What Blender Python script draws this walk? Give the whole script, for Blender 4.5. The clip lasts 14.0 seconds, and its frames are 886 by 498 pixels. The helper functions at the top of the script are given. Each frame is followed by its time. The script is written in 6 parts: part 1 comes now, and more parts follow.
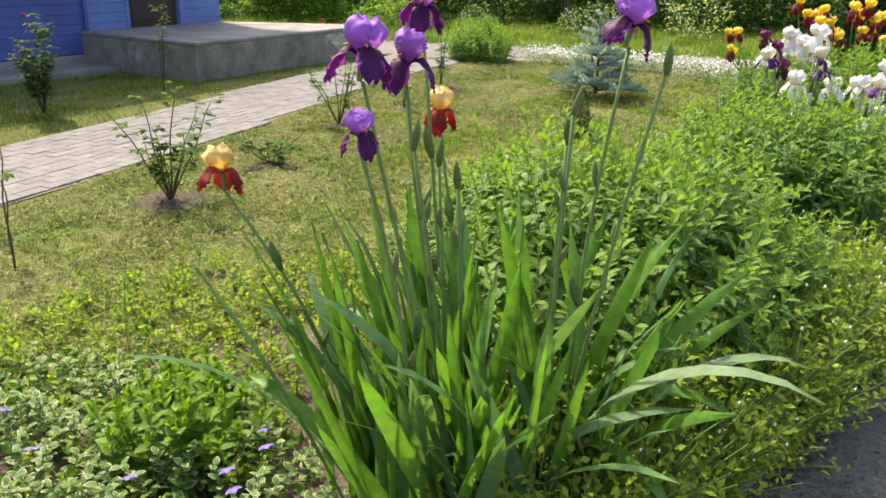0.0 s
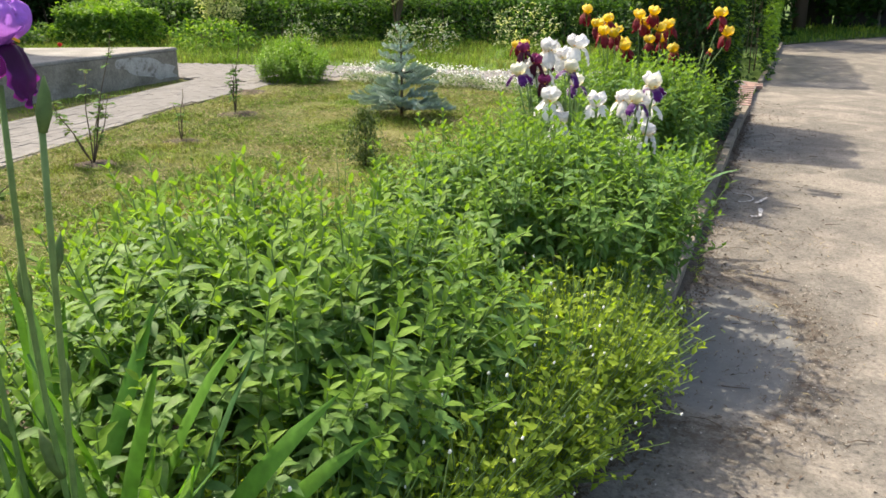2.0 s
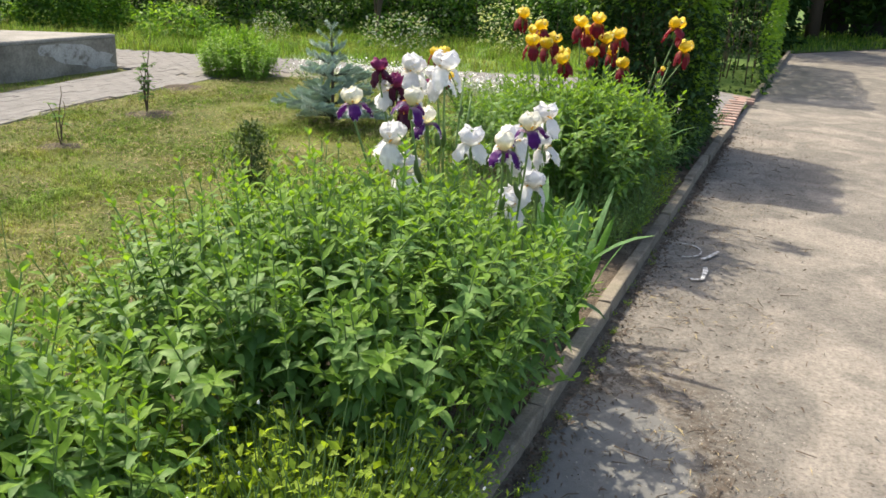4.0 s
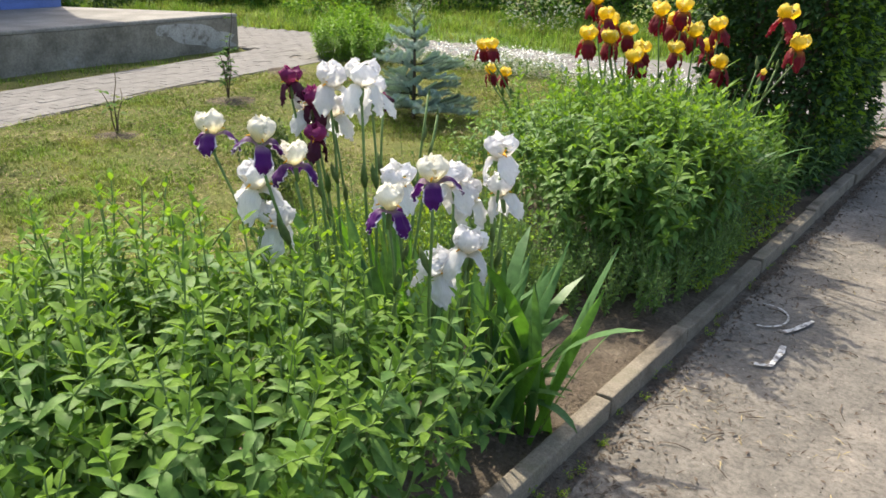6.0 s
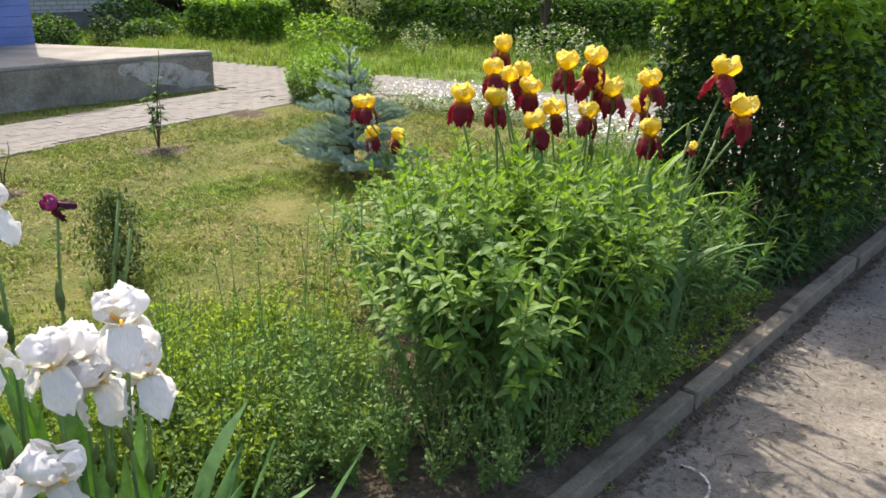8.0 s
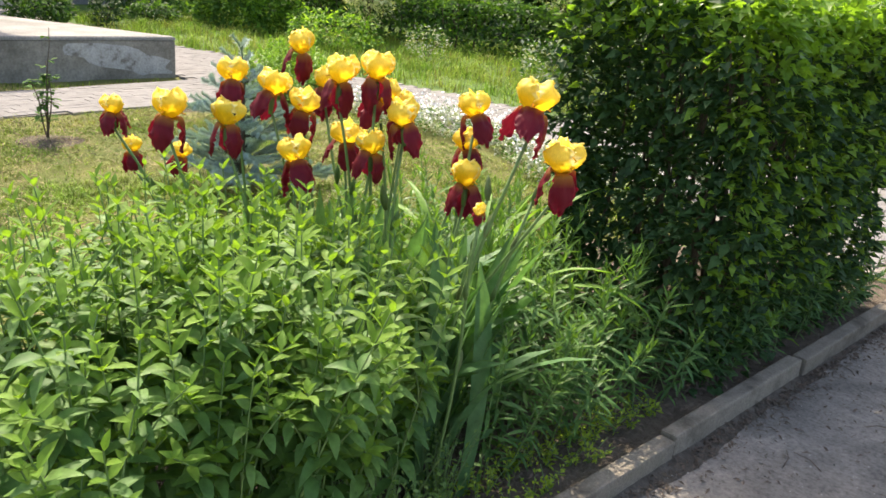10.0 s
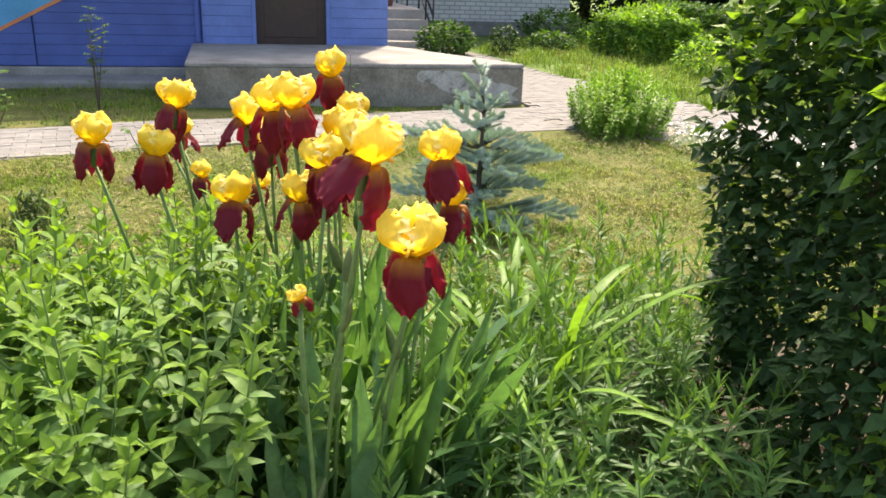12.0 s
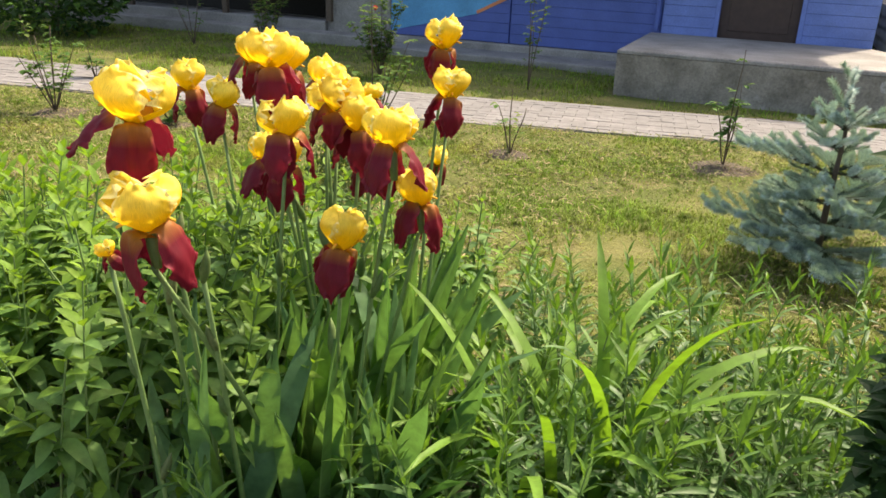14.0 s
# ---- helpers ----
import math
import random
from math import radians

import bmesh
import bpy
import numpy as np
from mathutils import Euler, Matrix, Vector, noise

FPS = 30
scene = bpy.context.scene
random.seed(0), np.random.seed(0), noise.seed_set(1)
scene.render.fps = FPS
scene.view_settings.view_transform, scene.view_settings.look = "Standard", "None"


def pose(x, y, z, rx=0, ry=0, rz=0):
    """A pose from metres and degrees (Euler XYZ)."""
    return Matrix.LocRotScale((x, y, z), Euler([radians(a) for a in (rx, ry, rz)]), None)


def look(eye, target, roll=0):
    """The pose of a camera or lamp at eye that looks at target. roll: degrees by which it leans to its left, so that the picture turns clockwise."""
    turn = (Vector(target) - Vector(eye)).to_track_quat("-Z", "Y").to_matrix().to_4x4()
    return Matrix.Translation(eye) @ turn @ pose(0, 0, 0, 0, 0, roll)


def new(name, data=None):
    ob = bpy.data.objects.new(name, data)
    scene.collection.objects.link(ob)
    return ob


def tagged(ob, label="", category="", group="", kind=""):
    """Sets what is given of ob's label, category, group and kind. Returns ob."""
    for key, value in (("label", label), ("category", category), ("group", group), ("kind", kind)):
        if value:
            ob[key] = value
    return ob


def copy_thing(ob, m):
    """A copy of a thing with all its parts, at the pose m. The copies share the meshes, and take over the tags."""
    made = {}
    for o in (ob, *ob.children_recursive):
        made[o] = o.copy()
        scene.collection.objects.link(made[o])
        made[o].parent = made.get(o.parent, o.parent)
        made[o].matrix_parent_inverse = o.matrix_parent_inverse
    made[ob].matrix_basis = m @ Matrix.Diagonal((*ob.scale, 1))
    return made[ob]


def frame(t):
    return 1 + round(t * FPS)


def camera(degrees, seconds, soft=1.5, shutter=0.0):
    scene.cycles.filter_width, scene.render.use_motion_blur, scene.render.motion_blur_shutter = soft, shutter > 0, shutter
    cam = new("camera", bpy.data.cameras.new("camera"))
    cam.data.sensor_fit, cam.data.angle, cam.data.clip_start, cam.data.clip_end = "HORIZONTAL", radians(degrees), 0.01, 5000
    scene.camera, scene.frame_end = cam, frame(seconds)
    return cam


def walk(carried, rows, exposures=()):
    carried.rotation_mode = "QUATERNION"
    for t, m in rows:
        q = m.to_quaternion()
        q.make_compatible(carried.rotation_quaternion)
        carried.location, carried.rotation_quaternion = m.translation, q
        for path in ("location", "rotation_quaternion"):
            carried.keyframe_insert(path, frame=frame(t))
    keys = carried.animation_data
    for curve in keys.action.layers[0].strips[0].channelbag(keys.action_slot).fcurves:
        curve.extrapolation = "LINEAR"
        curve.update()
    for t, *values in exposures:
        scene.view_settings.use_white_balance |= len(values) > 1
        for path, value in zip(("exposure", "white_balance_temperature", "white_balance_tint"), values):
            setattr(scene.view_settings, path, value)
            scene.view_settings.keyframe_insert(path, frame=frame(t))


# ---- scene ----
cam = camera(57.5, 14.0, soft=1.6)
PATH = [
    (0, (-0.05, -5.457, 1.448), (-1.002, -3.834, 0.769), 1.3),
    (0.3, (0.012, -5.336, 1.445), (-0.925, -3.694, 0.792), 0.6),
    (0.5, (0.055, -5.249, 1.442), (-0.881, -3.597, 0.813), 0.3),
    (1, (0.139, -5.064, 1.43), (-0.786, -3.405, 0.804), -0.6),
    (1.5, (0.145, -4.82, 1.415), (-0.623, -3.086, 0.779), 0.5),
    (2, (0.27, -4.547, 1.411), (-0.419, -2.781, 0.774), 0.4),
    (2.5, (0.394, -4.24, 1.429), (-0.324, -2.487, 0.786), 2.1),
    (3, (0.42, -3.927, 1.417), (-0.28, -2.17, 0.765), 2.7),
    (3.2, (0.444, -3.809, 1.424), (-0.252, -2.051, 0.772), 2.7),
    (5.3, (0.878, -2.593, 1.503), (-0.065, -0.973, 0.805), 1.6),
    (5.5, (0.916, -2.481, 1.518), (-0.094, -0.905, 0.815), 1.5),
    (6, (0.896, -2.182, 1.483), (-0.189, -0.668, 0.753), 1.6),
    (6.5, (0.862, -1.901, 1.497), (-0.208, -0.39, 0.741), 1.8),
    (7, (0.955, -1.588, 1.512), (-0.215, -0.136, 0.788), -0.0),
    (7.5, (0.992, -1.288, 1.507), (-0.274, 0.094, 0.81), -0.6),
    (8, (0.984, -0.934, 1.503), (-0.224, 0.513, 0.834), 1.1),
    (8.5, (1.053, -0.606, 1.482), (-0.098, 0.906, 0.859), 1.0),
    (9, (1.095, -0.272, 1.468), (-0.125, 1.183, 0.839), 1.7),
    (9.2, (1.075, -0.141, 1.45), (-0.142, 1.315, 0.816), 2.8),
    (11.3, (1.046, 1.147, 1.433), (-0.538, 2.142, 0.724), 5.7),
    (11.5, (1.082, 1.269, 1.412), (-0.57, 2.153, 0.712), 4.4),
    (12, (1.116, 1.627, 1.433), (-0.71, 2.114, 0.777), 2.1),
    (12.5, (1.038, 1.882, 1.412), (-0.835, 2.053, 0.732), 2.6),
    (13, (0.967, 2.114, 1.42), (-0.908, 2.021, 0.728), 2.5),
    (13.5, (0.922, 2.424, 1.425), (-0.887, 1.93, 0.731), 1.5),
    (14, (0.774, 2.622, 1.393), (-0.966, 1.941, 0.68), 2.5),
]
walk(cam, [(t, look(eye, target, roll)) for t, eye, target, roll in PATH], [(0, 1.34, 7250, 11), (3.2, 1.18, 7050, 8), (6, 1.15, 6900, 8), (9, 1.38, 7050, 12), (11.5, 1.72, 7250, 11), (12.5, 1.56, 7500, 13), (14, 1.43, 7600, 12.5)])

# ---------------- light ----------------
world = bpy.data.worlds.new("sky")
scene.world = world
world.use_nodes = True
wn = world.node_tree
sky = wn.nodes.new("ShaderNodeTexSky")
sky.sky_type = "NISHITA"
sky.sun_disc = False
sky.sun_elevation = radians(51)
sky.sun_rotation = radians(293)
sky.air_density, sky.dust_density, sky.ozone_density = 1.0, 4.0, 1.0
background = wn.nodes["Background"]
background.inputs["Strength"].default_value = 0.15
wn.links.new(sky.outputs["Color"], background.inputs["Color"])

sun_data = bpy.data.lights.new("sun", "SUN")
sun_data.energy = 2.8
sun_data.angle = radians(0.8)
sun_data.color = (1.0, 0.93, 0.80)
sun = new("sun", sun_data)
sun.matrix_world = look((-5.4, 2.3, 7.2), (0, 0, 0))


# ---------------- materials ----------------
def material(name, rough=0.7, metal=0.0, spec=0.4):
    m = bpy.data.materials.new(name)
    m.use_nodes = True
    nt = m.node_tree
    b = nt.nodes["Principled BSDF"]
    b.inputs["Roughness"].default_value = rough
    b.inputs["Metallic"].default_value = metal
    b.inputs["Specular IOR Level"].default_value = spec
    return m, nt, b


def node(nt, kind, **values):
    n = nt.nodes.new(kind)
    for key, value in values.items():
        n.inputs[key].default_value = value
    return n


def coords(nt, scale=(1, 1, 1)):
    c = nt.nodes.new("ShaderNodeTexCoord")
    m = node(nt, "ShaderNodeMapping", Scale=scale)
    nt.links.new(c.outputs["Object"], m.inputs["Vector"])
    return m.outputs["Vector"]


def world_coords(nt):
    return nt.nodes.new("ShaderNodeNewGeometry").outputs["Position"]


def noise_of(nt, vector, scale, detail=4.0, rough=0.6):
    n = node(nt, "ShaderNodeTexNoise", Scale=scale, Detail=detail, Roughness=rough)
    nt.links.new(vector, n.inputs["Vector"])
    return n.outputs["Fac"]


def ramp_of(nt, fac, stops):
    r = nt.nodes.new("ShaderNodeValToRGB")
    while len(r.color_ramp.elements) < len(stops):
        r.color_ramp.elements.new(0.5)
    for e, (p, c) in zip(r.color_ramp.elements, stops):
        e.position = p
        e.color = (*c, 1) if len(c) == 3 else c
    nt.links.new(fac, r.inputs["Fac"])
    return r.outputs["Color"]


def mixed(nt, fac, a, b, mode="MIX"):
    m = nt.nodes.new("ShaderNodeMix")
    m.data_type = "RGBA"
    m.blend_type = mode
    fs, a_s, b_s = m.inputs[0], m.inputs[6], m.inputs[7]
    for s, v in ((fs, fac), (a_s, a), (b_s, b)):
        if isinstance(v, bpy.types.NodeSocket):
            nt.links.new(v, s)
        elif isinstance(v, tuple):
            s.default_value = (*v, 1)
        else:
            s.default_value = v
    return m.outputs[2]


def bump(nt, b, height, strength=0.4, distance=0.01):
    n = node(nt, "ShaderNodeBump", Strength=strength, Distance=distance)
    nt.links.new(height, n.inputs["Height"])
    nt.links.new(n.outputs["Normal"], b.inputs["Normal"])


def randomness(nt):
    """A number for each leaf of each plant."""
    o = nt.nodes.new("ShaderNodeObjectInfo").outputs["Random"]
    g = nt.nodes.new("ShaderNodeNewGeometry").outputs["Random Per Island"]
    a = nt.nodes.new("ShaderNodeMath")
    a.operation = "MULTIPLY_ADD"
    a.inputs[1].default_value = 0.65
    nt.links.new(g, a.inputs[0])
    c = nt.nodes.new("ShaderNodeMath")
    c.operation = "MULTIPLY"
    c.inputs[1].default_value = 0.35
    nt.links.new(o, c.inputs[0])
    nt.links.new(c.outputs[0], a.inputs[2])
    return a.outputs[0]


def leafy(name, colours, trans=0.4, rough=0.5, grain=60.0, through_tint=(1.35, 1.35, 0.5), spec=0.22):
    """Thin plant tissue: glossy on top, letting light through."""
    m, nt, b = material(name, rough, spec=spec)
    base = ramp_of(nt, randomness(nt), [(i / max(1, len(colours) - 1), c) for i, c in enumerate(colours)])
    n = noise_of(nt, coords(nt), grain, 3.0)
    vary = ramp_of(nt, n, [(0.3, (0.72, 0.72, 0.72)), (0.7, (1.15, 1.15, 1.15))])
    col = mixed(nt, 1.0, base, vary, "MULTIPLY")
    nt.links.new(col, b.inputs["Base Color"])
    tr = nt.nodes.new("ShaderNodeBsdfTranslucent")
    tint = mixed(nt, 1.0, col, through_tint, "MULTIPLY")
    nt.links.new(tint, tr.inputs["Color"])
    mx = node(nt, "ShaderNodeMixShader", Fac=trans)
    nt.links.new(b.outputs[0], mx.inputs[1])
    nt.links.new(tr.outputs[0], mx.inputs[2])
    nt.links.new(mx.outputs[0], nt.nodes["Material Output"].inputs["Surface"])
    return m


def petal(name, inner, outer, split=0.55, trans=0.45, rim=None):
    """Petal tissue; colour runs from the throat (inner) to the edge (outer) along the UV map."""
    m, nt, b = material(name, 0.55, spec=0.25)
    uv = nt.nodes.new("ShaderNodeUVMap").outputs["UV"]
    sep = nt.nodes.new("ShaderNodeSeparateXYZ")
    nt.links.new(uv, sep.inputs[0])
    col = ramp_of(nt, sep.outputs["Y"], [(max(0, split - 0.3), inner), (split, outer), (1.0, outer)])
    if rim:
        edge = ramp_of(nt, sep.outputs["X"], [(0.80, (0, 0, 0)), (0.93, (1, 1, 1))])
        col = mixed(nt, edge, col, rim)
    mp = node(nt, "ShaderNodeMapping", Scale=(26, 3, 1))
    nt.links.new(uv, mp.inputs["Vector"])
    veins = ramp_of(nt, noise_of(nt, mp.outputs["Vector"], 2.0, 3.0), [(0.3, (0.78, 0.78, 0.78)), (0.65, (1.08, 1.08, 1.08))])
    col = mixed(nt, 1.0, col, veins, "MULTIPLY")
    rnd = nt.nodes.new("ShaderNodeObjectInfo").outputs["Random"]
    tone = ramp_of(nt, rnd, [(0, (0.85, 0.85, 0.85)), (1, (1.1, 1.1, 1.1))])
    col = mixed(nt, 1.0, col, tone, "MULTIPLY")
    nt.links.new(col, b.inputs["Base Color"])
    tr = nt.nodes.new("ShaderNodeBsdfTranslucent")
    nt.links.new(col, tr.inputs["Color"])
    mx = node(nt, "ShaderNodeMixShader", Fac=trans)
    nt.links.new(b.outputs[0], mx.inputs[1])
    nt.links.new(tr.outputs[0], mx.inputs[2])
    nt.links.new(mx.outputs[0], nt.nodes["Material Output"].inputs["Surface"])
    return m


def stone(name, stops, scale=6.0, fine=90.0, rough=0.9, depth=0.006, strength=0.5, stain=None):
    """Mineral surface: blotches, grain and fine relief."""
    m, nt, b = material(name, rough, spec=0.25)
    p = world_coords(nt)
    big = noise_of(nt, p, scale, 5.0)
    small = noise_of(nt, p, fine, 4.0)
    col = ramp_of(nt, big, stops)
    col = mixed(nt, 1.0, col, ramp_of(nt, small, [(0.25, (0.7, 0.7, 0.7)), (0.7, (1.18, 1.18, 1.18))]), "MULTIPLY")
    if stain:
        s = noise_of(nt, p, stain[0], 6.0, 0.7)
        col = mixed(nt, ramp_of(nt, s, [(stain[1], (0, 0, 0)), (stain[1] + 0.08, (1, 1, 1))]), col, stain[2])
    rnd = nt.nodes.new("ShaderNodeObjectInfo").outputs["Random"]
    col = mixed(nt, 1.0, col, ramp_of(nt, rnd, [(0, (0.88, 0.88, 0.88)), (1, (1.08, 1.08, 1.08))]), "MULTIPLY")
    nt.links.new(col, b.inputs["Base Color"])
    bump(nt, b, small, strength, depth)
    return m


def plain(name, colour, rough=0.6, metal=0.0, fine=40.0, spread=0.2):
    m, nt, b = material(name, rough, metal)
    n = noise_of(nt, coords(nt), fine, 4.0)
    lo = tuple(c * (1 - spread) for c in colour)
    hi = tuple(min(1, c * (1 + spread)) for c in colour)
    nt.links.new(ramp_of(nt, n, [(0.3, lo), (0.7, hi)]), b.inputs["Base Color"])
    bump(nt, b, n, 0.2, 0.002)
    return m


MINT = leafy("herb_leaf", [(0.075, 0.17, 0.045), (0.13, 0.25, 0.062), (0.19, 0.32, 0.08)], 0.36, 0.56, spec=0.26)
MINT_YOUNG = leafy("herb_tip_leaf", [(0.13, 0.25, 0.036), (0.21, 0.35, 0.052)], 0.42, 0.6, spec=0.18)
STEM = plain("green_stem", (0.13, 0.215, 0.065), 0.6)
GALIN = leafy("small_weed_leaf", [(0.19, 0.30, 0.04), (0.29, 0.40, 0.06), (0.36, 0.47, 0.085)], 0.5, 0.65, spec=0.12)
WHITE_DOT = plain("tiny_white_petals", (0.8, 0.8, 0.75), 0.6)
IRIS_LEAF = leafy("iris_blade", [(0.06, 0.16, 0.04), (0.10, 0.24, 0.045), (0.16, 0.34, 0.045)], 0.42, 0.45, 25.0)
IRIS_GREY = leafy("iris_blade_grey", [(0.055, 0.135, 0.065), (0.095, 0.205, 0.085), (0.15, 0.28, 0.095)], 0.36, 0.4, 25.0)
GREY_WEED = leafy("grey_weed_leaf", [(0.12, 0.23, 0.07), (0.19, 0.32, 0.105), (0.28, 0.41, 0.15)], 0.48)
IRIS_PALE = leafy("iris_blade_pale", [(0.13, 0.22, 0.11), (0.19, 0.29, 0.15)], 0.3, 0.45, 25.0)
LILY_LEAF = leafy("daylily_blade", [(0.12, 0.25, 0.035), (0.19, 0.35, 0.055)], 0.4, 0.5, 25.0)
NARROW = leafy("narrow_herb_leaf", [(0.05, 0.122, 0.043), (0.085, 0.185, 0.057), (0.14, 0.265, 0.077)], 0.38, 0.45)
NARROW_TIP = leafy("narrow_herb_tip", [(0.09, 0.19, 0.04), (0.13, 0.25, 0.05)], 0.35)
# HEDGE is deepened for the shaded front; HEDGE_TOP serves shoots and sunlit leaves
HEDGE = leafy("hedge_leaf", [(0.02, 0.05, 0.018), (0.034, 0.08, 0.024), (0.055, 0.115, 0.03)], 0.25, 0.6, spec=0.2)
HEDGE_TOP = leafy("hedge_shoot_and_sunlit_leaf", [(0.14, 0.27, 0.04), (0.22, 0.37, 0.05)], 0.5, 0.4)
# WOODS holds the shade of the woods in its near-black greens
WOODS = leafy("shaded_woodland_leaf", [(0.012, 0.034, 0.010), (0.022, 0.055, 0.014), (0.04, 0.085, 0.022)], 0.2, 0.85, spec=0.05)
SHRUB = leafy("shrub_leaf", [(0.05, 0.12, 0.03), (0.08, 0.18, 0.035), (0.13, 0.25, 0.05)], 0.35, 0.75, spec=0.1)
BRIGHT = leafy("bright_shrub_leaf", [(0.12, 0.26, 0.03), (0.19, 0.35, 0.045), (0.25, 0.42, 0.06)], 0.4)
VARIEG = leafy("variegated_leaf", [(0.32, 0.40, 0.2), (0.52, 0.57, 0.38), (0.68, 0.7, 0.55)], 0.4)
PERI_EDGE = leafy("periwinkle_cream_edge", [(0.55, 0.58, 0.36), (0.68, 0.68, 0.48)], 0.35)
SILVER = leafy("silver_carpet_leaf", [(0.28, 0.33, 0.25), (0.42, 0.46, 0.36)], 0.25)
ROSE_LEAF = leafy("rose_leaf", [(0.05, 0.115, 0.03), (0.09, 0.18, 0.045), (0.15, 0.17, 0.055)], 0.35, 0.75, spec=0.08)
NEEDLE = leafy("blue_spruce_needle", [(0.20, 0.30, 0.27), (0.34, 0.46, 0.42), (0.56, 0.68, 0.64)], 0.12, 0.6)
NEEDLE_INNER = leafy("inner_spruce_needle", [(0.03, 0.05, 0.035), (0.06, 0.09, 0.07)], 0.1, 0.6)
THUJA = leafy("thuja_spray", [(0.05, 0.09, 0.03), (0.09, 0.14, 0.04), (0.13, 0.14, 0.05)], 0.2, 0.6)


def turf_blade(name, green, dry, trans=0.35):
    """Grass blades: green and dry patches of hand and metre size."""
    m, nt, b = material(name, 0.65, spec=0.15)
    p = world_coords(nt)
    base = ramp_of(nt, randomness(nt), [(0, tuple(c * 0.6 for c in green)), (0.5, green), (1, tuple(c * 1.35 for c in green))])
    a = noise_of(nt, p, 1.6, 4.0)
    c = noise_of(nt, p, 11.0, 4.0, 0.7)
    dried = mixed(nt, ramp_of(nt, a, [(0.42, (0, 0, 0)), (0.66, (1, 1, 1))]), base, dry)
    col = mixed(nt, 1.0, dried, ramp_of(nt, c, [(0.34, (0.42, 0.46, 0.38)), (0.62, (1.32, 1.3, 1.2))]), "MULTIPLY")
    nt.links.new(col, b.inputs["Base Color"])
    tr = nt.nodes.new("ShaderNodeBsdfTranslucent")
    nt.links.new(col, tr.inputs["Color"])
    mx = node(nt, "ShaderNodeMixShader", Fac=trans)
    nt.links.new(b.outputs[0], mx.inputs[1])
    nt.links.new(tr.outputs[0], mx.inputs[2])
    nt.links.new(mx.outputs[0], nt.nodes["Material Output"].inputs["Surface"])
    return m


GRASS = turf_blade("lawn_blade", (0.14, 0.215, 0.03), (0.245, 0.232, 0.068))
GRASS_LUSH = turf_blade("lush_blade", (0.19, 0.34, 0.04), (0.32, 0.40, 0.07))
CUT_GRASS = plain("cut_grass", (0.17, 0.20, 0.05), 0.9)
STRAW = plain("dry_clippings", (0.36, 0.29, 0.15), 0.9)
BARK = plain("bark", (0.10, 0.075, 0.055), 0.9, fine=70)
TWIG = plain("dry_twig", (0.11, 0.08, 0.06), 0.9)
BUD = leafy("papery_bud", [(0.08, 0.15, 0.05), (0.12, 0.19, 0.06), (0.2, 0.2, 0.1)], 0.2, 0.6)

YELLOW = petal("yellow_petal", (0.90, 0.60, 0.025), (0.93, 0.74, 0.10), 0.6, 0.42, rim=(0.95, 0.86, 0.36))
MAROON_FALL = petal("maroon_fall", (0.55, 0.26, 0.02), (0.17, 0.006, 0.018), 0.42, 0.3, rim=(0.24, 0.015, 0.03))
WHITE_P = petal("white_petal", (0.74, 0.68, 0.5), (0.86, 0.86, 0.89), 0.35, 0.48)
CREAM_P = petal("cream_white_petal", (0.78, 0.7, 0.4), (0.88, 0.86, 0.76), 0.4, 0.35)
VIOLET_FALL = petal("violet_fall", (0.35, 0.25, 0.3), (0.075, 0.006, 0.13), 0.35, 0.25, rim=(0.75, 0.68, 0.80))
PLUM = petal("plum_petal", (0.22, 0.03, 0.09), (0.24, 0.025, 0.13), 0.5, 0.35)
PLUM_DARK = petal("dark_plum_fall", (0.10, 0.008, 0.03), (0.055, 0.004, 0.025), 0.5, 0.25)
LILAC = petal("lilac_petal", (0.3, 0.10, 0.42), (0.40, 0.17, 0.64), 0.45)
PURPLE_FALL = petal("purple_fall", (0.05, 0.004, 0.05), (0.075, 0.006, 0.10), 0.65, 0.3, rim=(0.42, 0.04, 0.42))
BUFF = petal("buff_yellow_petal", (0.8, 0.48, 0.1), (0.84, 0.66, 0.30), 0.45)
BRICK_FALL = petal("brick_red_fall", (0.35, 0.05, 0.015), (0.24, 0.012, 0.012), 0.5, 0.35)
BEARD = plain("orange_beard", (0.75, 0.38, 0.03), 0.8)
PERI_FLOWER = petal("periwinkle_petal", (0.4, 0.3, 0.75), (0.25, 0.17, 0.68), 0.4, 0.3)
ROSE_RED = petal("red_rose_petal", (0.5, 0.03, 0.03), (0.6, 0.05, 0.04), 0.4, 0.3)



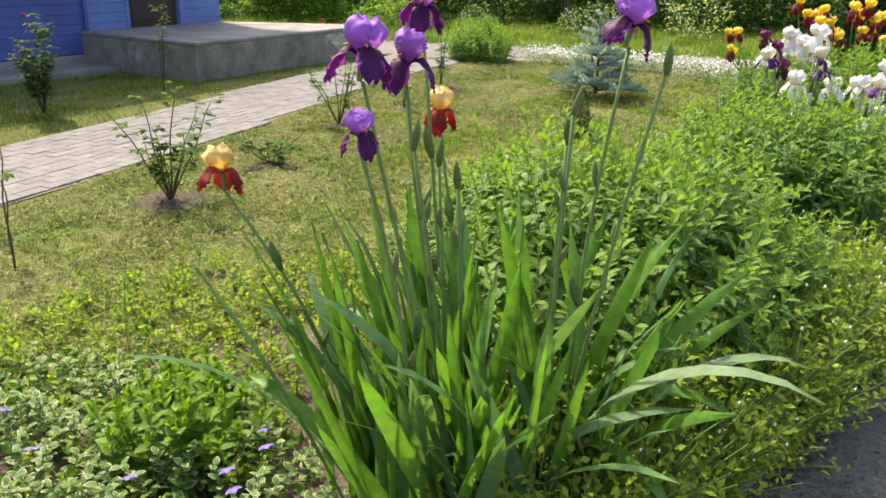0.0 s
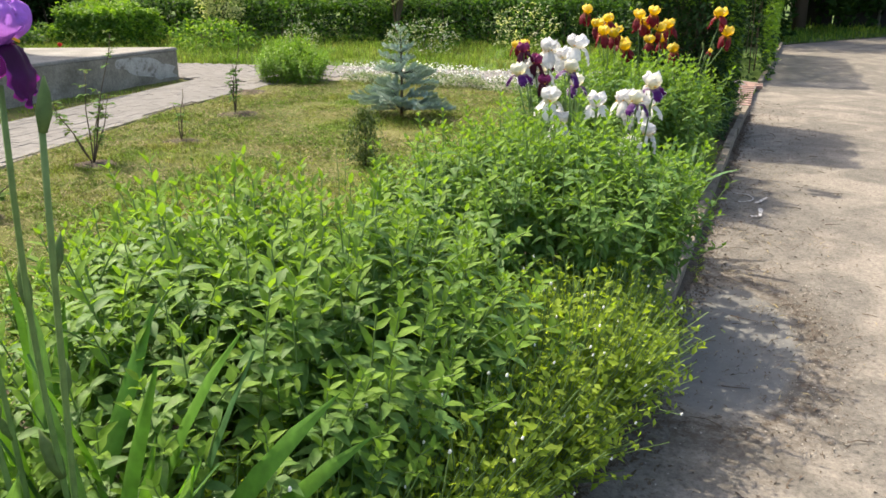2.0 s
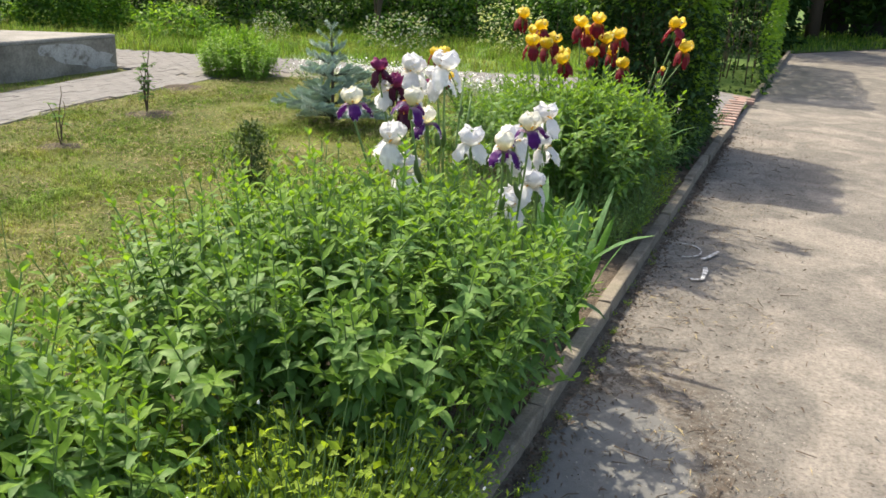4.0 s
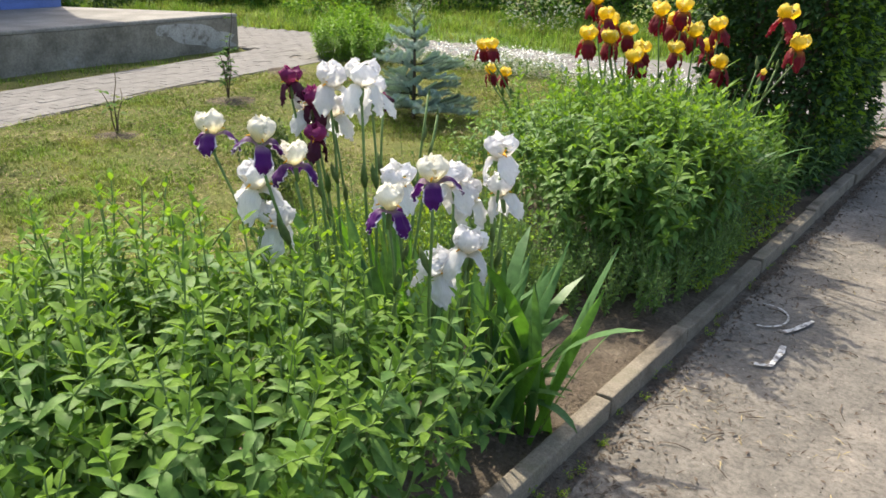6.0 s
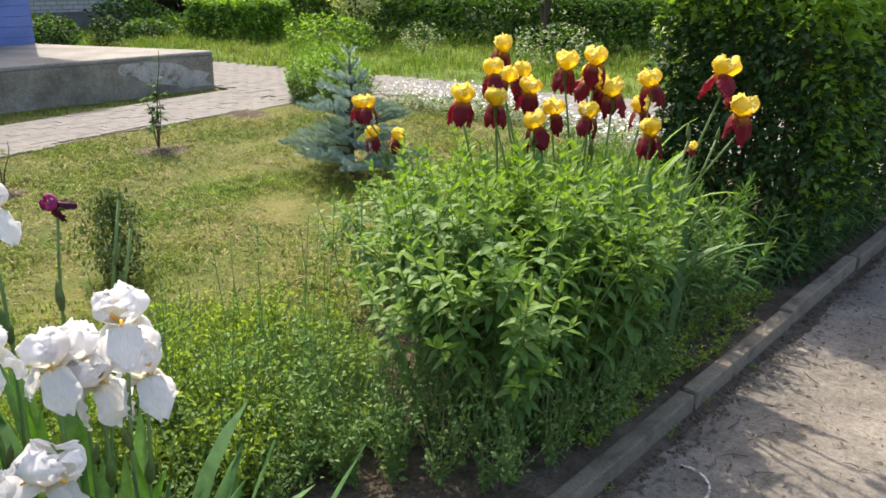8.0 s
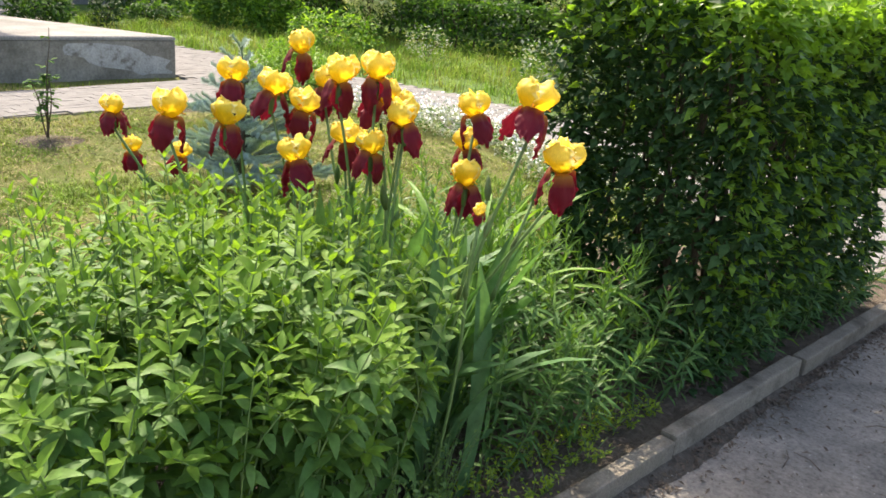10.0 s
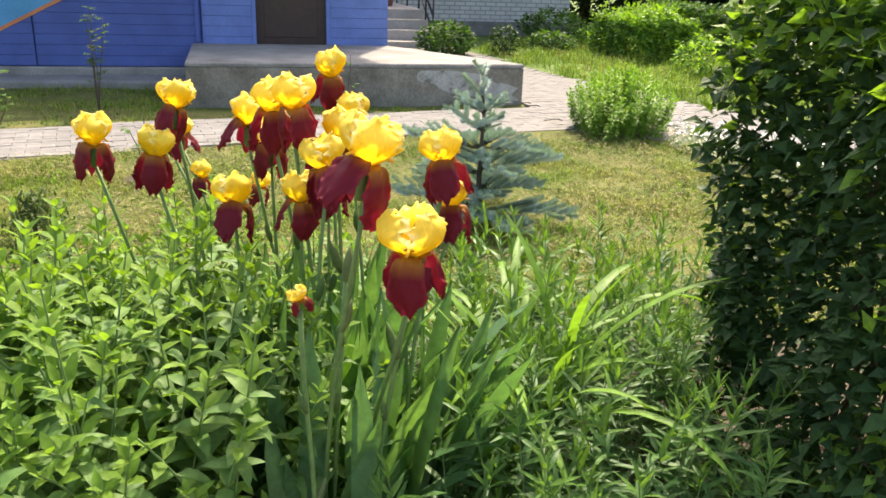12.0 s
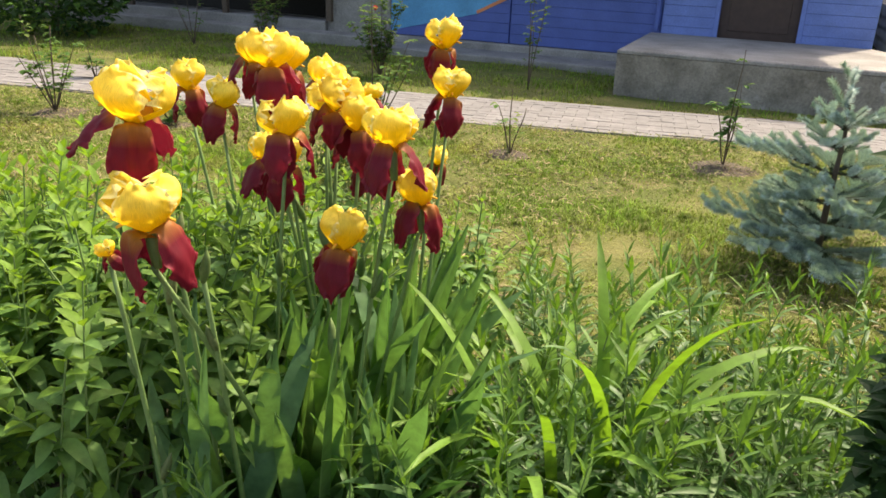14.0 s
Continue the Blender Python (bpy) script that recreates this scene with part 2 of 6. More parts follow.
def road_surface():
    """Old asphalt: dark binder, pale sand lying on it in drifts, grit."""
    m, nt, b = material("old_asphalt", 0.95, spec=0.2)
    p = world_coords(nt)
    warp = node(nt, "ShaderNodeTexNoise", Scale=1.7, Detail=5.0, Distortion=1.2)
    nt.links.new(p, warp.inputs["Vector"])
    drift = ramp_of(nt, warp.outputs["Fac"], [(0.42, (0, 0, 0)), (0.50, (0.35, 0.35, 0.35)), (0.60, (1, 1, 1))])
    mid = noise_of(nt, p, 9.0, 6.0, 0.75)
    grit = noise_of(nt, p, 48.0, 6.0, 0.8)
    dark = ramp_of(nt, mid, [(0.35, (0.13, 0.12, 0.107)), (0.7, (0.205, 0.189, 0.168))])
    sand = ramp_of(nt, mid, [(0.35, (0.205, 0.184, 0.161)), (0.7, (0.295, 0.266, 0.232))])
    col = mixed(nt, drift, dark, sand)
    col = mixed(nt, 1.0, col, ramp_of(nt, grit, [(0.34, (0.55, 0.54, 0.53)), (0.5, (0.97, 0.97, 0.97)), (0.66, (1.25, 1.24, 1.22))]), "MULTIPLY")
    # a dried puddle at the kerb: fine grey silt inside, brown washed-up dirt round it
    mp = node(nt, "ShaderNodeMapping", Location=(-0.24 / 0.33, 1.28 / 0.72, 0), Scale=(1 / 0.33, 1 / 0.72, 0))
    nt.links.new(p, mp.inputs["Vector"])
    far = nt.nodes.new("ShaderNodeVectorMath")
    far.operation = "LENGTH"
    nt.links.new(mp.outputs["Vector"], far.inputs[0])
    edge = nt.nodes.new("ShaderNodeMath")
    edge.operation = "MULTIPLY_ADD"
    edge.inputs[1].default_value = 0.55
    nt.links.new(noise_of(nt, p, 3.5, 6.0, 0.7), edge.inputs[0])
    nt.links.new(far.outputs["Value"], edge.inputs[2])
    edge2 = nt.nodes.new("ShaderNodeMath")
    edge2.operation = "MULTIPLY"
    edge2.inputs[1].default_value = 0.5
    nt.links.new(edge.outputs[0], edge2.inputs[0])
    wet = ramp_of(nt, edge2.outputs[0], [(0.54, (1, 1, 1)), (0.60, (0, 0, 0))])
    dirt = ramp_of(nt, edge2.outputs[0], [(0.57, (0, 0, 0)), (0.66, (1, 1, 1)), (0.95, (0, 0, 0))])
    patchy = ramp_of(nt, noise_of(nt, p, 16.0, 6.0, 0.8), [(0.42, (0, 0, 0)), (0.58, (1, 1, 1))])
    brown = mixed(nt, 1.0, dirt, patchy, "MULTIPLY")
    col = mixed(nt, brown, col, (0.085, 0.066, 0.05))
    col = mixed(nt, wet, col, ramp_of(nt, mid, [(0.35, (0.15, 0.148, 0.143)), (0.7, (0.20, 0.197, 0.19))]))
    nt.links.new(col, b.inputs["Base Color"])
    bump(nt, b, grit, 0.5, 0.01)
    return m


ASPHALT = road_surface()
PUDDLE = stone("dried_puddle", [(0.3, (0.15, 0.14, 0.13)), (0.7, (0.20, 0.188, 0.172))], 3.0, 70.0, 0.9, 0.004, 0.4)
SILT = stone("pale_silt", [(0.3, (0.28, 0.26, 0.23)), (0.7, (0.38, 0.35, 0.31))], 9.0, 70.0, 0.95, 0.004, 0.4)
CONCRETE = stone("aged_concrete", [(0.3, (0.18, 0.172, 0.158)), (0.6, (0.29, 0.278, 0.258)), (0.8, (0.36, 0.345, 0.32))], 2.2, 60.0, 0.9, 0.006, 0.4)
RENDERED = stone("patched_render", [(0.3, (0.15, 0.136, 0.112)), (0.5, (0.25, 0.228, 0.19)), (0.72, (0.34, 0.312, 0.265))], 3.4, 45.0, 0.9, 0.008, 0.4, (1.5, 0.6, (0.38, 0.36, 0.33)))
PALE_RENDER = stone("pale_flaking_render", [(0.38, (0.24, 0.22, 0.19)), (0.46, (0.44, 0.425, 0.40)), (0.7, (0.56, 0.545, 0.52))], 7.0, 50.0, 0.9, 0.006, 0.5)
PALE_STONE = stone("pale_step_concrete", [(0.3, (0.40, 0.36, 0.31)), (0.7, (0.55, 0.51, 0.45))], 3.0, 60.0, 0.9, 0.005, 0.4)
BERM = stone("washed_dirt", [(0.3, (0.06, 0.05, 0.04)), (0.55, (0.11, 0.095, 0.077)), (0.8, (0.17, 0.15, 0.125))], 12.0, 110.0, 0.97, 0.012, 0.9)
KERB_M = stone("kerb_concrete", [(0.3, (0.10, 0.086, 0.066)), (0.55, (0.23, 0.20, 0.16)), (0.8, (0.14, 0.135, 0.088))], 7.0, 110.0, 0.92, 0.006, 0.6)
PAVER_M = stone("grey_paver", [(0.3, (0.17, 0.163, 0.158)), (0.7, (0.235, 0.227, 0.22))], 9.0, 110.0, 0.9, 0.004, 0.4)
PAVER_RED = stone("red_paver", [(0.3, (0.25, 0.165, 0.14)), (0.7, (0.34, 0.23, 0.195))], 9.0, 110.0, 0.9, 0.004, 0.4)
SAND = stone("joint_sand", [(0.3, (0.17, 0.155, 0.135)), (0.7, (0.24, 0.22, 0.19))], 14.0, 150.0, 0.95, 0.004, 0.5)
SOIL = stone("garden_soil", [(0.3, (0.075, 0.058, 0.042)), (0.6, (0.13, 0.104, 0.078)), (0.8, (0.20, 0.165, 0.125))], 8.0, 70.0, 0.97, 0.02, 0.9)
TURF = stone("lawn_thatch", [(0.3, (0.085, 0.115, 0.026)), (0.5, (0.125, 0.135, 0.035)), (0.68, (0.18, 0.17, 0.06)), (0.85, (0.15, 0.12, 0.065))], 3.0, 55.0, 0.97, 0.02, 0.9)
FIELD = stone("far_turf", [(0.3, (0.06, 0.11, 0.025)), (0.7, (0.11, 0.17, 0.04))], 0.8, 20.0, 0.97, 0.03, 0.8)
CHALK = stone("chalk_line", [(0.40, (0.24, 0.22, 0.2)), (0.56, (0.66, 0.65, 0.63))], 45.0, 120.0, 0.95, 0.001, 0.2)


def boards(name, colour, rows=6.5):
    """Painted horizontal boards with dirt in the joints."""
    m, nt, b = material(name, 0.6)
    p = world_coords(nt)
    n = noise_of(nt, p, 3.0, 5.0)
    f = noise_of(nt, p, 60.0, 3.0)
    col = ramp_of(nt, n, [(0.3, tuple(c * 0.82 for c in colour)), (0.7, tuple(min(1, c * 1.12) for c in colour))])
    col = mixed(nt, 1.0, col, ramp_of(nt, f, [(0.3, (0.86, 0.86, 0.86)), (0.7, (1.06, 1.06, 1.06))]), "MULTIPLY")
    nt.links.new(col, b.inputs["Base Color"])
    bump(nt, b, f, 0.25, 0.003)
    return m


BLUE = boards("blue_paint", (0.14, 0.215, 0.52))
BLUE_DARK = boards("deep_blue_paint", (0.07, 0.115, 0.36))
CYAN = boards("cyan_paint", (0.08, 0.32, 0.56))
ORANGE = boards("orange_paint", (0.62, 0.22, 0.10))
DOOR_M = plain("brown_door_paint", (0.055, 0.032, 0.026), 0.5, fine=12)
# near-black: stands in for the bay's deep shade, and colours the fence
DARK = plain("bay_shade_and_fence_black", (0.03, 0.028, 0.026), 0.9)
ROOF_M = plain("red_roof_sheet", (0.32, 0.13, 0.10), 0.7)
IRON = plain("dark_painted_iron", (0.05, 0.045, 0.045), 0.5, 0.6)
GLASS_DARK, _nt, _b = material("window_glass", 0.08)
_b.inputs["Base Color"].default_value = (0.02, 0.025, 0.03, 1)


def white_brick():
    m, nt, b = material("white_silicate_brick", 0.85)
    p = world_coords(nt)
    mp = nt.nodes.new("ShaderNodeMapping")
    mp.inputs["Rotation"].default_value = (radians(90), 0, radians(90))
    nt.links.new(p, mp.inputs["Vector"])
    sep = nt.nodes.new("ShaderNodeSeparateXYZ")
    nt.links.new(p, sep.inputs[0])
    add = nt.nodes.new("ShaderNodeMath")
    add.operation = "ADD"
    nt.links.new(sep.outputs["X"], add.inputs[0])
    nt.links.new(sep.outputs["Y"], add.inputs[1])
    com = nt.nodes.new("ShaderNodeCombineXYZ")
    nt.links.new(add.outputs[0], com.inputs["X"])
    nt.links.new(sep.outputs["Z"], com.inputs["Y"])
    br = node(nt, "ShaderNodeTexBrick", Scale=1.0)
    br.inputs["Color1"].default_value = (0.62, 0.60, 0.57, 1)
    br.inputs["Color2"].default_value = (0.72, 0.70, 0.66, 1)
    br.inputs["Mortar"].default_value = (0.36, 0.34, 0.32, 1)
    br.inputs["Brick Width"].default_value = 0.26
    br.inputs["Row Height"].default_value = 0.1
    br.inputs["Mortar Size"].default_value = 0.012
    nt.links.new(com.outputs[0], br.inputs["Vector"])
    n = noise_of(nt, p, 2.0, 5.0)
    col = mixed(nt, 1.0, br.outputs["Color"], ramp_of(nt, n, [(0.3, (0.85, 0.85, 0.85)), (0.7, (1.05, 1.05, 1.05))]), "MULTIPLY")
    nt.links.new(col, b.inputs["Base Color"])
    bump(nt, b, br.outputs["Fac"], -0.4, 0.008)
    return m


WHITE_BRICK = white_brick()


# ---------------- shapes ----------------
RNG = np.random.default_rng(7)


class Geo:
    """Gathers vertices and faces, with a material slot for each face, into one mesh."""

    def __init__(self):
        self.v, self.f, self.m, self.uv, self.n = [], [], [], [], 0

    def add(self, v, f, slot=0, uv=None):
        v = np.asarray(v, float)
        self.v.append(v)
        self.f.extend([tuple(i + self.n for i in face) for face in f])
        self.m.extend([slot] * len(f))
        self.uv.append(np.zeros((len(v), 2)) if uv is None else np.asarray(uv, float))
        self.n += len(v)
        return self

    def mesh(self, name, mats, smooth=True):
        me = bpy.data.meshes.new(name)
        v = np.concatenate(self.v)
        me.from_pydata(v.tolist(), [], self.f)
        for mat in mats:
            me.materials.append(mat)
        me.polygons.foreach_set("material_index", np.array(self.m, dtype=np.int32))
        me.polygons.foreach_set("use_smooth", np.full(len(self.f), smooth))
        uv = np.concatenate(self.uv)
        if uv.any():
            layer = me.uv_layers.new(name="UVMap")
            loops = np.empty(len(me.loops), dtype=np.int32)
            me.loops.foreach_get("vertex_index", loops)
            layer.data.foreach_set("uv", uv[loops].ravel())
        me.update()
        return me


def quick_mesh(name, verts, tris, mats, slots=None, smooth=False):
    """A mesh of very many triangles, straight from arrays."""
    me = bpy.data.meshes.new(name)
    nv, nf = len(verts), len(tris)
    me.vertices.add(nv)
    me.vertices.foreach_set("co", np.ascontiguousarray(verts, dtype=np.float32).ravel())
    me.loops.add(nf * 3)
    me.loops.foreach_set("vertex_index", np.ascontiguousarray(tris, dtype=np.int32).ravel())
    me.polygons.add(nf)
    me.polygons.foreach_set("loop_start", np.arange(0, nf * 3, 3, dtype=np.int32))
    for mat in mats:
        me.materials.append(mat)
    if slots is not None:
        me.polygons.foreach_set("material_index", np.asarray(slots, dtype=np.int32))
    me.polygons.foreach_set("use_smooth", np.full(nf, smooth))
    me.update(calc_edges=True)
    me.validate()
    return me


def thing(name, at, label, category, group="", kind="", rz=0.0):
    """An empty at the base of a thing, for its parts to hang from."""
    e = new(name)
    e.empty_display_size = 0.05
    e.matrix_basis = pose(at[0], at[1], at[2], 0, 0, rz)
    return tagged(e, label, category, group, kind)


def piece(name, mesh, parent=None, m=None, label="", kind=""):
    """One mesh object, as a part of its parent."""
    ob = new(name, mesh)
    if parent is not None:
        ob.parent = parent
    if m is not None:
        ob.matrix_basis = m
    return tagged(ob, label, kind=kind)


def turn(yaw, pitch=0.0, roll=0.0):
    """Rotation for something that grows along +y: pitch lifts it, roll twists it."""
    cy, sy, cp, sp, cr, sr = np.cos(yaw), np.sin(yaw), np.cos(pitch), np.sin(pitch), np.cos(roll), np.sin(roll)
    rz = np.array([[cy, -sy, 0], [sy, cy, 0], [0, 0, 1]])
    rx = np.array([[1, 0, 0], [0, cp, -sp], [0, sp, cp]])
    ry = np.array([[cr, 0, sr], [0, 1, 0], [-sr, 0, cr]])
    return rz @ rx @ ry


def leaf_shape(length, width, rows=3, fold=0.22, droop=0.25, widest=0.4):
    """A pointed leaf along +y with a folded midrib and a drooping tip."""
    v, f = [(0, 0, 0)], []
    for i in range(1, rows):
        s = i / rows
        w = width / 2 * (np.sin(np.pi * s ** (np.log(0.5) / np.log(widest)))) ** 0.8
        z = -droop * length * s * s
        y = length * s * (1 - 0.25 * droop * s)
        v += [(-w, y, z + fold * w), (0, y, z), (w, y, z + fold * w)]
    v.append((0, length * (1 - 0.25 * droop), -droop * length))
    f += [(0, 2, 1), (0, 3, 2)]
    for i in range(rows - 2):
        a = 1 + 3 * i
        f += [(a, a + 1, a + 4, a + 3), (a + 1, a + 2, a + 5, a + 4)]
    a, t = 1 + 3 * (rows - 2), len(v) - 1
    f += [(a, a + 1, t), (a + 1, a + 2, t)]
    return np.array(v), f


def tube(points, radii, sides=5, cap=True):
    """A tapered tube along a line of points."""
    p = np.asarray(points, float)
    r = np.broadcast_to(radii, len(p)) if np.ndim(radii) == 0 else np.asarray(radii, float)
    d = np.gradient(p, axis=0)
    d /= np.linalg.norm(d, axis=1)[:, None] + 1e-9
    ref = np.array([1.0, 0.03, 0.02]) if abs(d[0][0]) < 0.8 else np.array([0.02, 1.0, 0.03])
    v, f = [], []
    for i in range(len(p)):
        a = np.cross(d[i], ref)
        a /= np.linalg.norm(a)
        b = np.cross(d[i], a)
        for k in range(sides):
            t = 2 * np.pi * k / sides
            v.append(p[i] + r[i] * (np.cos(t) * a + np.sin(t) * b))
    for i in range(len(p) - 1):
        for k in range(sides):
            k2 = (k + 1) % sides
            f.append((i * sides + k, i * sides + k2, (i + 1) * sides + k2, (i + 1) * sides + k))
    if cap:
        f.append(tuple(range((len(p) - 1) * sides, len(p) * sides)))
        f.append(tuple(reversed(range(sides))))
    return np.array(v), f


def box(lo, hi, edge=0.0):
    """A block with softened edges."""
    bm = bmesh.new()
    bmesh.ops.create_cube(bm, size=1.0)
    lo, hi = Vector(lo), Vector(hi)
    for v in bm.verts:
        v.co = Vector([(lo[i] + hi[i]) / 2 + v.co[i] * (hi[i] - lo[i]) for i in range(3)])
    if edge:
        bmesh.ops.bevel(bm, geom=bm.edges[:], offset=edge, segments=2, affect="EDGES", profile=0.6)
    bm.verts.index_update()
    v = np.array([x.co[:] for x in bm.verts])
    f = [tuple(x.index for x in face.verts) for face in bm.faces]
    bm.free()
    return v, f


def block(name, lo, hi, mat, parent=None, edge=0.01, label="", kind="", category=""):
    v, f = box(lo, hi, edge)
    ob = piece(name, Geo().add(v, f).mesh(name, [mat], smooth=False), parent, None, label, kind)
    if category:
        ob["category"] = category
    return ob


def scatter_leaves(points, yaw, pitch, roll, size, ratio=0.45, fold=0.25, droop=0.25):
    """Arrays of six-cornered leaves: vertices and triangles."""
    w = ratio / 2
    base = np.array([(0, 0, 0), (-w, 0.42, fold * w), (0, 0.45, 0), (w, 0.42, fold * w), (0, 1.0 - 0.1 * droop, -droop)])
    tri = np.array([(0, 2, 1), (0, 3, 2), (1, 2, 4), (2, 3, 4)])
    cy, sy, cp, sp, cr, sr = np.cos(yaw), np.sin(yaw), np.cos(pitch), np.sin(pitch), np.cos(roll), np.sin(roll)
    r = np.empty((len(points), 3, 3))
    r[:, 0, 0], r[:, 0, 1], r[:, 0, 2] = cy * cr - sy * sp * sr, -sy * cp, cy * sr + sy * sp * cr
    r[:, 1, 0], r[:, 1, 1], r[:, 1, 2] = sy * cr + cy * sp * sr, cy * cp, sy * sr - cy * sp * cr
    r[:, 2, 0], r[:, 2, 1], r[:, 2, 2] = -cp * sr, sp, cp * cr
    v = np.einsum("nij,kj->nki", r, base) * np.asarray(size)[:, None, None] + np.asarray(points)[:, None, :]
    t = tri[None] + (np.arange(len(points)) * 5)[:, None, None]
    return v.reshape(-1, 3), t.reshape(-1, 3)


def leaf_mesh(name, points, size, mats, up=0.2, slots=None, ratio=0.5, outward=None, rng=RNG):
    """Loose foliage at the given points; outward: directions that the leaves lean to."""
    n = len(points)
    yaw = rng.uniform(0, 2 * np.pi, n)
    if outward is not None:
        yaw = np.arctan2(-outward[:, 0], outward[:, 1]) + rng.normal(0, 0.9, n)
    v, t = scatter_leaves(points, yaw, rng.normal(up, 0.5, n), rng.normal(0, 0.6, n), np.asarray(size) * rng.uniform(0.65, 1.3, n), ratio)
    s = None if slots is None else np.repeat(slots, 4)
    return quick_mesh(name, v, t, mats, s)


# ---------------- ground, road, paths ----------------
KERB_LINE = [(-14, -2.6), (-8, -1.42), (-5, -0.74), (-4, -0.48), (-3.3, -0.30), (-2.8, -0.19), (-2.4, -0.12), (-2, -0.06), (-1.2, -0.02), (0, 0.0), (2.6, 0.05), (4.4, 0.09), (6.3, 0.17), (16, 0.55)]
LAWN_Z = 0.06


def kerb_x(y):
    return float(np.interp(y, [k[0] for k in KERB_LINE], [k[1] for k in KERB_LINE]))


def sheet(name, outline, z, mat, label, category, step=0.0, rough=0.0, mound=0.0):
    """A flat ground area with an outline, cut into cells and slightly uneven."""
    bm = bmesh.new()
    vs = [bm.verts.new((x, y, z)) for x, y in outline]
    bm.faces.new(vs)
    bm.normal_update()
    if bm.faces[:][0].normal.z < 0:
        bmesh.ops.reverse_faces(bm, faces=bm.faces[:])
    if step:
        xs = [p[0] for p in outline]
        ys = [p[1] for p in outline]
        for axis, lo, hi in ((0, min(xs), max(xs)), (1, min(ys), max(ys))):
            n = int((hi - lo) / step)
            for i in range(1, n):
                co = [0, 0, 0]
                no = [0, 0, 0]
                co[axis] = lo + (hi - lo) * i / n
                no[axis] = 1
                bmesh.ops.bisect_plane(bm, geom=bm.verts[:] + bm.edges[:] + bm.faces[:], plane_co=co, plane_no=no)
        for v in bm.verts:
            v.co.z += rough * (noise.noise(Vector((v.co.x * 1.3, v.co.y * 1.3, 0.3))) + 0.4 * noise.noise(Vector((v.co.x * 5, v.co.y * 5, 2.0))))
    if mound:
        cx, cy = sum(p[0] for p in outline) / len(outline), sum(p[1] for p in outline) / len(outline)
        reach = max(math.hypot(p[0] - cx, p[1] - cy) for p in outline)
        for v in bm.verts:
            d = math.hypot(v.co.x - cx, v.co.y - cy) / reach
            v.co.z += mound * (1 - d) - 0.05 * d ** 3
    me = bpy.data.meshes.new(name)
    bm.to_mesh(me)
    bm.free()
    me.materials.append(mat)
    return tagged(new(name, me), label, category, kind="structure")


sheet("ground", [(-260, -260), (260, -260), (260, 260), (-260, 260)], -0.09, FIELD, "rough green ground reaching the horizon", "ground")
asphalt_edge = [(kerb_x(y) - 0.02, y) for y in np.linspace(-13, 16, 30)]
sheet("road", asphalt_edge + [(0.7, 16.2), (3.2, 20.5), (14, 24), (14, -13)], 0.0, ASPHALT, "worn grey asphalt road dusted with pale sand", "road", step=0.5, rough=0.006)

LAWN = [(-2.4, -13), (-1.06, -6.2), (-2.2, -6.15), (-2.45, -5.0), (-2.25, -3.6), (-1.95, -2.4), (-1.45, -1.2), (-1.05, -0.2), (-1.2, 0.9), (-1.5, 2.0), (-1.5, 3.4), (-1.15, 4.6), (0.0, 5.0), (-4.0, 5.65), (-5.1, 5.5), (-5.75, 4.6), (-5.6, 2.4), (-5.15, 0.6), (-4.85, -0.5), (-4.5, -2.5), (-4.3, -4), (-3.6, -13)]
sheet("lawn", LAWN, LAWN_Z, TURF, "mown patchy lawn, green and yellowed", "lawn", step=0.25, rough=0.014)
sheet("grass_strip", [(-4.9, -13), (-5.5, -4.0), (-5.75, -2.2), (-6.1, -0.3), (-6.4, 1.2), (-6.75, 3.0), (-7.0, 4.75), (-9.2, 4.75), (-9.2, -13)], LAWN_Z - 0.02, TURF, "narrow strip of grass beside the building", "grass", step=0.3, rough=0.02)
sheet("far_lawn", [(-3.9, 7.35), (-6.2, 7.1), (-7.6, 6.65), (-9.6, 6.1), (-13.5, 5.7), (-17, 8.5), (-17, 16), (-0.9, 16), (-0.9, 8.5)], LAWN_Z - 0.02, FIELD, "bright unmown grass beyond the paths", "lawn", step=0.5, rough=0.04)
sheet("road_verge", [(0.6, 16.25), (3.2, 20.6), (14, 24.1), (14, 34), (-6, 34), (-6, 16.2)], 0.01, FIELD, "grass verge beyond the end of the road", "grass", step=0.8, rough=0.04)

# Beds of open soil along the kerb.
sheet("flower_bed", [(kerb_x(y) - 0.005, y) for y in np.linspace(-6.2, 5.0, 40)] + [(-1.2, 4.6), (-1.55, 3.4), (-1.55, 2.0), (-1.25, 0.9), (-1.1, -0.2), (-1.5, -1.2), (-2.0, -2.4), (-2.3, -3.6), (-2.5, -5.0), (-2.2, -6.2)], LAWN_Z - 0.004, SOIL, "dark crumbly soil of the flower border", "flower bed", step=0.1, rough=0.022)
for cx, cy, r in ((-4.75, 2.4, 0.32), (-4.35, 1.07, 0.26), (-4.35, 0.05, 0.24), (-3.75, -2.33, 0.36), (-3.88, -1.33, 0.2), (-5.0, -3.2, 0.25), (-5.6, 3.85, 0.32)):
    ring = [(cx + r * (1 + 0.2 * np.sin(3 * a + cx)) * np.cos(a), cy + r * (1 + 0.2 * np.cos(2 * a + cy)) * np.sin(a)) for a in np.linspace(0, 2 * np.pi, 18)[:-1]]
    sheet("soil_patch", ring, LAWN_Z - 0.006, SOIL, "bare soil dug round a young rose", "soil patch", step=0.06, rough=0.03, mound=0.03)

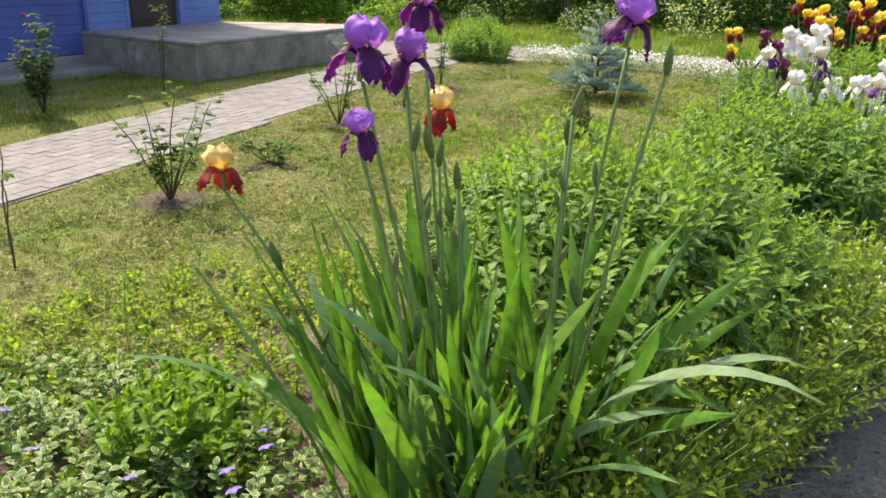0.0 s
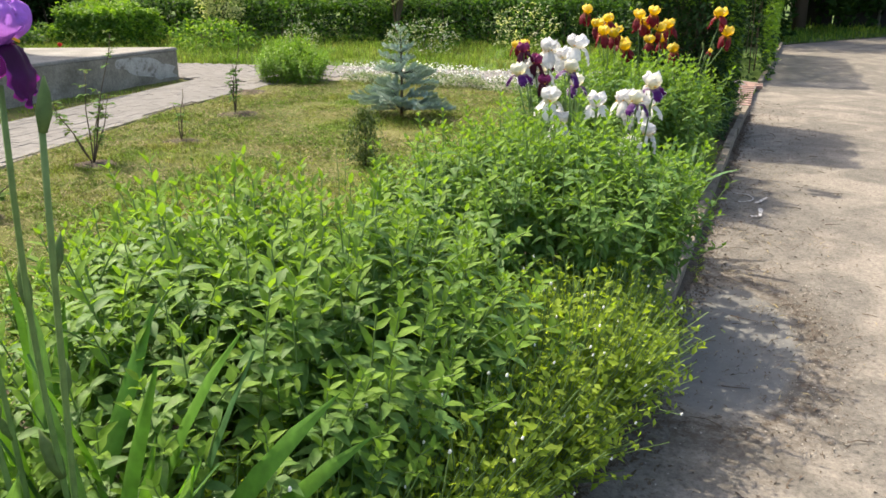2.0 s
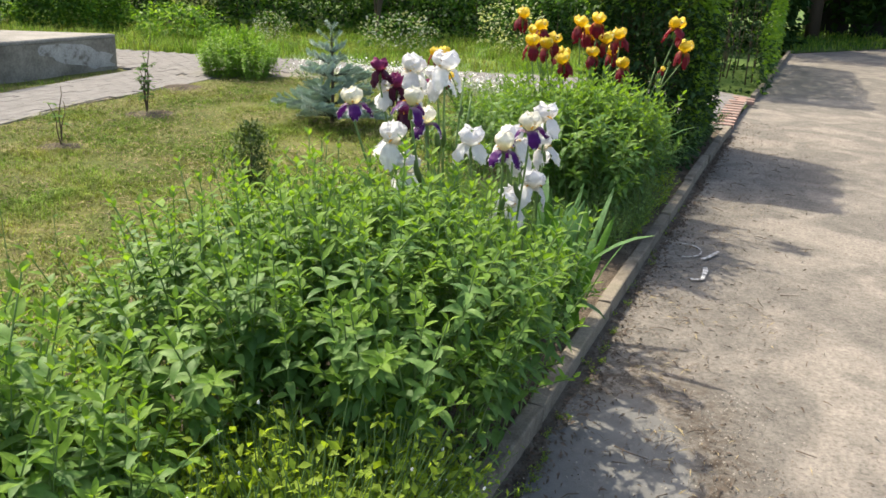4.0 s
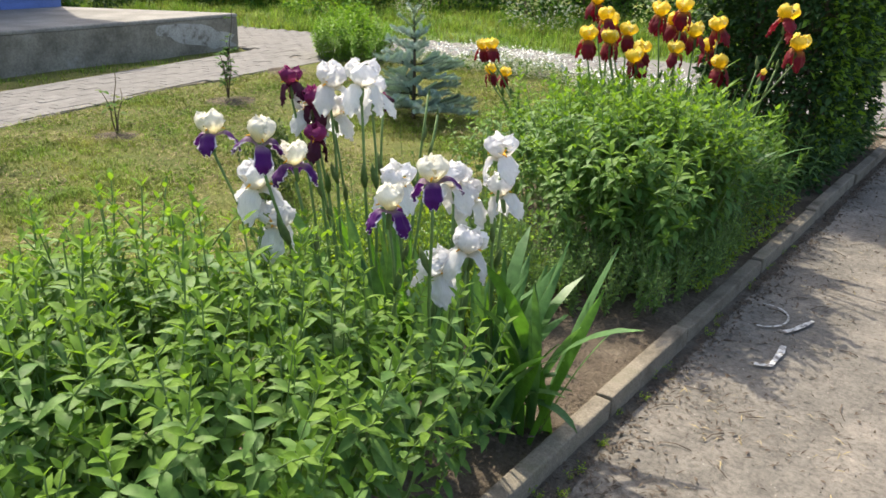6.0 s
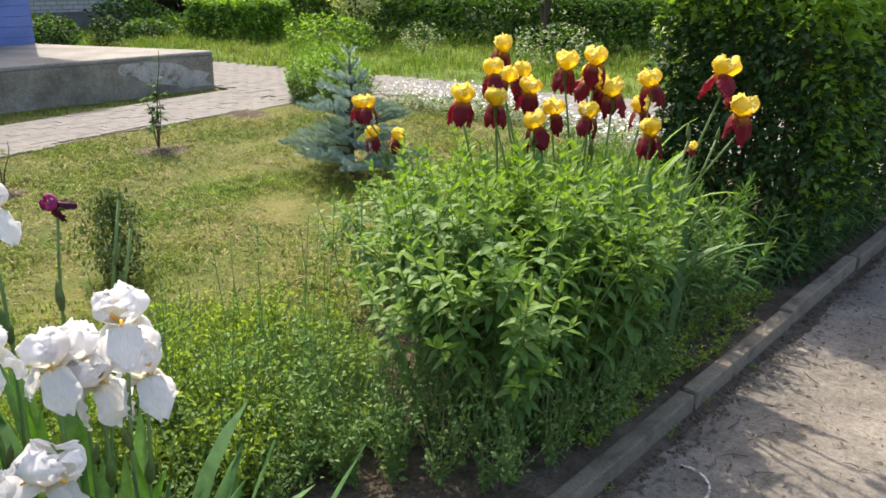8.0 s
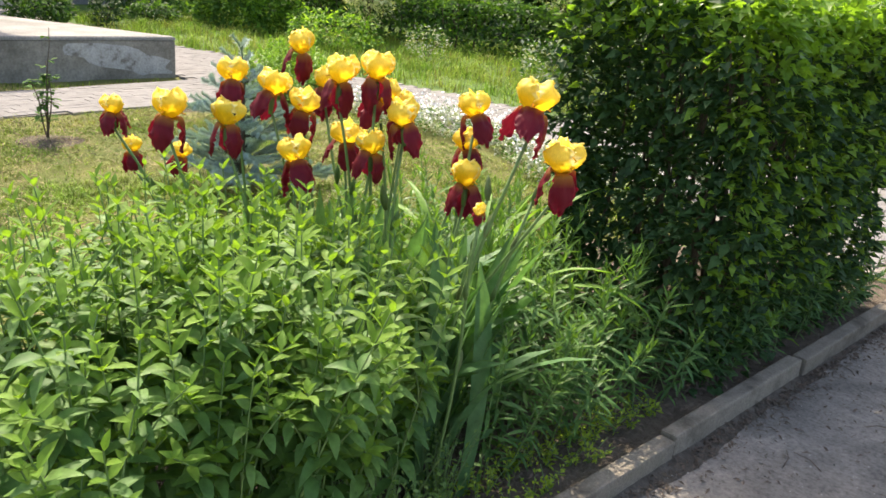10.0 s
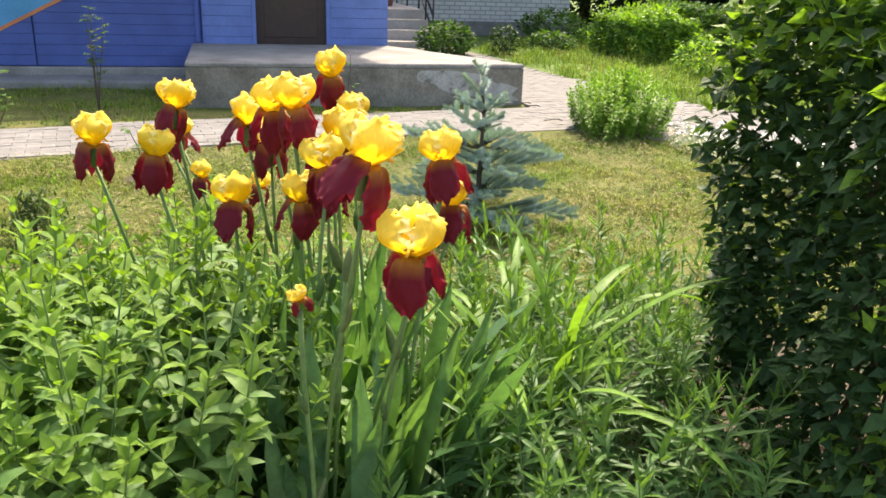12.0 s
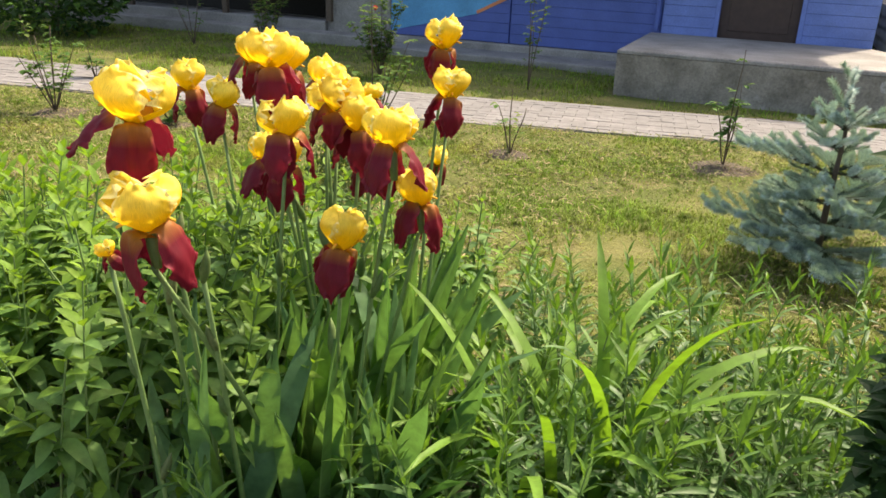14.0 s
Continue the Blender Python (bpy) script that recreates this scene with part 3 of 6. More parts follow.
PATH_NEAR = [(-13, -3.4), (-4, -4.3), (-2.5, -4.5), (-0.5, -4.85), (0.6, -5.15), (2.4, -5.6), (4.6, -5.75)]
PATH_FAR = [(-13, -4.95), (-4, -5.5), (-2.2, -5.75), (-0.3, -6.1), (1.2, -6.4), (3.0, -6.75), (4.7, -6.95)]
sheet("path_bed", [(x, y) for y, x in PATH_NEAR] + [(-5.1, 5.5), (-4.0, 5.65), (0.0, 5.0), (0.12, 5.1), (0.2, 7.6), (-0.9, 8.4), (-3.9, 7.3), (-6.2, 7.05), (-7.6, 6.6), (-9.6, 6.05), (-13.5, 5.65), (-14.5, 4.2), (-9.5, 4.4), (-7.2, 4.74)] + [(x, y) for y, x in reversed(PATH_FAR)], LAWN_Z + 0.004, SAND, "sandy bedding under the paved footpath", "path")

# ---------------- building with the raised landing ----------------
WALL_X = -9.28
house = thing("blue_house", (0, 0, 0), "blue-painted boarded house wall on a concrete plinth", "house")


def house_part(name, lo, hi, mat, label="", edge=0.006, parent=None):
    return block(name, lo, hi, mat, parent or house, edge, label)


house_part("wall", (WALL_X - 0.3, -2.2, 0.2), (WALL_X - 0.04, 1.92, 3.1), BLUE_DARK, "blue wall")
house_part("wall", (WALL_X - 0.3, 2.83, 0.2), (WALL_X - 0.04, 3.55, 3.1), BLUE, "blue wall")
house_part("wall", (WALL_X - 0.3, 1.92, 2.5), (WALL_X - 0.04, 2.83, 3.1), BLUE, "wall above the door")
house_part("wall", (WALL_X - 7.0, 3.25, 0.0), (WALL_X - 0.3, 3.55, 3.1), BLUE, "gable wall")
house_part("wall", (WALL_X - 7.0, -14.0, 0.0), (WALL_X - 6.7, 3.25, 3.1), CONCRETE, "rear wall")
house_part("plinth", (WALL_X - 0.35, -2.2, -0.08), (WALL_X + 0.06, 3.58, 0.2), CONCRETE, "weathered concrete plinth", 0.02)
for i in range(24):
    z = 0.21 + i * 0.12
    y0, y1 = -2.2, 3.58
    segments = [(-2.2, -0.55), (-0.53, 1.30), (1.32, 1.9)] if z < 2.4 else [(-2.2, 3.56)]
    if z < 2.4:
        segments.append((2.85, 3.57))
    for y0, y1 in segments:
        mat = BLUE if y0 > 1.0 else BLUE_DARK
        house_part("board", (WALL_X - 0.045, y0, z), (WALL_X, y1, z + 0.117), mat, edge=0.003)
mural = [(-2.19, 0.25), (-0.95, 0.55), (-0.2, 0.95), (0.35, 1.6), (0.4, 2.4), (-2.19, 2.4)]
g = Geo().add([(WALL_X + 0.005, y, z) for y, z in mural] + [(WALL_X + 0.002, y, z) for y, z in mural], [tuple(range(6)), tuple(reversed(range(6, 12)))])
piece("painted_panel", g.mesh("painted_panel", [CYAN], False), house, None, "light blue painted swoosh")
line = np.array([(WALL_X + 0.008, y, z) for y, z in ((-0.98, 0.54), (-0.2, 0.94), (0.35, 1.6))])
up = np.array([0, -0.02, 0.035])
g = Geo()
for a, b in zip(line[:-1], line[1:]):
    g.add([a, b, b + up, a + up], [(0, 1, 2, 3)])
piece("painted_line", g.mesh("painted_line", [ORANGE], False), house, None, "thin orange painted line")
door = house_part("door", (WALL_X - 0.12, 1.94, 0.46), (WALL_X - 0.07, 2.81, 2.48), DOOR_M, "dark brown closed door", 0.008)
for z0, z1 in ((0.56, 1.2), (1.3, 2.36)):
    house_part("door_panel", (WALL_X - 0.072, 2.05, z0), (WALL_X - 0.06, 2.7, z1), DOOR_M, edge=0.006, parent=door)
handle = Geo().add(*tube([(WALL_X - 0.07, 2.02, 1.4), (WALL_X - 0.02, 2.02, 1.4), (WALL_X - 0.02, 2.12, 1.4)], 0.009, 6))
piece("handle", handle.mesh("handle", [IRON]), door)
for y in (1.9, 2.8):
    house_part("door_frame", (WALL_X - 0.1, y, 0.46), (WALL_X + 0.012, y + 0.05, 2.53), BLUE)
house_part("drain_pipe", (WALL_X + 0.004, 1.24, 0.5), (WALL_X + 0.05, 1.29, 3.0), BLUE_DARK, edge=0.015)
# Roof
g = Geo().add([(WALL_X + 0.45, -14.4, 3.05), (WALL_X + 0.45, 4.0, 3.05), (WALL_X - 3.5, 4.0, 4.7), (WALL_X - 3.5, -14.4, 4.7), (WALL_X - 7.4, 4.0, 3.05), (WALL_X - 7.4, -14.4, 3.05),
               (WALL_X + 0.45, -14.4, 3.0), (WALL_X + 0.45, 4.0, 3.0), (WALL_X - 3.5, 4.0, 4.64), (WALL_X - 3.5, -14.4, 4.64), (WALL_X - 7.4, 4.0, 3.0), (WALL_X - 7.4, -14.4, 3.0)],
              [(0, 1, 2, 3), (3, 2, 4, 5), (7, 6, 9, 8), (8, 9, 11, 10), (0, 6, 7, 1), (5, 4, 10, 11), (1, 7, 8, 2), (2, 8, 10, 4), (0, 3, 9, 6), (3, 5, 11, 9)])
piece("roof", g.mesh("roof", [ROOF_M], False), house)
# Open shed bay to the south with a concrete pier and low parapet
house_part("pier", (WALL_X - 0.35, -3.15, -0.08), (WALL_X + 0.02, -2.2, 3.0), CONCRETE, "rough grey concrete pier", 0.02)
# the bay's inner shade is painted on as a near-black wall
house_part("back_wall", (WALL_X - 2.6, -14.0, 0.0), (WALL_X - 2.4, -2.3, 3.0), DARK, "back wall of the open bay with shade in its colour")
house_part("bay_floor", (WALL_X - 2.4, -14.0, -0.05), (WALL_X - 0.2, -3.15, 0.1), CONCRETE)
house_part("parapet", (WALL_X - 0.2, -14.0, -0.08), (WALL_X + 0.1, -3.15, 0.3), CONCRETE, "low grey concrete parapet", 0.02)
house_part("parapet_ledge", (WALL_X + 0.1, -14.0, -0.08), (WALL_X + 0.42, -2.2, 0.18), CONCRETE, "lower concrete ledge", 0.02)
house_part("lintel", (WALL_X - 0.3, -14.0, 2.3), (WALL_X - 0.02, -3.15, 3.0), CONCRETE)
g = Geo()
cols = 90
for i in range(cols):
    y0, y1 = -6.6 + 3.6 * i / cols, -6.6 + 3.6 * (i + 1) / cols
    w0, w1 = 0.02 * np.sin(i * 1.05), 0.02 * np.sin((i + 1) * 1.05)
    g.add([(WALL_X + 0.12, y0, 0.80 + w0), (WALL_X + 0.12, y1, 0.80 + w1), (WALL_X - 1.3, y1, 1.25 + w1), (WALL_X - 1.3, y0, 1.25 + w0)], [(0, 1, 2, 3)])
    g.add([(WALL_X + 0.12, y0, 0.79 + w0), (WALL_X + 0.12, y1, 0.79 + w1), (WALL_X - 1.3, y1, 1.24 + w1), (WALL_X - 1.3, y0, 1.24 + w0)], [(3, 2, 1, 0)])
piece("lean_to_sheet", g.mesh("lean_to_sheet", [ROOF_M]), house, None, "corrugated red sheet over the open bay")
for y in (-6.5, -4.8, -3.1):
    house_part("post", (WALL_X + 0.02, y - 0.04, 0.3), (WALL_X + 0.09, y + 0.04, 0.8), BARK)

def skewed(out, z0, z1):
    """A landing block whose far end runs slantwise from the house corner to its front corner."""
    plan = [(-1.02, -1.75 - out), (0.98 + out, -1.75 - out), (0.98 + out, 1.75 + out), (0.93, 1.76 + out), (-1.02, 0.63 + out)]
    k, c = len(plan), 0.012
    inner = [(x * (1 - c), y * (1 - c)) for x, y in plan]
    v = [(x, y, z0) for x, y in plan] + [(x, y, z1 - c) for x, y in plan] + [(x, y, z1) for x, y in inner]
    f = [tuple(range(2 * k, 3 * k)), tuple(reversed(range(k)))]
    for a in (0, k):
        f += [(a + i, a + (i + 1) % k, a + k + (i + 1) % k, a + k + i) for i in range(k)]
    return v, f


landing = thing("concrete_landing", (-8.26, 2.945, 0), "raised grey concrete landing with flaking render", "landing")
g = Geo().add(*skewed(0.0, -0.1, 0.445))
piece("body", g.mesh("landing_body", [RENDERED], False), landing)
g = Geo().add(*skewed(0.004, 0.445, 0.483))
piece("slab", g.mesh("landing_slab", [CONCRETE], False), landing, None, "pale concrete slab")
rf = np.random.default_rng(3)
n_f = 26
ang = np.linspace(0, 2 * np.pi, n_f + 1)[:-1]
rad_f = 0.75 + 0.3 * rf.random(n_f)
rim_f = [(0.984, min(1.72, 1.15 + 0.62 * q * np.cos(t)), float(np.clip(0.27 + 0.15 * q * np.sin(t) - 0.12 * np.cos(t), 0.0, 0.415))) for t, q in zip(ang, rad_f)]
g = Geo().add([(0.986, 1.15, 0.27)] + rim_f, [(0, 1 + i, 1 + (i + 1) % n_f) for i in range(n_f)])
piece("flaked_render", g.mesh("flaked_render", [PALE_RENDER], False), landing, None, "pale patch of flaking render")
ledge = thing("stone_ledge", (-8.7, -0.45, 0), "long low concrete ledge along the plinth", "ledge")
g = Geo().add(*box((-0.48, -1.7, -0.08), (0.12, 1.62, 0.12), 0.02))
piece("slab", g.mesh("ledge_slab", [CONCRETE], False), ledge)

# White brick house with entrance steps in the distance
brick_house = thing("white_brick_house", (0, 0, 0), "white brick house beyond the lawn", "house")
block("wall", (-24, -1.0, -0.1), (-18.5, 9.9, 5.6), WHITE_BRICK, brick_house, 0.01)
block("plinth", (-24.05, -1.05, -0.1), (-18.42, 9.98, 0.25), CONCRETE, brick_house, 0.02, "grey plinth")
block("roof", (-24.6, -1.6, 5.6), (-17.9, 10.5, 5.9), ROOF_M, brick_house, 0.05)
for y, z in ((1.0, 1.2), (3.6, 1.2), (6.8, 1.2), (1.0, 3.8), (3.6, 3.8), (6.8, 3.8)):
    w = block("window", (-18.5, y - 0.7, z), (-18.44, y + 0.7, z + 1.4), plain("white_frame", (0.75, 0.74, 0.71)), brick_house, 0.01)
    for s in (-0.62, 0.03):
        block("pane", (-18.45, y + s, z + 0.08), (-18.425, y + s + 0.59, z + 1.32), GLASS_DARK, w, 0.004)
steps = thing("entrance_steps", (-14.4, 4.75, 0), "worn concrete entrance steps with an iron handrail", "steps")
for i in range(4):
    g = Geo().add(*box((-4.0, -0.55, i * 0.17 - 0.05), (0.9 - i * 0.32, 0.5, (i + 1) * 0.17), 0.012))
    piece("step", g.mesh("step", [PALE_STONE], False), steps)
g = Geo()
for z in (0.35, 0.62, 0.9):
    g.add(*tube([(0.8, 0.46, z), (-0.4, 0.46, z + 0.65), (-2.6, 0.46, z + 0.65)], 0.02, 6))
for x, z in ((0.8, 0.0), (0.2, 0.34), (-0.4, 0.66), (-1.5, 0.66), (-2.6, 0.66)):
    g.add(*tube([(x, 0.46, z), (x, 0.46, z + 0.92)], 0.018, 6))
piece("handrail", g.mesh("handrail", [IRON]), steps, None, "dark iron handrail")
pot = Geo().add(*tube([(0, 0, 0), (0, 0, 0.2), (0, 0, 0.22)], [0.09, 0.13, 0.14], 12))
piece("flower_pot", pot.mesh("flower_pot", [ROOF_M]), steps, pose(-1.2, 0.0, 0.68), "terracotta pot")


# ---------------- plants: how each kind grows ----------------
def herb_mesh(seed, height, leaf, width, nodes, whorl=2, start=0.2, up=0.25, lean=0.08, mats=None, top=4, stem_r=0.003, branches=0, loose=1.0, filler=0.6, sag=(0.1, 0.55)):
    """An upright leafy stem with pairs or whorls of pointed leaves, side shoots and pale tips."""
    r = np.random.default_rng(seed)
    g = Geo()

    def shoot(base, way, length, count, first, big):
        side = np.array([way[0], way[1], 0.0])
        at = lambda s: base + side * length * s * (0.4 + 0.6 * s) + np.array([0, 0, length * s * way[2]])
        g.add(*tube([at(s) for s in np.linspace(0, 1, 6)], np.linspace(stem_r * big, stem_r * 0.5, 6), 4, False), slot=1)
        spin = r.uniform(0, np.pi)
        for i in range(count):
            s = min(1.0, first + (1 - first) * (i / (count - 1)) ** 0.72 + r.normal(0, 0.012))
            grow = np.interp(s, [first, 0.5, 0.8, 1.0], [0.8, 1.0, 0.9, 0.42]) * big
            tip = i >= count - top
            for k in range(whorl):
                if not tip and r.random() < 0.08:
                    continue
                a = spin + i * (np.pi / 2 if whorl == 2 else 1.1) + 2 * np.pi * k / whorl + r.normal(0, 0.25 * loose)
                v, f = leaf_shape(leaf * grow * r.uniform(0.75, 1.2), width * (0.12 + 0.88 * grow) * r.uniform(0.85, 1.1), 3 if tip else 4, 0.3, r.uniform(*sag) * (0.4 if tip else 1.0), 0.38)
                p = np.interp(s, [first, 0.7, 1.0], [up - 0.35, up, up + 0.7]) + r.normal(0, 0.2 * loose)
                g.add(v @ turn(a, p, r.normal(0, 0.25 * loose)).T + at(s), f, slot=2 if tip else 0)
            if not tip and r.random() < filler:
                for k in range(3):
                    v, f = leaf_shape(leaf * r.uniform(0.3, 0.55), width * 0.48, 2, 0.3, 0.1, 0.4)
                    g.add(v @ turn(r.uniform(0, 2 * np.pi), r.uniform(0.2, 0.9), 0).T + at(s), f, slot=2)
        return at

    la = r.uniform(0, 2 * np.pi)
    stem = shoot(np.zeros(3), (np.cos(la) * lean, np.sin(la) * lean, 1.0), height, nodes, start, 1.0)
    for b in range(branches):
        a = la + b * 2.4 + r.normal(0, 0.3)
        s = r.uniform(0.35, 0.7)
        shoot(stem(s), (np.cos(a) * 0.55, np.sin(a) * 0.55, 0.8), height * r.uniform(0.22, 0.38), 6, 0.25, 0.85)
    return g.mesh("leafy_stem", mats or [MINT, STEM, MINT_YOUNG])


def weed_mesh(seed, height, spread, leaf, count, flowers=6, mats=None, per=9):
    """A bushy branching weed with small toothed leaves and tiny white flower heads."""
    r = np.random.default_rng(seed)
    g = Geo()
    for b in range(max(3, count // 9)):
        a, lean = r.uniform(0, 2 * np.pi), r.uniform(0.1, 1.0) * spread
        h = height * r.uniform(0.6, 1.0)
        tipo = np.array([np.cos(a) * lean, np.sin(a) * lean, h])
        line = [tipo * np.array([s ** 1.4, s ** 1.4, s]) for s in np.linspace(0, 1, 5)]
        g.add(*tube(line, np.linspace(0.0022, 0.001, 5), 3, False), slot=1)
        for i in range(per):
            s = r.uniform(0.15, 1.0)
            c = tipo * np.array([s ** 1.4, s ** 1.4, s]) + r.normal(0, 0.008, 3)
            size = leaf * r.uniform(0.6, 1.2) * (1.15 - 0.5 * s)
            v, f = leaf_shape(size, size * 0.5, 2, 0.3, r.uniform(0, 0.5), 0.42)
            g.add(v @ turn(r.uniform(0, 2 * np.pi), r.normal(0.4, 0.55), r.normal(0, 0.6)).T + c, f, slot=0)
        for i in range(flowers // 3 if r.random() < 0.16 else 0):
            c = tipo + np.array([*r.normal(0, 0.018, 2), r.uniform(0.0, 0.02)])
            g.add(*tube([tipo * 0.93, c], 0.0008, 3, False), slot=1)
            k = np.linspace(0, 2 * np.pi, 6)[:-1]
            ring = np.stack([c[0] + 0.0024 * np.cos(k), c[1] + 0.0024 * np.sin(k), np.full(5, c[2])], 1)
            g.add(np.vstack([ring, ring * [1, 1, 1] + [0, 0, 0.004], [c + [0, 0, 0.007]]]), [(j, (j + 1) % 5, 5 + (j + 1) % 5, 5 + j) for j in range(5)] + [(5 + j, 5 + (j + 1) % 5, 10) for j in range(5)], slot=2)
    return g.mesh("weed", mats or [GALIN, STEM, WHITE_DOT])


def blade_mesh(length, width, arch, twist=0.0, rows=8, mat=None, keel=0.12, side=0.0):
    """A sword-shaped blade; arch: how far its tip bows over, side: sideways sway."""
    v, f, uv = [], [], []
    ang, pos = 0.0, np.zeros(2)
    for i in range(rows + 1):
        s = i / rows
        w = width / 2 * (0.72 + 0.5 * s if s < 0.5 else np.sqrt(max(0, 1 - ((s - 0.5) / 0.5) ** 2.2)) * 0.97)
        c, sn = np.cos(ang), np.sin(ang)
        t = twist * s
        x0 = side * s * s * length
        for e in (-1, 0, 1):
            v.append((x0 + e * w * np.cos(t), pos[0] + e * w * np.sin(t) - (keel * width * c if e == 0 else 0), pos[1] - (keel * width * sn if e == 0 else 0)))
        step = length / rows
        ang += arch / rows * (0.25 + 1.5 * s)
        pos = pos + step * np.array([np.sin(ang), np.cos(ang)])
    for i in range(rows):
        a = 3 * i
        f += [(a, a + 1, a + 4, a + 3), (a + 1, a + 2, a + 5, a + 4)]
    return Geo().add(v, f).mesh("blade", [mat or IRIS_LEAF])


def petal_mesh(seed, kind, mat, spread=1.0, ruff=1.0, flare=0.0):
    """One ruffled iris petal: an upright domed standard or a hanging fall."""
    r = np.random.default_rng(seed)
    rows, cols = 21, 19
    v, f, uv = [], [], []
    ph = r.uniform(0, 6.28, 5)
    puff = r.uniform(0.9, 1.1) * spread
    ruffle = (0.8 if kind == "standard" else 0.42) * ruff
    sh = r.uniform(0, 50)
    for i in range(rows):
        s = i / (rows - 1)
        if kind == "standard":
            rr = 0.007 + 0.030 * puff * np.sin(np.pi * (0.02 + 0.91 * s ** 0.85))
            hh = 0.072 * s ** 0.85 - 0.013 * s ** 4
            ww = 0.068 * spread * np.sin(np.pi * (0.06 + 0.84 * s)) ** 0.6
        else:
            rr = (0.038 + 0.02 * flare) * puff * np.sin(np.pi / 2 * min(1.0, 1.35 * s + 0.04)) + 0.008 * flare * s
            hh = 0.010 * np.sin(np.pi * min(1.0, 2.2 * s)) - (0.070 - 0.028 * flare) * max(0.0, (s - 0.24) / 0.76) ** 1.15
            ww = 0.053 * spread * np.sin(np.pi * (0.07 + 0.83 * s ** 1.45)) ** 0.6
        for j in range(cols):
            e = 2 * j / (cols - 1) - 1
            x = e * ww / 2
            rimward = max(abs(e), s ** 2.5)
            edge = np.clip((rimward - 0.35) / 0.65, 0, 1) ** 1.6
            wave = np.sin(17 * s + 7.5 * e + ph[0]) + 0.6 * np.sin(29 * s - 12 * e + ph[1])
            frill = ruffle * (0.0066 * edge * wave + 0.002 * np.sin(5 * e + 7 * s + ph[2]) + 0.005 * noise.noise(Vector((e * 2.0, s * 2.6, sh))))
            if kind == "standard":
                lip = 0.003 * s ** 3 * np.sin(4.5 * e + ph[3]) + 0.002 * s ** 3 * np.sin(11 * e + ph[4])
                v.append((x * (1 - 0.12 * e * e), rr - 0.30 * ww * e * e + frill, hh + lip + 0.4 * frill - 0.012 * e * e * s))
            else:
                lip = 0.005 * s ** 3 * np.sin(6 * e + ph[3]) + 0.012 * s ** 4 * e * e
                v.append((x, rr - 0.16 * ww * e * e + frill, hh + lip + 0.4 * frill - 0.008 * e * e * (1 - s)))
            uv.append((max(abs(e) * min(1.0, 0.55 + s), s ** 7), s))
    for i in range(rows - 1):
        for j in range(cols - 1):
            a = i * cols + j
            f.append((a, a + 1, a + cols + 1, a + cols))
    return Geo().add(v, f, uv=uv).mesh(kind, [mat])


IRIS_KINDS = {
    "yellow": (YELLOW, MAROON_FALL, "iris with bright yellow standards and maroon falls"),
    "white": (WHITE_P, WHITE_P, "iris with ruffled pure white petals"),
    "amoena": (CREAM_P, VIOLET_FALL, "iris with cream-white standards and violet falls"),
    "plum": (PLUM, PLUM_DARK, "iris with plum standards and blackish falls"),
    "purple": (LILAC, PURPLE_FALL, "iris with lilac standards and dark purple falls"),
    "buff": (BUFF, BRICK_FALL, "iris with pale yellow standards and brick-red falls"),
}
FORM = {"yellow": (1.0, 1.1, 0.1), "white": (1.1, 1.35, 0.3), "amoena": (0.95, 1.1, 1.0), "plum": (0.95, 1.1, 0.2), "purple": (1.0, 1.0, 0.5), "buff": (1.0, 1.0, 0.5)}
PETALS = {k: ([petal_mesh(i, "standard", s, *FORM[k]) for i in range(5)], [petal_mesh(10 + i, "fall", f, *FORM[k]) for i in range(5)]) for k, (s, f, _) in IRIS_KINDS.items()}


def throat_mesh():
    g = Geo()
    g.add(*tube([(0, 0, -0.045), (0, 0, -0.02), (0, 0, 0.004)], [0.005, 0.007, 0.006], 7), slot=1)
    for k in range(3):
        a = k * 2 * np.pi / 3 + np.pi / 3
        v, f = tube([(0, 0.006, 0.004), (0, 0.02, 0.017), (0, 0.034, 0.013)], [0.002, 0.003, 0.0015], 5)
        g.add(v @ turn(a).T, f, slot=0)
    return g.mesh("bloom", [BEARD, STEM])


THROAT = throat_mesh()


def bud_mesh(length=0.06, radius=0.009):
    return Geo().add(*tube([(0, 0, 0), (0, 0.002, length * 0.35), (0, 0.004, length * 0.7), (0, 0.004, length)], [radius * 0.5, radius, radius * 0.7, 0.0008], 7)).mesh("bud", [BUD])


BUD_MESH = bud_mesh()


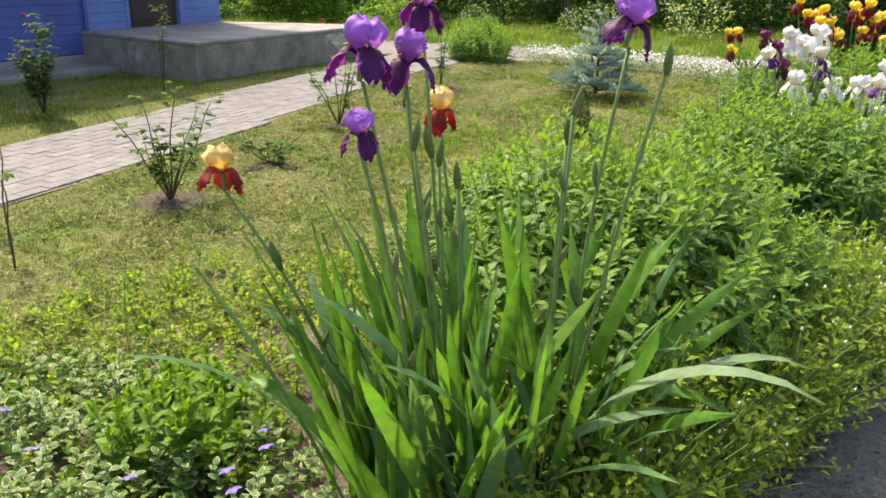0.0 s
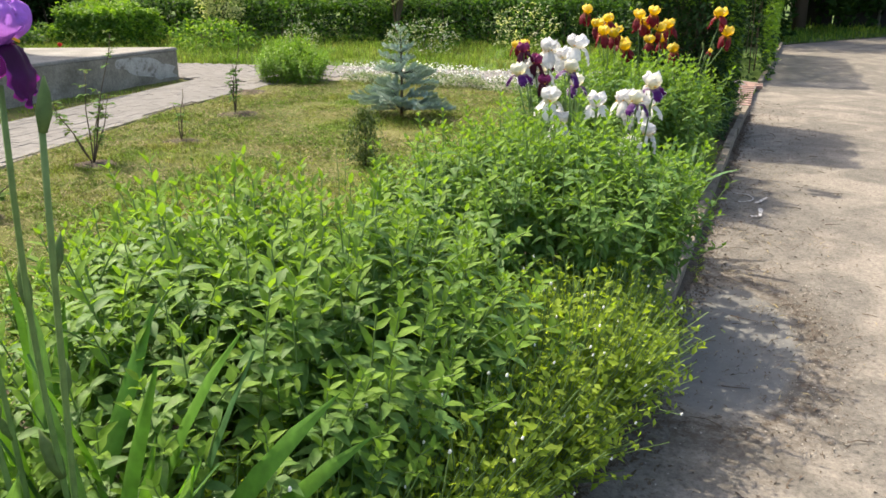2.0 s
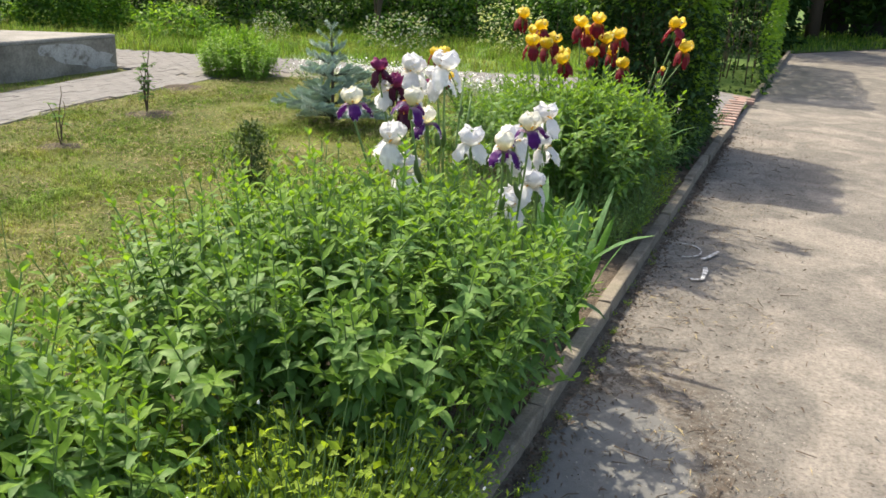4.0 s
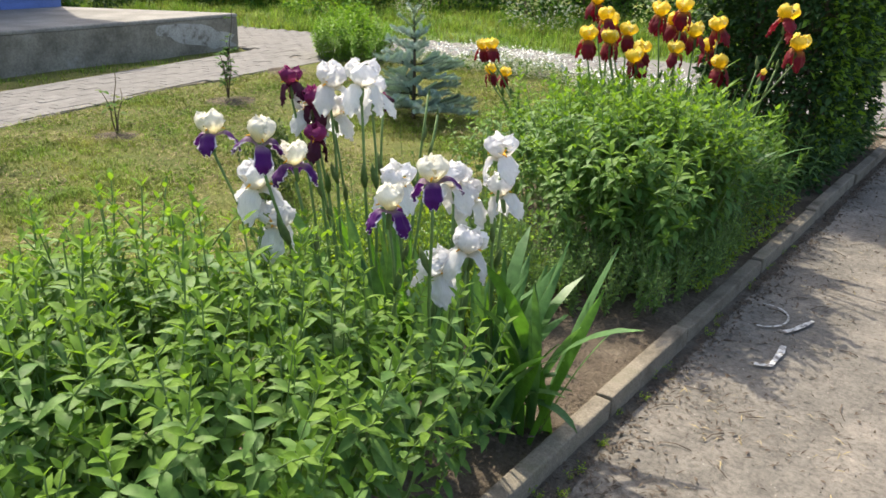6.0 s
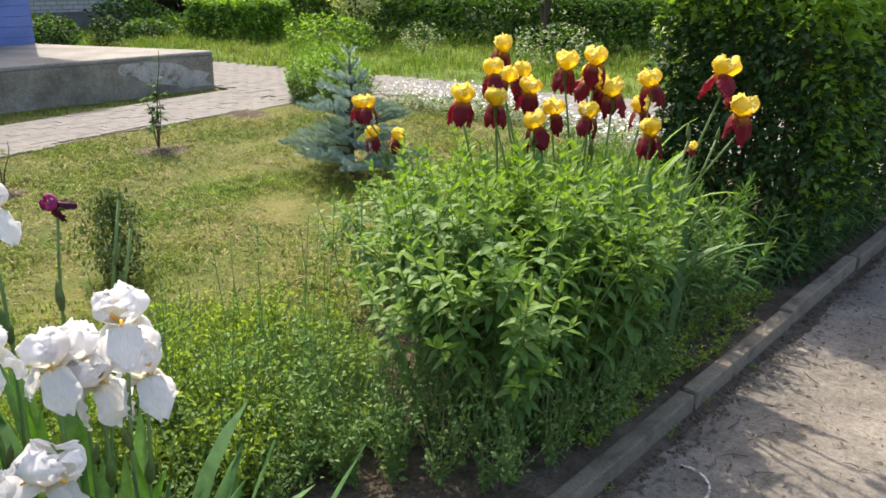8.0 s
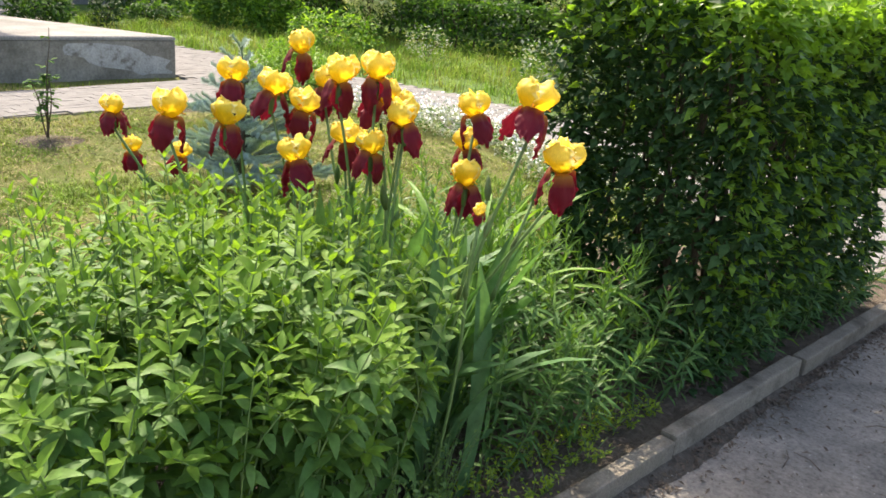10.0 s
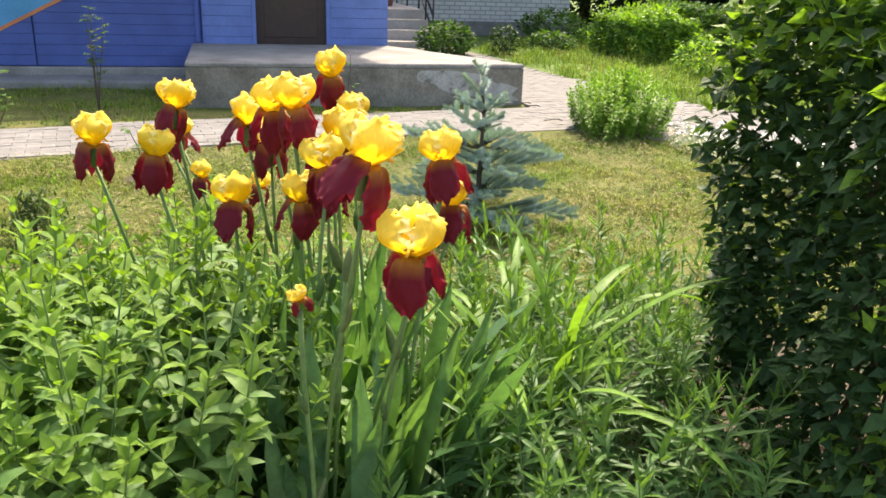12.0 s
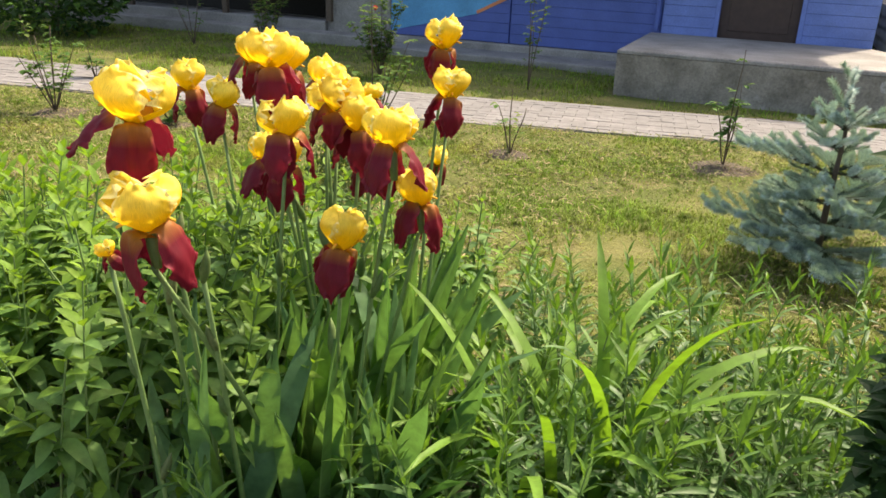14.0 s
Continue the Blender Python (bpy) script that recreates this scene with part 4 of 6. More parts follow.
def iris_stalk(kind, head, base, seed, size=1.2, group="irises", droop=0.0, sway=0.5, buds=1):
    """A flower stalk from its base to the flower at head."""
    r = np.random.default_rng(seed)
    base, head = np.array(base, float), np.array(head, float)
    e = thing("iris_flower", base, IRIS_KINDS[kind][2] + " on a tall stalk", "iris", group)
    head = head - np.array([0, 0, 0.020])
    d = head - base
    neck = d - np.array([0, 0, 0.045 * size])
    pts = []
    for s in np.linspace(0, 1, 9):
        p = np.array([neck[0] * s ** (1 + sway), neck[1] * s ** (1 + sway), neck[2] * s])
        p[:2] += 0.008 * np.sin(5 * s + seed) * s * (1 - s) * 4
        pts.append(p)
    piece("stem", Geo().add(*tube(pts, np.linspace(0.0055, 0.004, 9), 6)).mesh("stem", [STEM]), e)
    for k in range(buds):
        p = pts[6 - 2 * k] if k < 2 else pts[4]
        a = r.uniform(0, 360)
        piece("bud", BUD_MESH, e, pose(*p, r.uniform(-18, -8), 0, a) @ Matrix.Scale(r.uniform(0.8, 1.5), 4))
    bloom = piece("bloom", THROAT, e, pose(*d, r.normal(0, 6) + droop, r.normal(0, 6), r.uniform(0, 120)) @ Matrix.Scale(size * r.uniform(0.93, 1.07), 4))
    st, fa = PETALS[kind]
    for k in range(3):
        piece("standard", st[(seed + k) % 5], bloom, pose(0, 0, 0.002, r.normal(-6, 11) if kind == "white" else r.normal(-1, 6), 0, 120 * k + r.normal(0, 9)))
        piece("fall", fa[(seed + k + 1) % 5], bloom, pose(0, 0, 0, r.normal(-2, 10), 0, 120 * k + 60 + r.normal(0, 6)))
    return e


def leaf_fans(name, centres, count, length, label, seed, mats=(IRIS_LEAF,), width=0.045, spread=0.3, group="iris leaves", bowed=0.05):
    """A clump of sword leaves in fans."""
    r = np.random.default_rng(seed)
    e = thing(name, (*centres[0], LAWN_Z), label, "iris leaves", group)
    kinds = [blade_mesh(1.0, width / length, a, t, 8, mats[i % len(mats)], side=sd) for i, (a, t, sd) in enumerate(((0.15, 0.3, 0.03), (0.35, -0.4, -0.05), (0.6, 0.5, 0.08), (1.0, 0.2, 0.0), (0.25, -0.2, 0.06), (0.1, 0.6, -0.02)))]
    bent = [blade_mesh(1.0, width / length, a, 0.2, 10, mats[-1]) for a in (2.0, 2.6)]
    for c in centres:
        dx, dy = c[0] - centres[0][0], c[1] - centres[0][1]
        axis = r.uniform(0, 180)
        for i in range(count):
            tilt = (i / max(1, count - 1) - 0.5) * 2 * spread * 90 + r.normal(0, 6)
            away = np.degrees(np.arctan2(-(dx + r.normal(0, 0.05)), dy + r.normal(0, 0.05)))
            m = pose(dx + r.normal(0, 0.04), dy + r.normal(0, 0.04), -0.02, 0, 0, 0) @ (pose(0, 0, 0, -r.uniform(2, 34) * spread / 0.3, r.normal(0, 8), away + r.normal(0, 40)) if i % 2 else pose(0, 0, 0, r.normal(0, 7), tilt, axis + r.normal(0, 16)))
            src = bent[i % 2] if r.random() < bowed else kinds[r.integers(len(kinds))]
            piece("leaf", src, e, m @ Matrix.Scale(length * r.uniform(0.65, 1.1), 4))
    return e


HERBS_SMALL = [herb_mesh(10 + s, 0.62, 0.066, 0.0255, 13, 2 + (s % 3 == 1), lean=0.12, up=0.16, mats=[MINT, STEM, MINT_YOUNG], top=3, branches=2, loose=0.45, filler=0.3, sag=(0.25, 0.6)) for s in range(7)]
HERBS = [herb_mesh(s, 0.62, 0.074, 0.028, 13, 2 + (s % 3 == 0), lean=0.12, up=0.18, mats=[MINT, STEM, MINT_YOUNG], top=3, branches=2, loose=0.5, filler=0.35, sag=(0.2, 0.55)) for s in range(7)]
WEEDS = [weed_mesh(s, 0.36, 0.15, 0.034, 230, 3 if s % 2 else 0, per=12) for s in range(4)]
GREY_WEEDS = [weed_mesh(30 + s, 0.36, 0.15, 0.030, 150, 0, [GREY_WEED, STEM, WHITE_DOT]) for s in range(3)]
LOW_WEEDS = [weed_mesh(20 + s, 0.12, 0.11, 0.03, 45, 0) for s in range(3)]
NARROWS = [herb_mesh(40 + s, 0.40 + 0.05 * s, 0.098, 0.0150, 17, 2, 0.1, 0.5, 0.18, [NARROW, STEM, NARROW_TIP], 5, 0.0025, filler=0.15, sag=(0.05, 0.5)) for s in range(5)]


def inside(p, poly):
    x, y, hit = p[0], p[1], False
    for (x1, y1), (x2, y2) in zip(poly, poly[1:] + poly[:1]):
        if (y1 > y) != (y2 > y) and x < (x2 - x1) * (y - y1) / (y2 - y1) + x1:
            hit = not hit
    return hit


def rim_of(p, poly):
    """Distance from a point inside an outline to its rim, and the way out there."""
    best, way = 9.0, np.array([1.0, 0.0])
    p = np.array(p)
    for q1, q2 in zip(poly, poly[1:] + poly[:1]):
        q1, q2 = np.array(q1), np.array(q2)
        u = q2 - q1
        c = q1 + u * np.clip(np.dot(p - q1, u) / np.dot(u, u), 0, 1)
        d = np.linalg.norm(c - p)
        if d < best:
            best, way = d, (c - p) / (d + 1e-6)
    return best, way


def patch(name, outline, spacing, meshes, height, label, category, seed, part_name="leafy_stem", lean_out=10.0, limit=300, edge_low=0.75, z=LAWN_Z, rim=0.3):
    """A dense stand of plants inside an outline, domed: lower and leaning outwards near its rim."""
    r = np.random.default_rng(seed)
    xs, ys = [p[0] for p in outline], [p[1] for p in outline]
    cx, cy = sum(xs) / len(xs), sum(ys) / len(ys)
    e = thing(name, (cx, cy, z), label, category)
    spots = []
    for x in np.arange(min(xs), max(xs), spacing):
        for y in np.arange(min(ys), max(ys), spacing):
            p = (x + r.normal(0, spacing * 0.3), y + r.normal(0, spacing * 0.3))
            if inside(p, outline):
                spots.append(p)
    r.shuffle(spots)
    for x, y in spots[:limit]:
        d_rim, n = rim_of((x, y), outline)
        out = max(0.0, 1 - d_rim / rim)
        h = height * (1 - (1 - edge_low) * out ** 2) * r.uniform(0.84, 1.08)
        tilt = lean_out * out
        m = pose(x - cx, y - cy, -0.01, -tilt * n[1] + r.normal(0, 5), tilt * n[0] + r.normal(0, 5), 0) @ pose(0, 0, 0, 0, 0, r.uniform(0, 360))
        sc = (h if part_name == "weed" else 0.55 + 0.45 * h) * r.uniform(0.9, 1.1)
        piece(part_name, meshes[r.integers(len(meshes))], e, m @ Matrix.Diagonal((sc, sc, h, 1)))
    return e


# ---------------- the border, walking along it ----------------
patch("herb_patch", [(-0.5, -3.45), (-0.38, -2.85), (-0.34, -2.4), (-0.75, -2.25), (-1.35, -2.15), (-1.6, -2.5), (-1.35, -3.2), (-0.85, -3.6)], 0.068, HERBS, 1.36, "dense stand of bright green leafy herbs", "herbs", 1, lean_out=16.0, edge_low=0.66, rim=0.45)
patch("herb_patch", [(-0.05, -1.7), (-0.04, -0.95), (-0.35, -0.8), (-0.85, -0.9), (-1.1, -1.25), (-1.05, -1.7), (-0.75, -1.95), (-0.35, -1.9)], 0.066, HERBS_SMALL, 1.33, "dense stand of green leafy herbs beside white irises", "herbs", 2, lean_out=14.0, edge_low=0.8)
patch("herb_patch", [(-0.16, 0.88), (-0.12, 1.52), (-0.36, 1.66), (-0.78, 1.6), (-0.9, 1.38), (-0.8, 1.0), (-0.46, 0.8)], 0.061, HERBS, 1.36, "rounded clump of dark green leafy herbs", "herbs", 3, lean_out=11.0, edge_low=0.88)
patch("herb_patch", [(-0.95, 1.35), (-1.05, 2.0), (-1.45, 1.9), (-1.5, 1.4), (-1.25, 1.15)], 0.09, HERBS_SMALL, 1.2, "green leafy herbs behind the yellow irises", "herbs", 4)
patch("weed_patch", [(-0.4, -3.6), (-0.25, -3.1), (-0.12, -2.55), (-0.05, -2.0), (-0.25, -1.9), (-0.42, -2.6), (-0.55, -3.3), (-0.8, -3.6), (-0.62, -4.1), (-0.5, -3.95)], 0.052, WEEDS, 1.4, "pale green weeds with tiny white flowers along the kerb", "weeds", 5, "weed", 24, edge_low=0.85, rim=0.16)
patch("weed_patch", [(-0.07, -2.1), (-0.05, -1.75), (-0.1, -1.6), (-0.5, -1.95), (-0.9, -2.05), (-0.9, -2.25), (-0.3, -2.3)], 0.075, WEEDS, 1.25, "pale weeds with tiny white flowers at the kerb", "weeds", 6, "weed", 18)
patch("weed_patch", [(-0.07, 0.8), (-0.06, 1.7), (-0.2, 1.65), (-0.2, 1.0), (-0.5, 0.75), (-0.9, 0.75), (-1.1, 0.3), (-0.85, 0.05), (-0.5, 0.4), (-0.2, 0.6)], 0.09, GREY_WEEDS, 1.15, "grey-green weeds spreading before the herbs", "weeds", 7, "weed", 10)
patch("narrow_leaf_patch", [(-0.15, 1.9), (-0.09, 2.85), (-0.9, 2.9), (-1.2, 3.3), (-1.5, 3.1), (-1.5, 2.0), (-1.0, 2.05), (-0.8, 2.15), (-0.5, 1.85)], 0.074, NARROWS, 1.08, "low dark green plants with narrow leaves", "herbs", 8, "leafy_stem", 12)
patch("narrow_leaf_patch", [(-0.06, 2.8), (0.02, 4.6), (-0.14, 4.6), (-0.24, 2.8)], 0.07, NARROWS, 0.85, "low narrow-leaved plants at the foot of the hedge", "herbs", 9, "leafy_stem", 16)
patch("low_weeds", [(-0.06, 1.0), (0.0, 2.7), (-0.16, 2.7), (-0.22, 1.0)], 0.075, LOW_WEEDS, 1.1, "low weeds and seedlings behind the kerb", "weeds", 10, "weed", 10, 120)
patch("low_weeds", [(-1.15, -0.9), (-0.6, -0.5), (-0.6, 0.2), (-1.5, 1.0), (-1.9, 0.2), (-1.8, -0.8)], 0.12, LOW_WEEDS, 1.1, "straggling weeds running into the lawn", "weeds", 11, "weed", 10, 200)
patch("low_weeds", [(-1.3, -4.4), (-1.5, -3.4), (-2.0, -2.4), (-2.9, -3.1), (-3.1, -4.2), (-2.4, -4.6)], 0.12, LOW_WEEDS, 1.3, "straggling green weeds at the edge of the lawn", "weeds", 12, "weed", 10, 260)

patch("low_weeds", [(-1.1, -1.95), (-1.1, -0.75), (-1.45, -1.1), (-2.0, -2.3), (-1.65, -2.5), (-1.3, -2.1)], 0.09, LOW_WEEDS, 1.7, "green weeds filling the gap beside the lawn", "weeds", 18, "weed", 8, 200)
patch("weed_patch", [(-1.3, -0.4), (-0.5, 0.1), (-0.6, 0.7), (-1.2, 1.1), (-1.7, 0.4)], 0.085, WEEDS + GREY_WEEDS, 0.95, "loose green weeds between the border and lawn", "weeds", 16, "weed", 8, 240)

# Purple irises at the start of the border
P_BASE = [(-0.93, -3.88), (-1.08, -3.80), (-0.80, -3.78), (-0.98, -3.66), (-0.84, -3.95), (-1.12, -3.98), (-0.72, -3.66)]
leaf_fans("iris_leaf_clump", P_BASE + [(-0.82, -4.04), (-0.66, -3.92), (-0.98, -4.06)], 19, 0.80, "broad clump of bright green sword-shaped iris leaves", 21, (IRIS_LEAF, IRIS_GREY, IRIS_LEAF, IRIS_GREY, IRIS_GREY, IRIS_LEAF), 0.046, 0.25, bowed=0.06)
for i, (kind, head, base) in enumerate([
        ("purple", (-0.885, -4.32, 1.31), (-0.93, -3.98)), ("purple", (-0.905, -4.15, 1.28), (-0.95, -3.92)), ("purple", (-0.58, -3.83, 1.35), (-0.72, -3.72)),
        ("purple", (-1.08, -3.82, 1.36), (-1.0, -3.75)), ("purple", (-0.81, -4.43, 1.20), (-0.9, -4.02)),
        ("buff", (-1.48, -4.09, 0.97), (-1.15, -3.9)), ("buff", (-1.08, -3.73, 1.11), (-1.0, -3.7))]):
    iris_stalk(kind, head, (*base, LAWN_Z), 30 + i, (0.62 if i == 4 else 1.0) if kind == "purple" else 0.95, "purple irises", sway=0.4, buds=2)


fan = thing("iris_leaf_clump", (-0.85, -3.86, LAWN_Z), "pale grey-green iris leaves bowing over towards the soil", "iris leaves", "iris leaves")
bows = [blade_mesh(1.0, 0.056, a, 0.25, 12, IRIS_PALE, side=0.04) for a in (1.9, 2.3, 2.9)]
for dx, dy, yaw, size, k, tip in ((0.16, 0.0, -98, 0.98, 0, -4), (0.22, 0.1, -64, 0.86, 0, -10), (0.1, -0.2, -165, 0.5, 2, -6), (0.2, -0.14, -140, 0.52, 2, -8), (-0.05, -0.2, 165, 0.46, 1, -20),
                                 (-0.16, 0.0, 95, 0.72, 1, -6), (-0.18, 0.1, 70, 0.76, 1, -6), (0.0, 0.15, 20, 0.74, 1, 0), (0.16, -0.2, -150, 0.42, 1, -24), (0.3, -0.04, -110, 0.6, 1, -14), (0.05, -0.22, 178, 0.55, 2, -2)):
    piece("leaf", bows[k], fan, pose(dx, dy, -0.02, 0, 0, yaw) @ pose(0, 0, 0, tip, 0, 12) @ Matrix.Scale(size, 4))


def bud_stalk(head, base, seed, tall=0.07):
    e = thing("iris_bud_stalk", base, "green iris stalk with closed dark buds", "iris", "iris buds")
    d = np.array(head) - np.array(base)
    pts = [np.array([d[0] * s ** 1.4, d[1] * s ** 1.4, d[2] * s]) for s in np.linspace(0, 1, 7)]
    piece("stem", Geo().add(*tube(pts, np.linspace(0.006, 0.004, 7), 6)).mesh("stem", [STEM]), e)
    r = np.random.default_rng(seed)
    piece("bud", BUD_MESH, e, pose(*(d - np.array([0, 0, 0.01])), r.normal(-6, 4), 0, r.uniform(0, 360)) @ Matrix.Scale(tall / 0.065, 4))
    for k in (4, 5):
        piece("bud", BUD_MESH, e, pose(*pts[k], -16, 0, r.uniform(0, 360)) @ Matrix.Scale(0.9, 4))
    return e


for i, (h, b) in enumerate([((-0.49, -3.86, 1.25), (-0.7, -3.74, LAWN_Z)), ((-0.87, -4.18, 1.11), (-0.92, -3.9, LAWN_Z)), ((-0.66, -3.9, 1.16), (-0.74, -3.76, LAWN_Z)),
                            ((-0.95, -3.95, 1.02), (-0.96, -3.86, LAWN_Z)), ((-0.86, -4.02, 1.0), (-0.9, -3.88, LAWN_Z)), ((-0.7, -3.82, 1.08), (-0.76, -3.74, LAWN_Z))]):
    bud_stalk(h, b, 60 + i)

# White, violet and plum irises
W_BASE = [(-0.28, -0.42), (-0.42, -0.35), (-0.5, -0.5), (-0.62, -0.42), (-0.35, -0.58), (-0.72, -0.3), (-0.2, -0.3)]
leaf_fans("iris_leaf_clump", W_BASE + [(-0.12, -0.28), (-0.55, -0.75), (-0.7, -0.6), (-0.3, -0.72)], 10, 0.62, "clump of blue-green sword-shaped iris leaves", 22, (IRIS_GREY, IRIS_GREY, IRIS_LEAF), 0.046, 0.22, bowed=0.0)
for i, (kind, head, base) in enumerate([
        ("amoena", (-0.79, -0.87, 1.0), (-0.6, -0.5)), ("amoena", (-0.54, -0.93, 1.03), (-0.5, -0.52)), ("amoena", (-0.53, -0.83, 0.96), (-0.48, -0.5)),
        ("amoena", (-0.20, -0.70, 0.95), (-0.32, -0.5)), ("amoena", (-0.26, -0.79, 0.89), (-0.34, -0.55)),
        ("plum", (-0.88, -0.50, 1.07), (-0.68, -0.4)), ("plum", (-0.82, -0.47, 1.01), (-0.66, -0.4)), ("plum", (-0.76, -0.52, 0.92), (-0.64, -0.42)), ("plum", (-0.82, -0.15, 0.985), (-0.72, -0.28)),
        ("white", (-0.61, -0.49, 1.10), (-0.56, -0.42)), ("white", (-0.76, -0.46, 1.07), (-0.66, -0.4)), ("white", (-0.70, -0.34, 1.03), (-0.62, -0.36)), ("white", (-0.80, -0.40, 0.97), (-0.68, -0.36)),
        ("white", (-0.64, -0.86, 0.88), (-0.52, -0.52)), ("white", (-0.60, -0.84, 0.78), (-0.5, -0.5)),
        ("white", (-0.255, -0.31, 0.92), (-0.26, -0.34)), ("white", (-0.262, -0.28, 0.80), (-0.27, -0.32)), ("white", (-0.34, -0.33, 0.78), (-0.31, -0.36)),
        ("white", (-0.39, -0.34, 0.82), (-0.36, -0.38)), ("white", (-0.35, -0.40, 0.84), (-0.34, -0.42)), ("white", (-0.50, -0.46, 0.82), (-0.42, -0.44)),
        ("white", (-0.245, -0.48, 0.69), (-0.3, -0.44)), ("white", (-0.31, -0.52, 0.62), (-0.32, -0.48)), ("white", (-0.86, -0.45, 0.98), (-0.66, -0.38))]):
    base = (0.5 * base[0] + 0.5 * head[0], 0.5 * base[1] + 0.5 * head[1])
    wilted = kind == "plum" and head[1] > -0.2
    iris_stalk(kind, head, (*base, LAWN_Z), 80 + i, 0.6 if wilted else {"amoena": 1.0, "plum": 0.92, "white": 1.15}[kind], "white and violet irises", droop=50.0 if wilted else 0.0, sway=0.5, buds=1)
for i, (h, b) in enumerate([((-0.70, -0.06, 0.99), (-0.7, -0.2, LAWN_Z)), ((-0.66, -0.06, 0.93), (-0.69, -0.2, LAWN_Z))]):
    bud_stalk(h, b, 70 + i, 0.03)

# Broad leaves of the white irises leaning out over the soil
fan = thing("iris_leaf_clump", (-0.26, -0.33, LAWN_Z), "broad grey-green iris leaves leaning over bare soil", "iris leaves", "iris leaves")
r = np.random.default_rng(27)
wide = [blade_mesh(1.0, 0.095, a, t, 9, IRIS_GREY) for a, t in ((0.12, 0.2), (0.3, -0.2), (0.5, 0.3))]
for k in range(16):
    piece("leaf", wide[k % 3], fan, pose(r.normal(0, 0.04), r.normal(0, 0.05), -0.02, 0, 0, r.uniform(-55, 15)) @ pose(0, 0, 0, -r.uniform(4, 27), 0, r.normal(0, 25)) @ Matrix.Scale(r.uniform(0.38, 0.58), 4))
low = [blade_mesh(1.0, 0.10, a, 0.2, 10, IRIS_GREY) for a in (1.3, 1.7)]
for k, yaw in enumerate((-80, -105, -60, -130, -95)):
    piece("leaf", low[k % 2], fan, pose(r.normal(0, 0.03), r.normal(0, 0.05), -0.02, 0, 0, yaw) @ pose(0, 0, 0, -r.uniform(20, 36), 0, 0) @ Matrix.Scale(r.uniform(0.28, 0.4), 4))

# Yellow and maroon irises
Y_BASE = [(-0.68, 1.74), (-0.55, 1.80), (-0.8, 1.70), (-0.6, 1.95), (-0.74, 1.88), (-0.48, 1.68), (-0.85, 1.85), (-0.42, 1.86)]
leaf_fans("iris_leaf_clump", Y_BASE + [(-0.3, 1.76), (-0.5, 2.0)], 20, 0.70, "thick clump of grey-green sword-shaped iris leaves", 23, (IRIS_GREY, IRIS_GREY, IRIS_LEAF, IRIS_GREY, IRIS_GREY), 0.056, 0.19, bowed=0.0)
for i, head in enumerate([
        (-0.82, 1.318, 1.05), (-0.77, 1.45, 1.03), (-0.82, 1.50, 1.13), (-0.64, 1.707, 1.15), (-0.54, 1.745, 1.175), (-0.487, 1.803, 1.06), (-0.555, 1.755, 0.975),
        (-0.453, 2.04, 1.075), (-0.50, 2.075, 0.965), (-0.40, 1.97, 0.895), (-0.80, 1.71, 1.045), (-0.99, 1.93, 1.065),
        (-1.063, 1.885, 1.17), (-0.084, 1.82, 1.165), (-0.028, 1.885, 1.035), (-0.62, 1.84, 1.09), (-0.60, 1.90, 1.06), (-0.77, 1.84, 0.95), (-0.70, 1.62, 0.93), (-0.88, 1.66, 1.08)]):
    b = Y_BASE[i % len(Y_BASE)]
    t = 0.55
    iris_stalk("yellow", head, (b[0] * t + head[0] * (1 - t), b[1] * t + head[1] * (1 - t), LAWN_Z), 120 + i, 1.22 if head[0] > -0.2 else 1.12, "yellow irises", sway=0.3, buds=i % 2)
for i, head in enumerate([(-1.50, 1.47, 0.93), (-1.42, 1.44, 0.94), (-1.474, 1.52, 0.80), (-1.50, 1.70, 0.76)]):
    iris_stalk("yellow", head, (-1.28 + 0.04 * i, 1.66, LAWN_Z), 160 + i, 0.92, "yellow irises", sway=0.8)
patch("low_weeds", [(0.02, -1.9), (0.05, 2.2), (0.09, 2.2), (0.08, -1.9)], 0.045, LOW_WEEDS, 0.5, "small weeds rooted in the seam below the kerb", "weeds", 15, "weed", 6, 34, z=0.002)
bud_stalk((-0.17, 1.80, 0.93), (-0.3, 1.78, LAWN_Z), 75)
iris_stalk("yellow", (-0.119, 1.718, 0.935), (-0.2, 1.74, LAWN_Z), 175, 0.42, "yellow irises", droop=40, sway=0.3, buds=2)
bud_stalk((-0.11, 1.90, 0.92), (-0.28, 1.84, LAWN_Z), 76, 0.06)

# Daylily with arching leaves
lily = thing("daylily", (-0.70, 2.34, LAWN_Z), "daylily with long arching yellow-green leaves", "daylily")
r = np.random.default_rng(5)
arcs = [blade_mesh(1.0, 0.034, a, 0.2, 12, LILY_LEAF, 0.2) for a in (1.1, 1.6, 2.2)]
for i in range(44):
    piece("leaf", arcs[i % 3], lily, pose(r.normal(0, 0.05), r.normal(0, 0.05), -0.01, 0, 0, i * 37) @ pose(0, 0, 0, r.uniform(-16, 4), r.normal(0, 6), 0) @ Matrix.Scale(r.uniform(0.6, 0.92), 4))

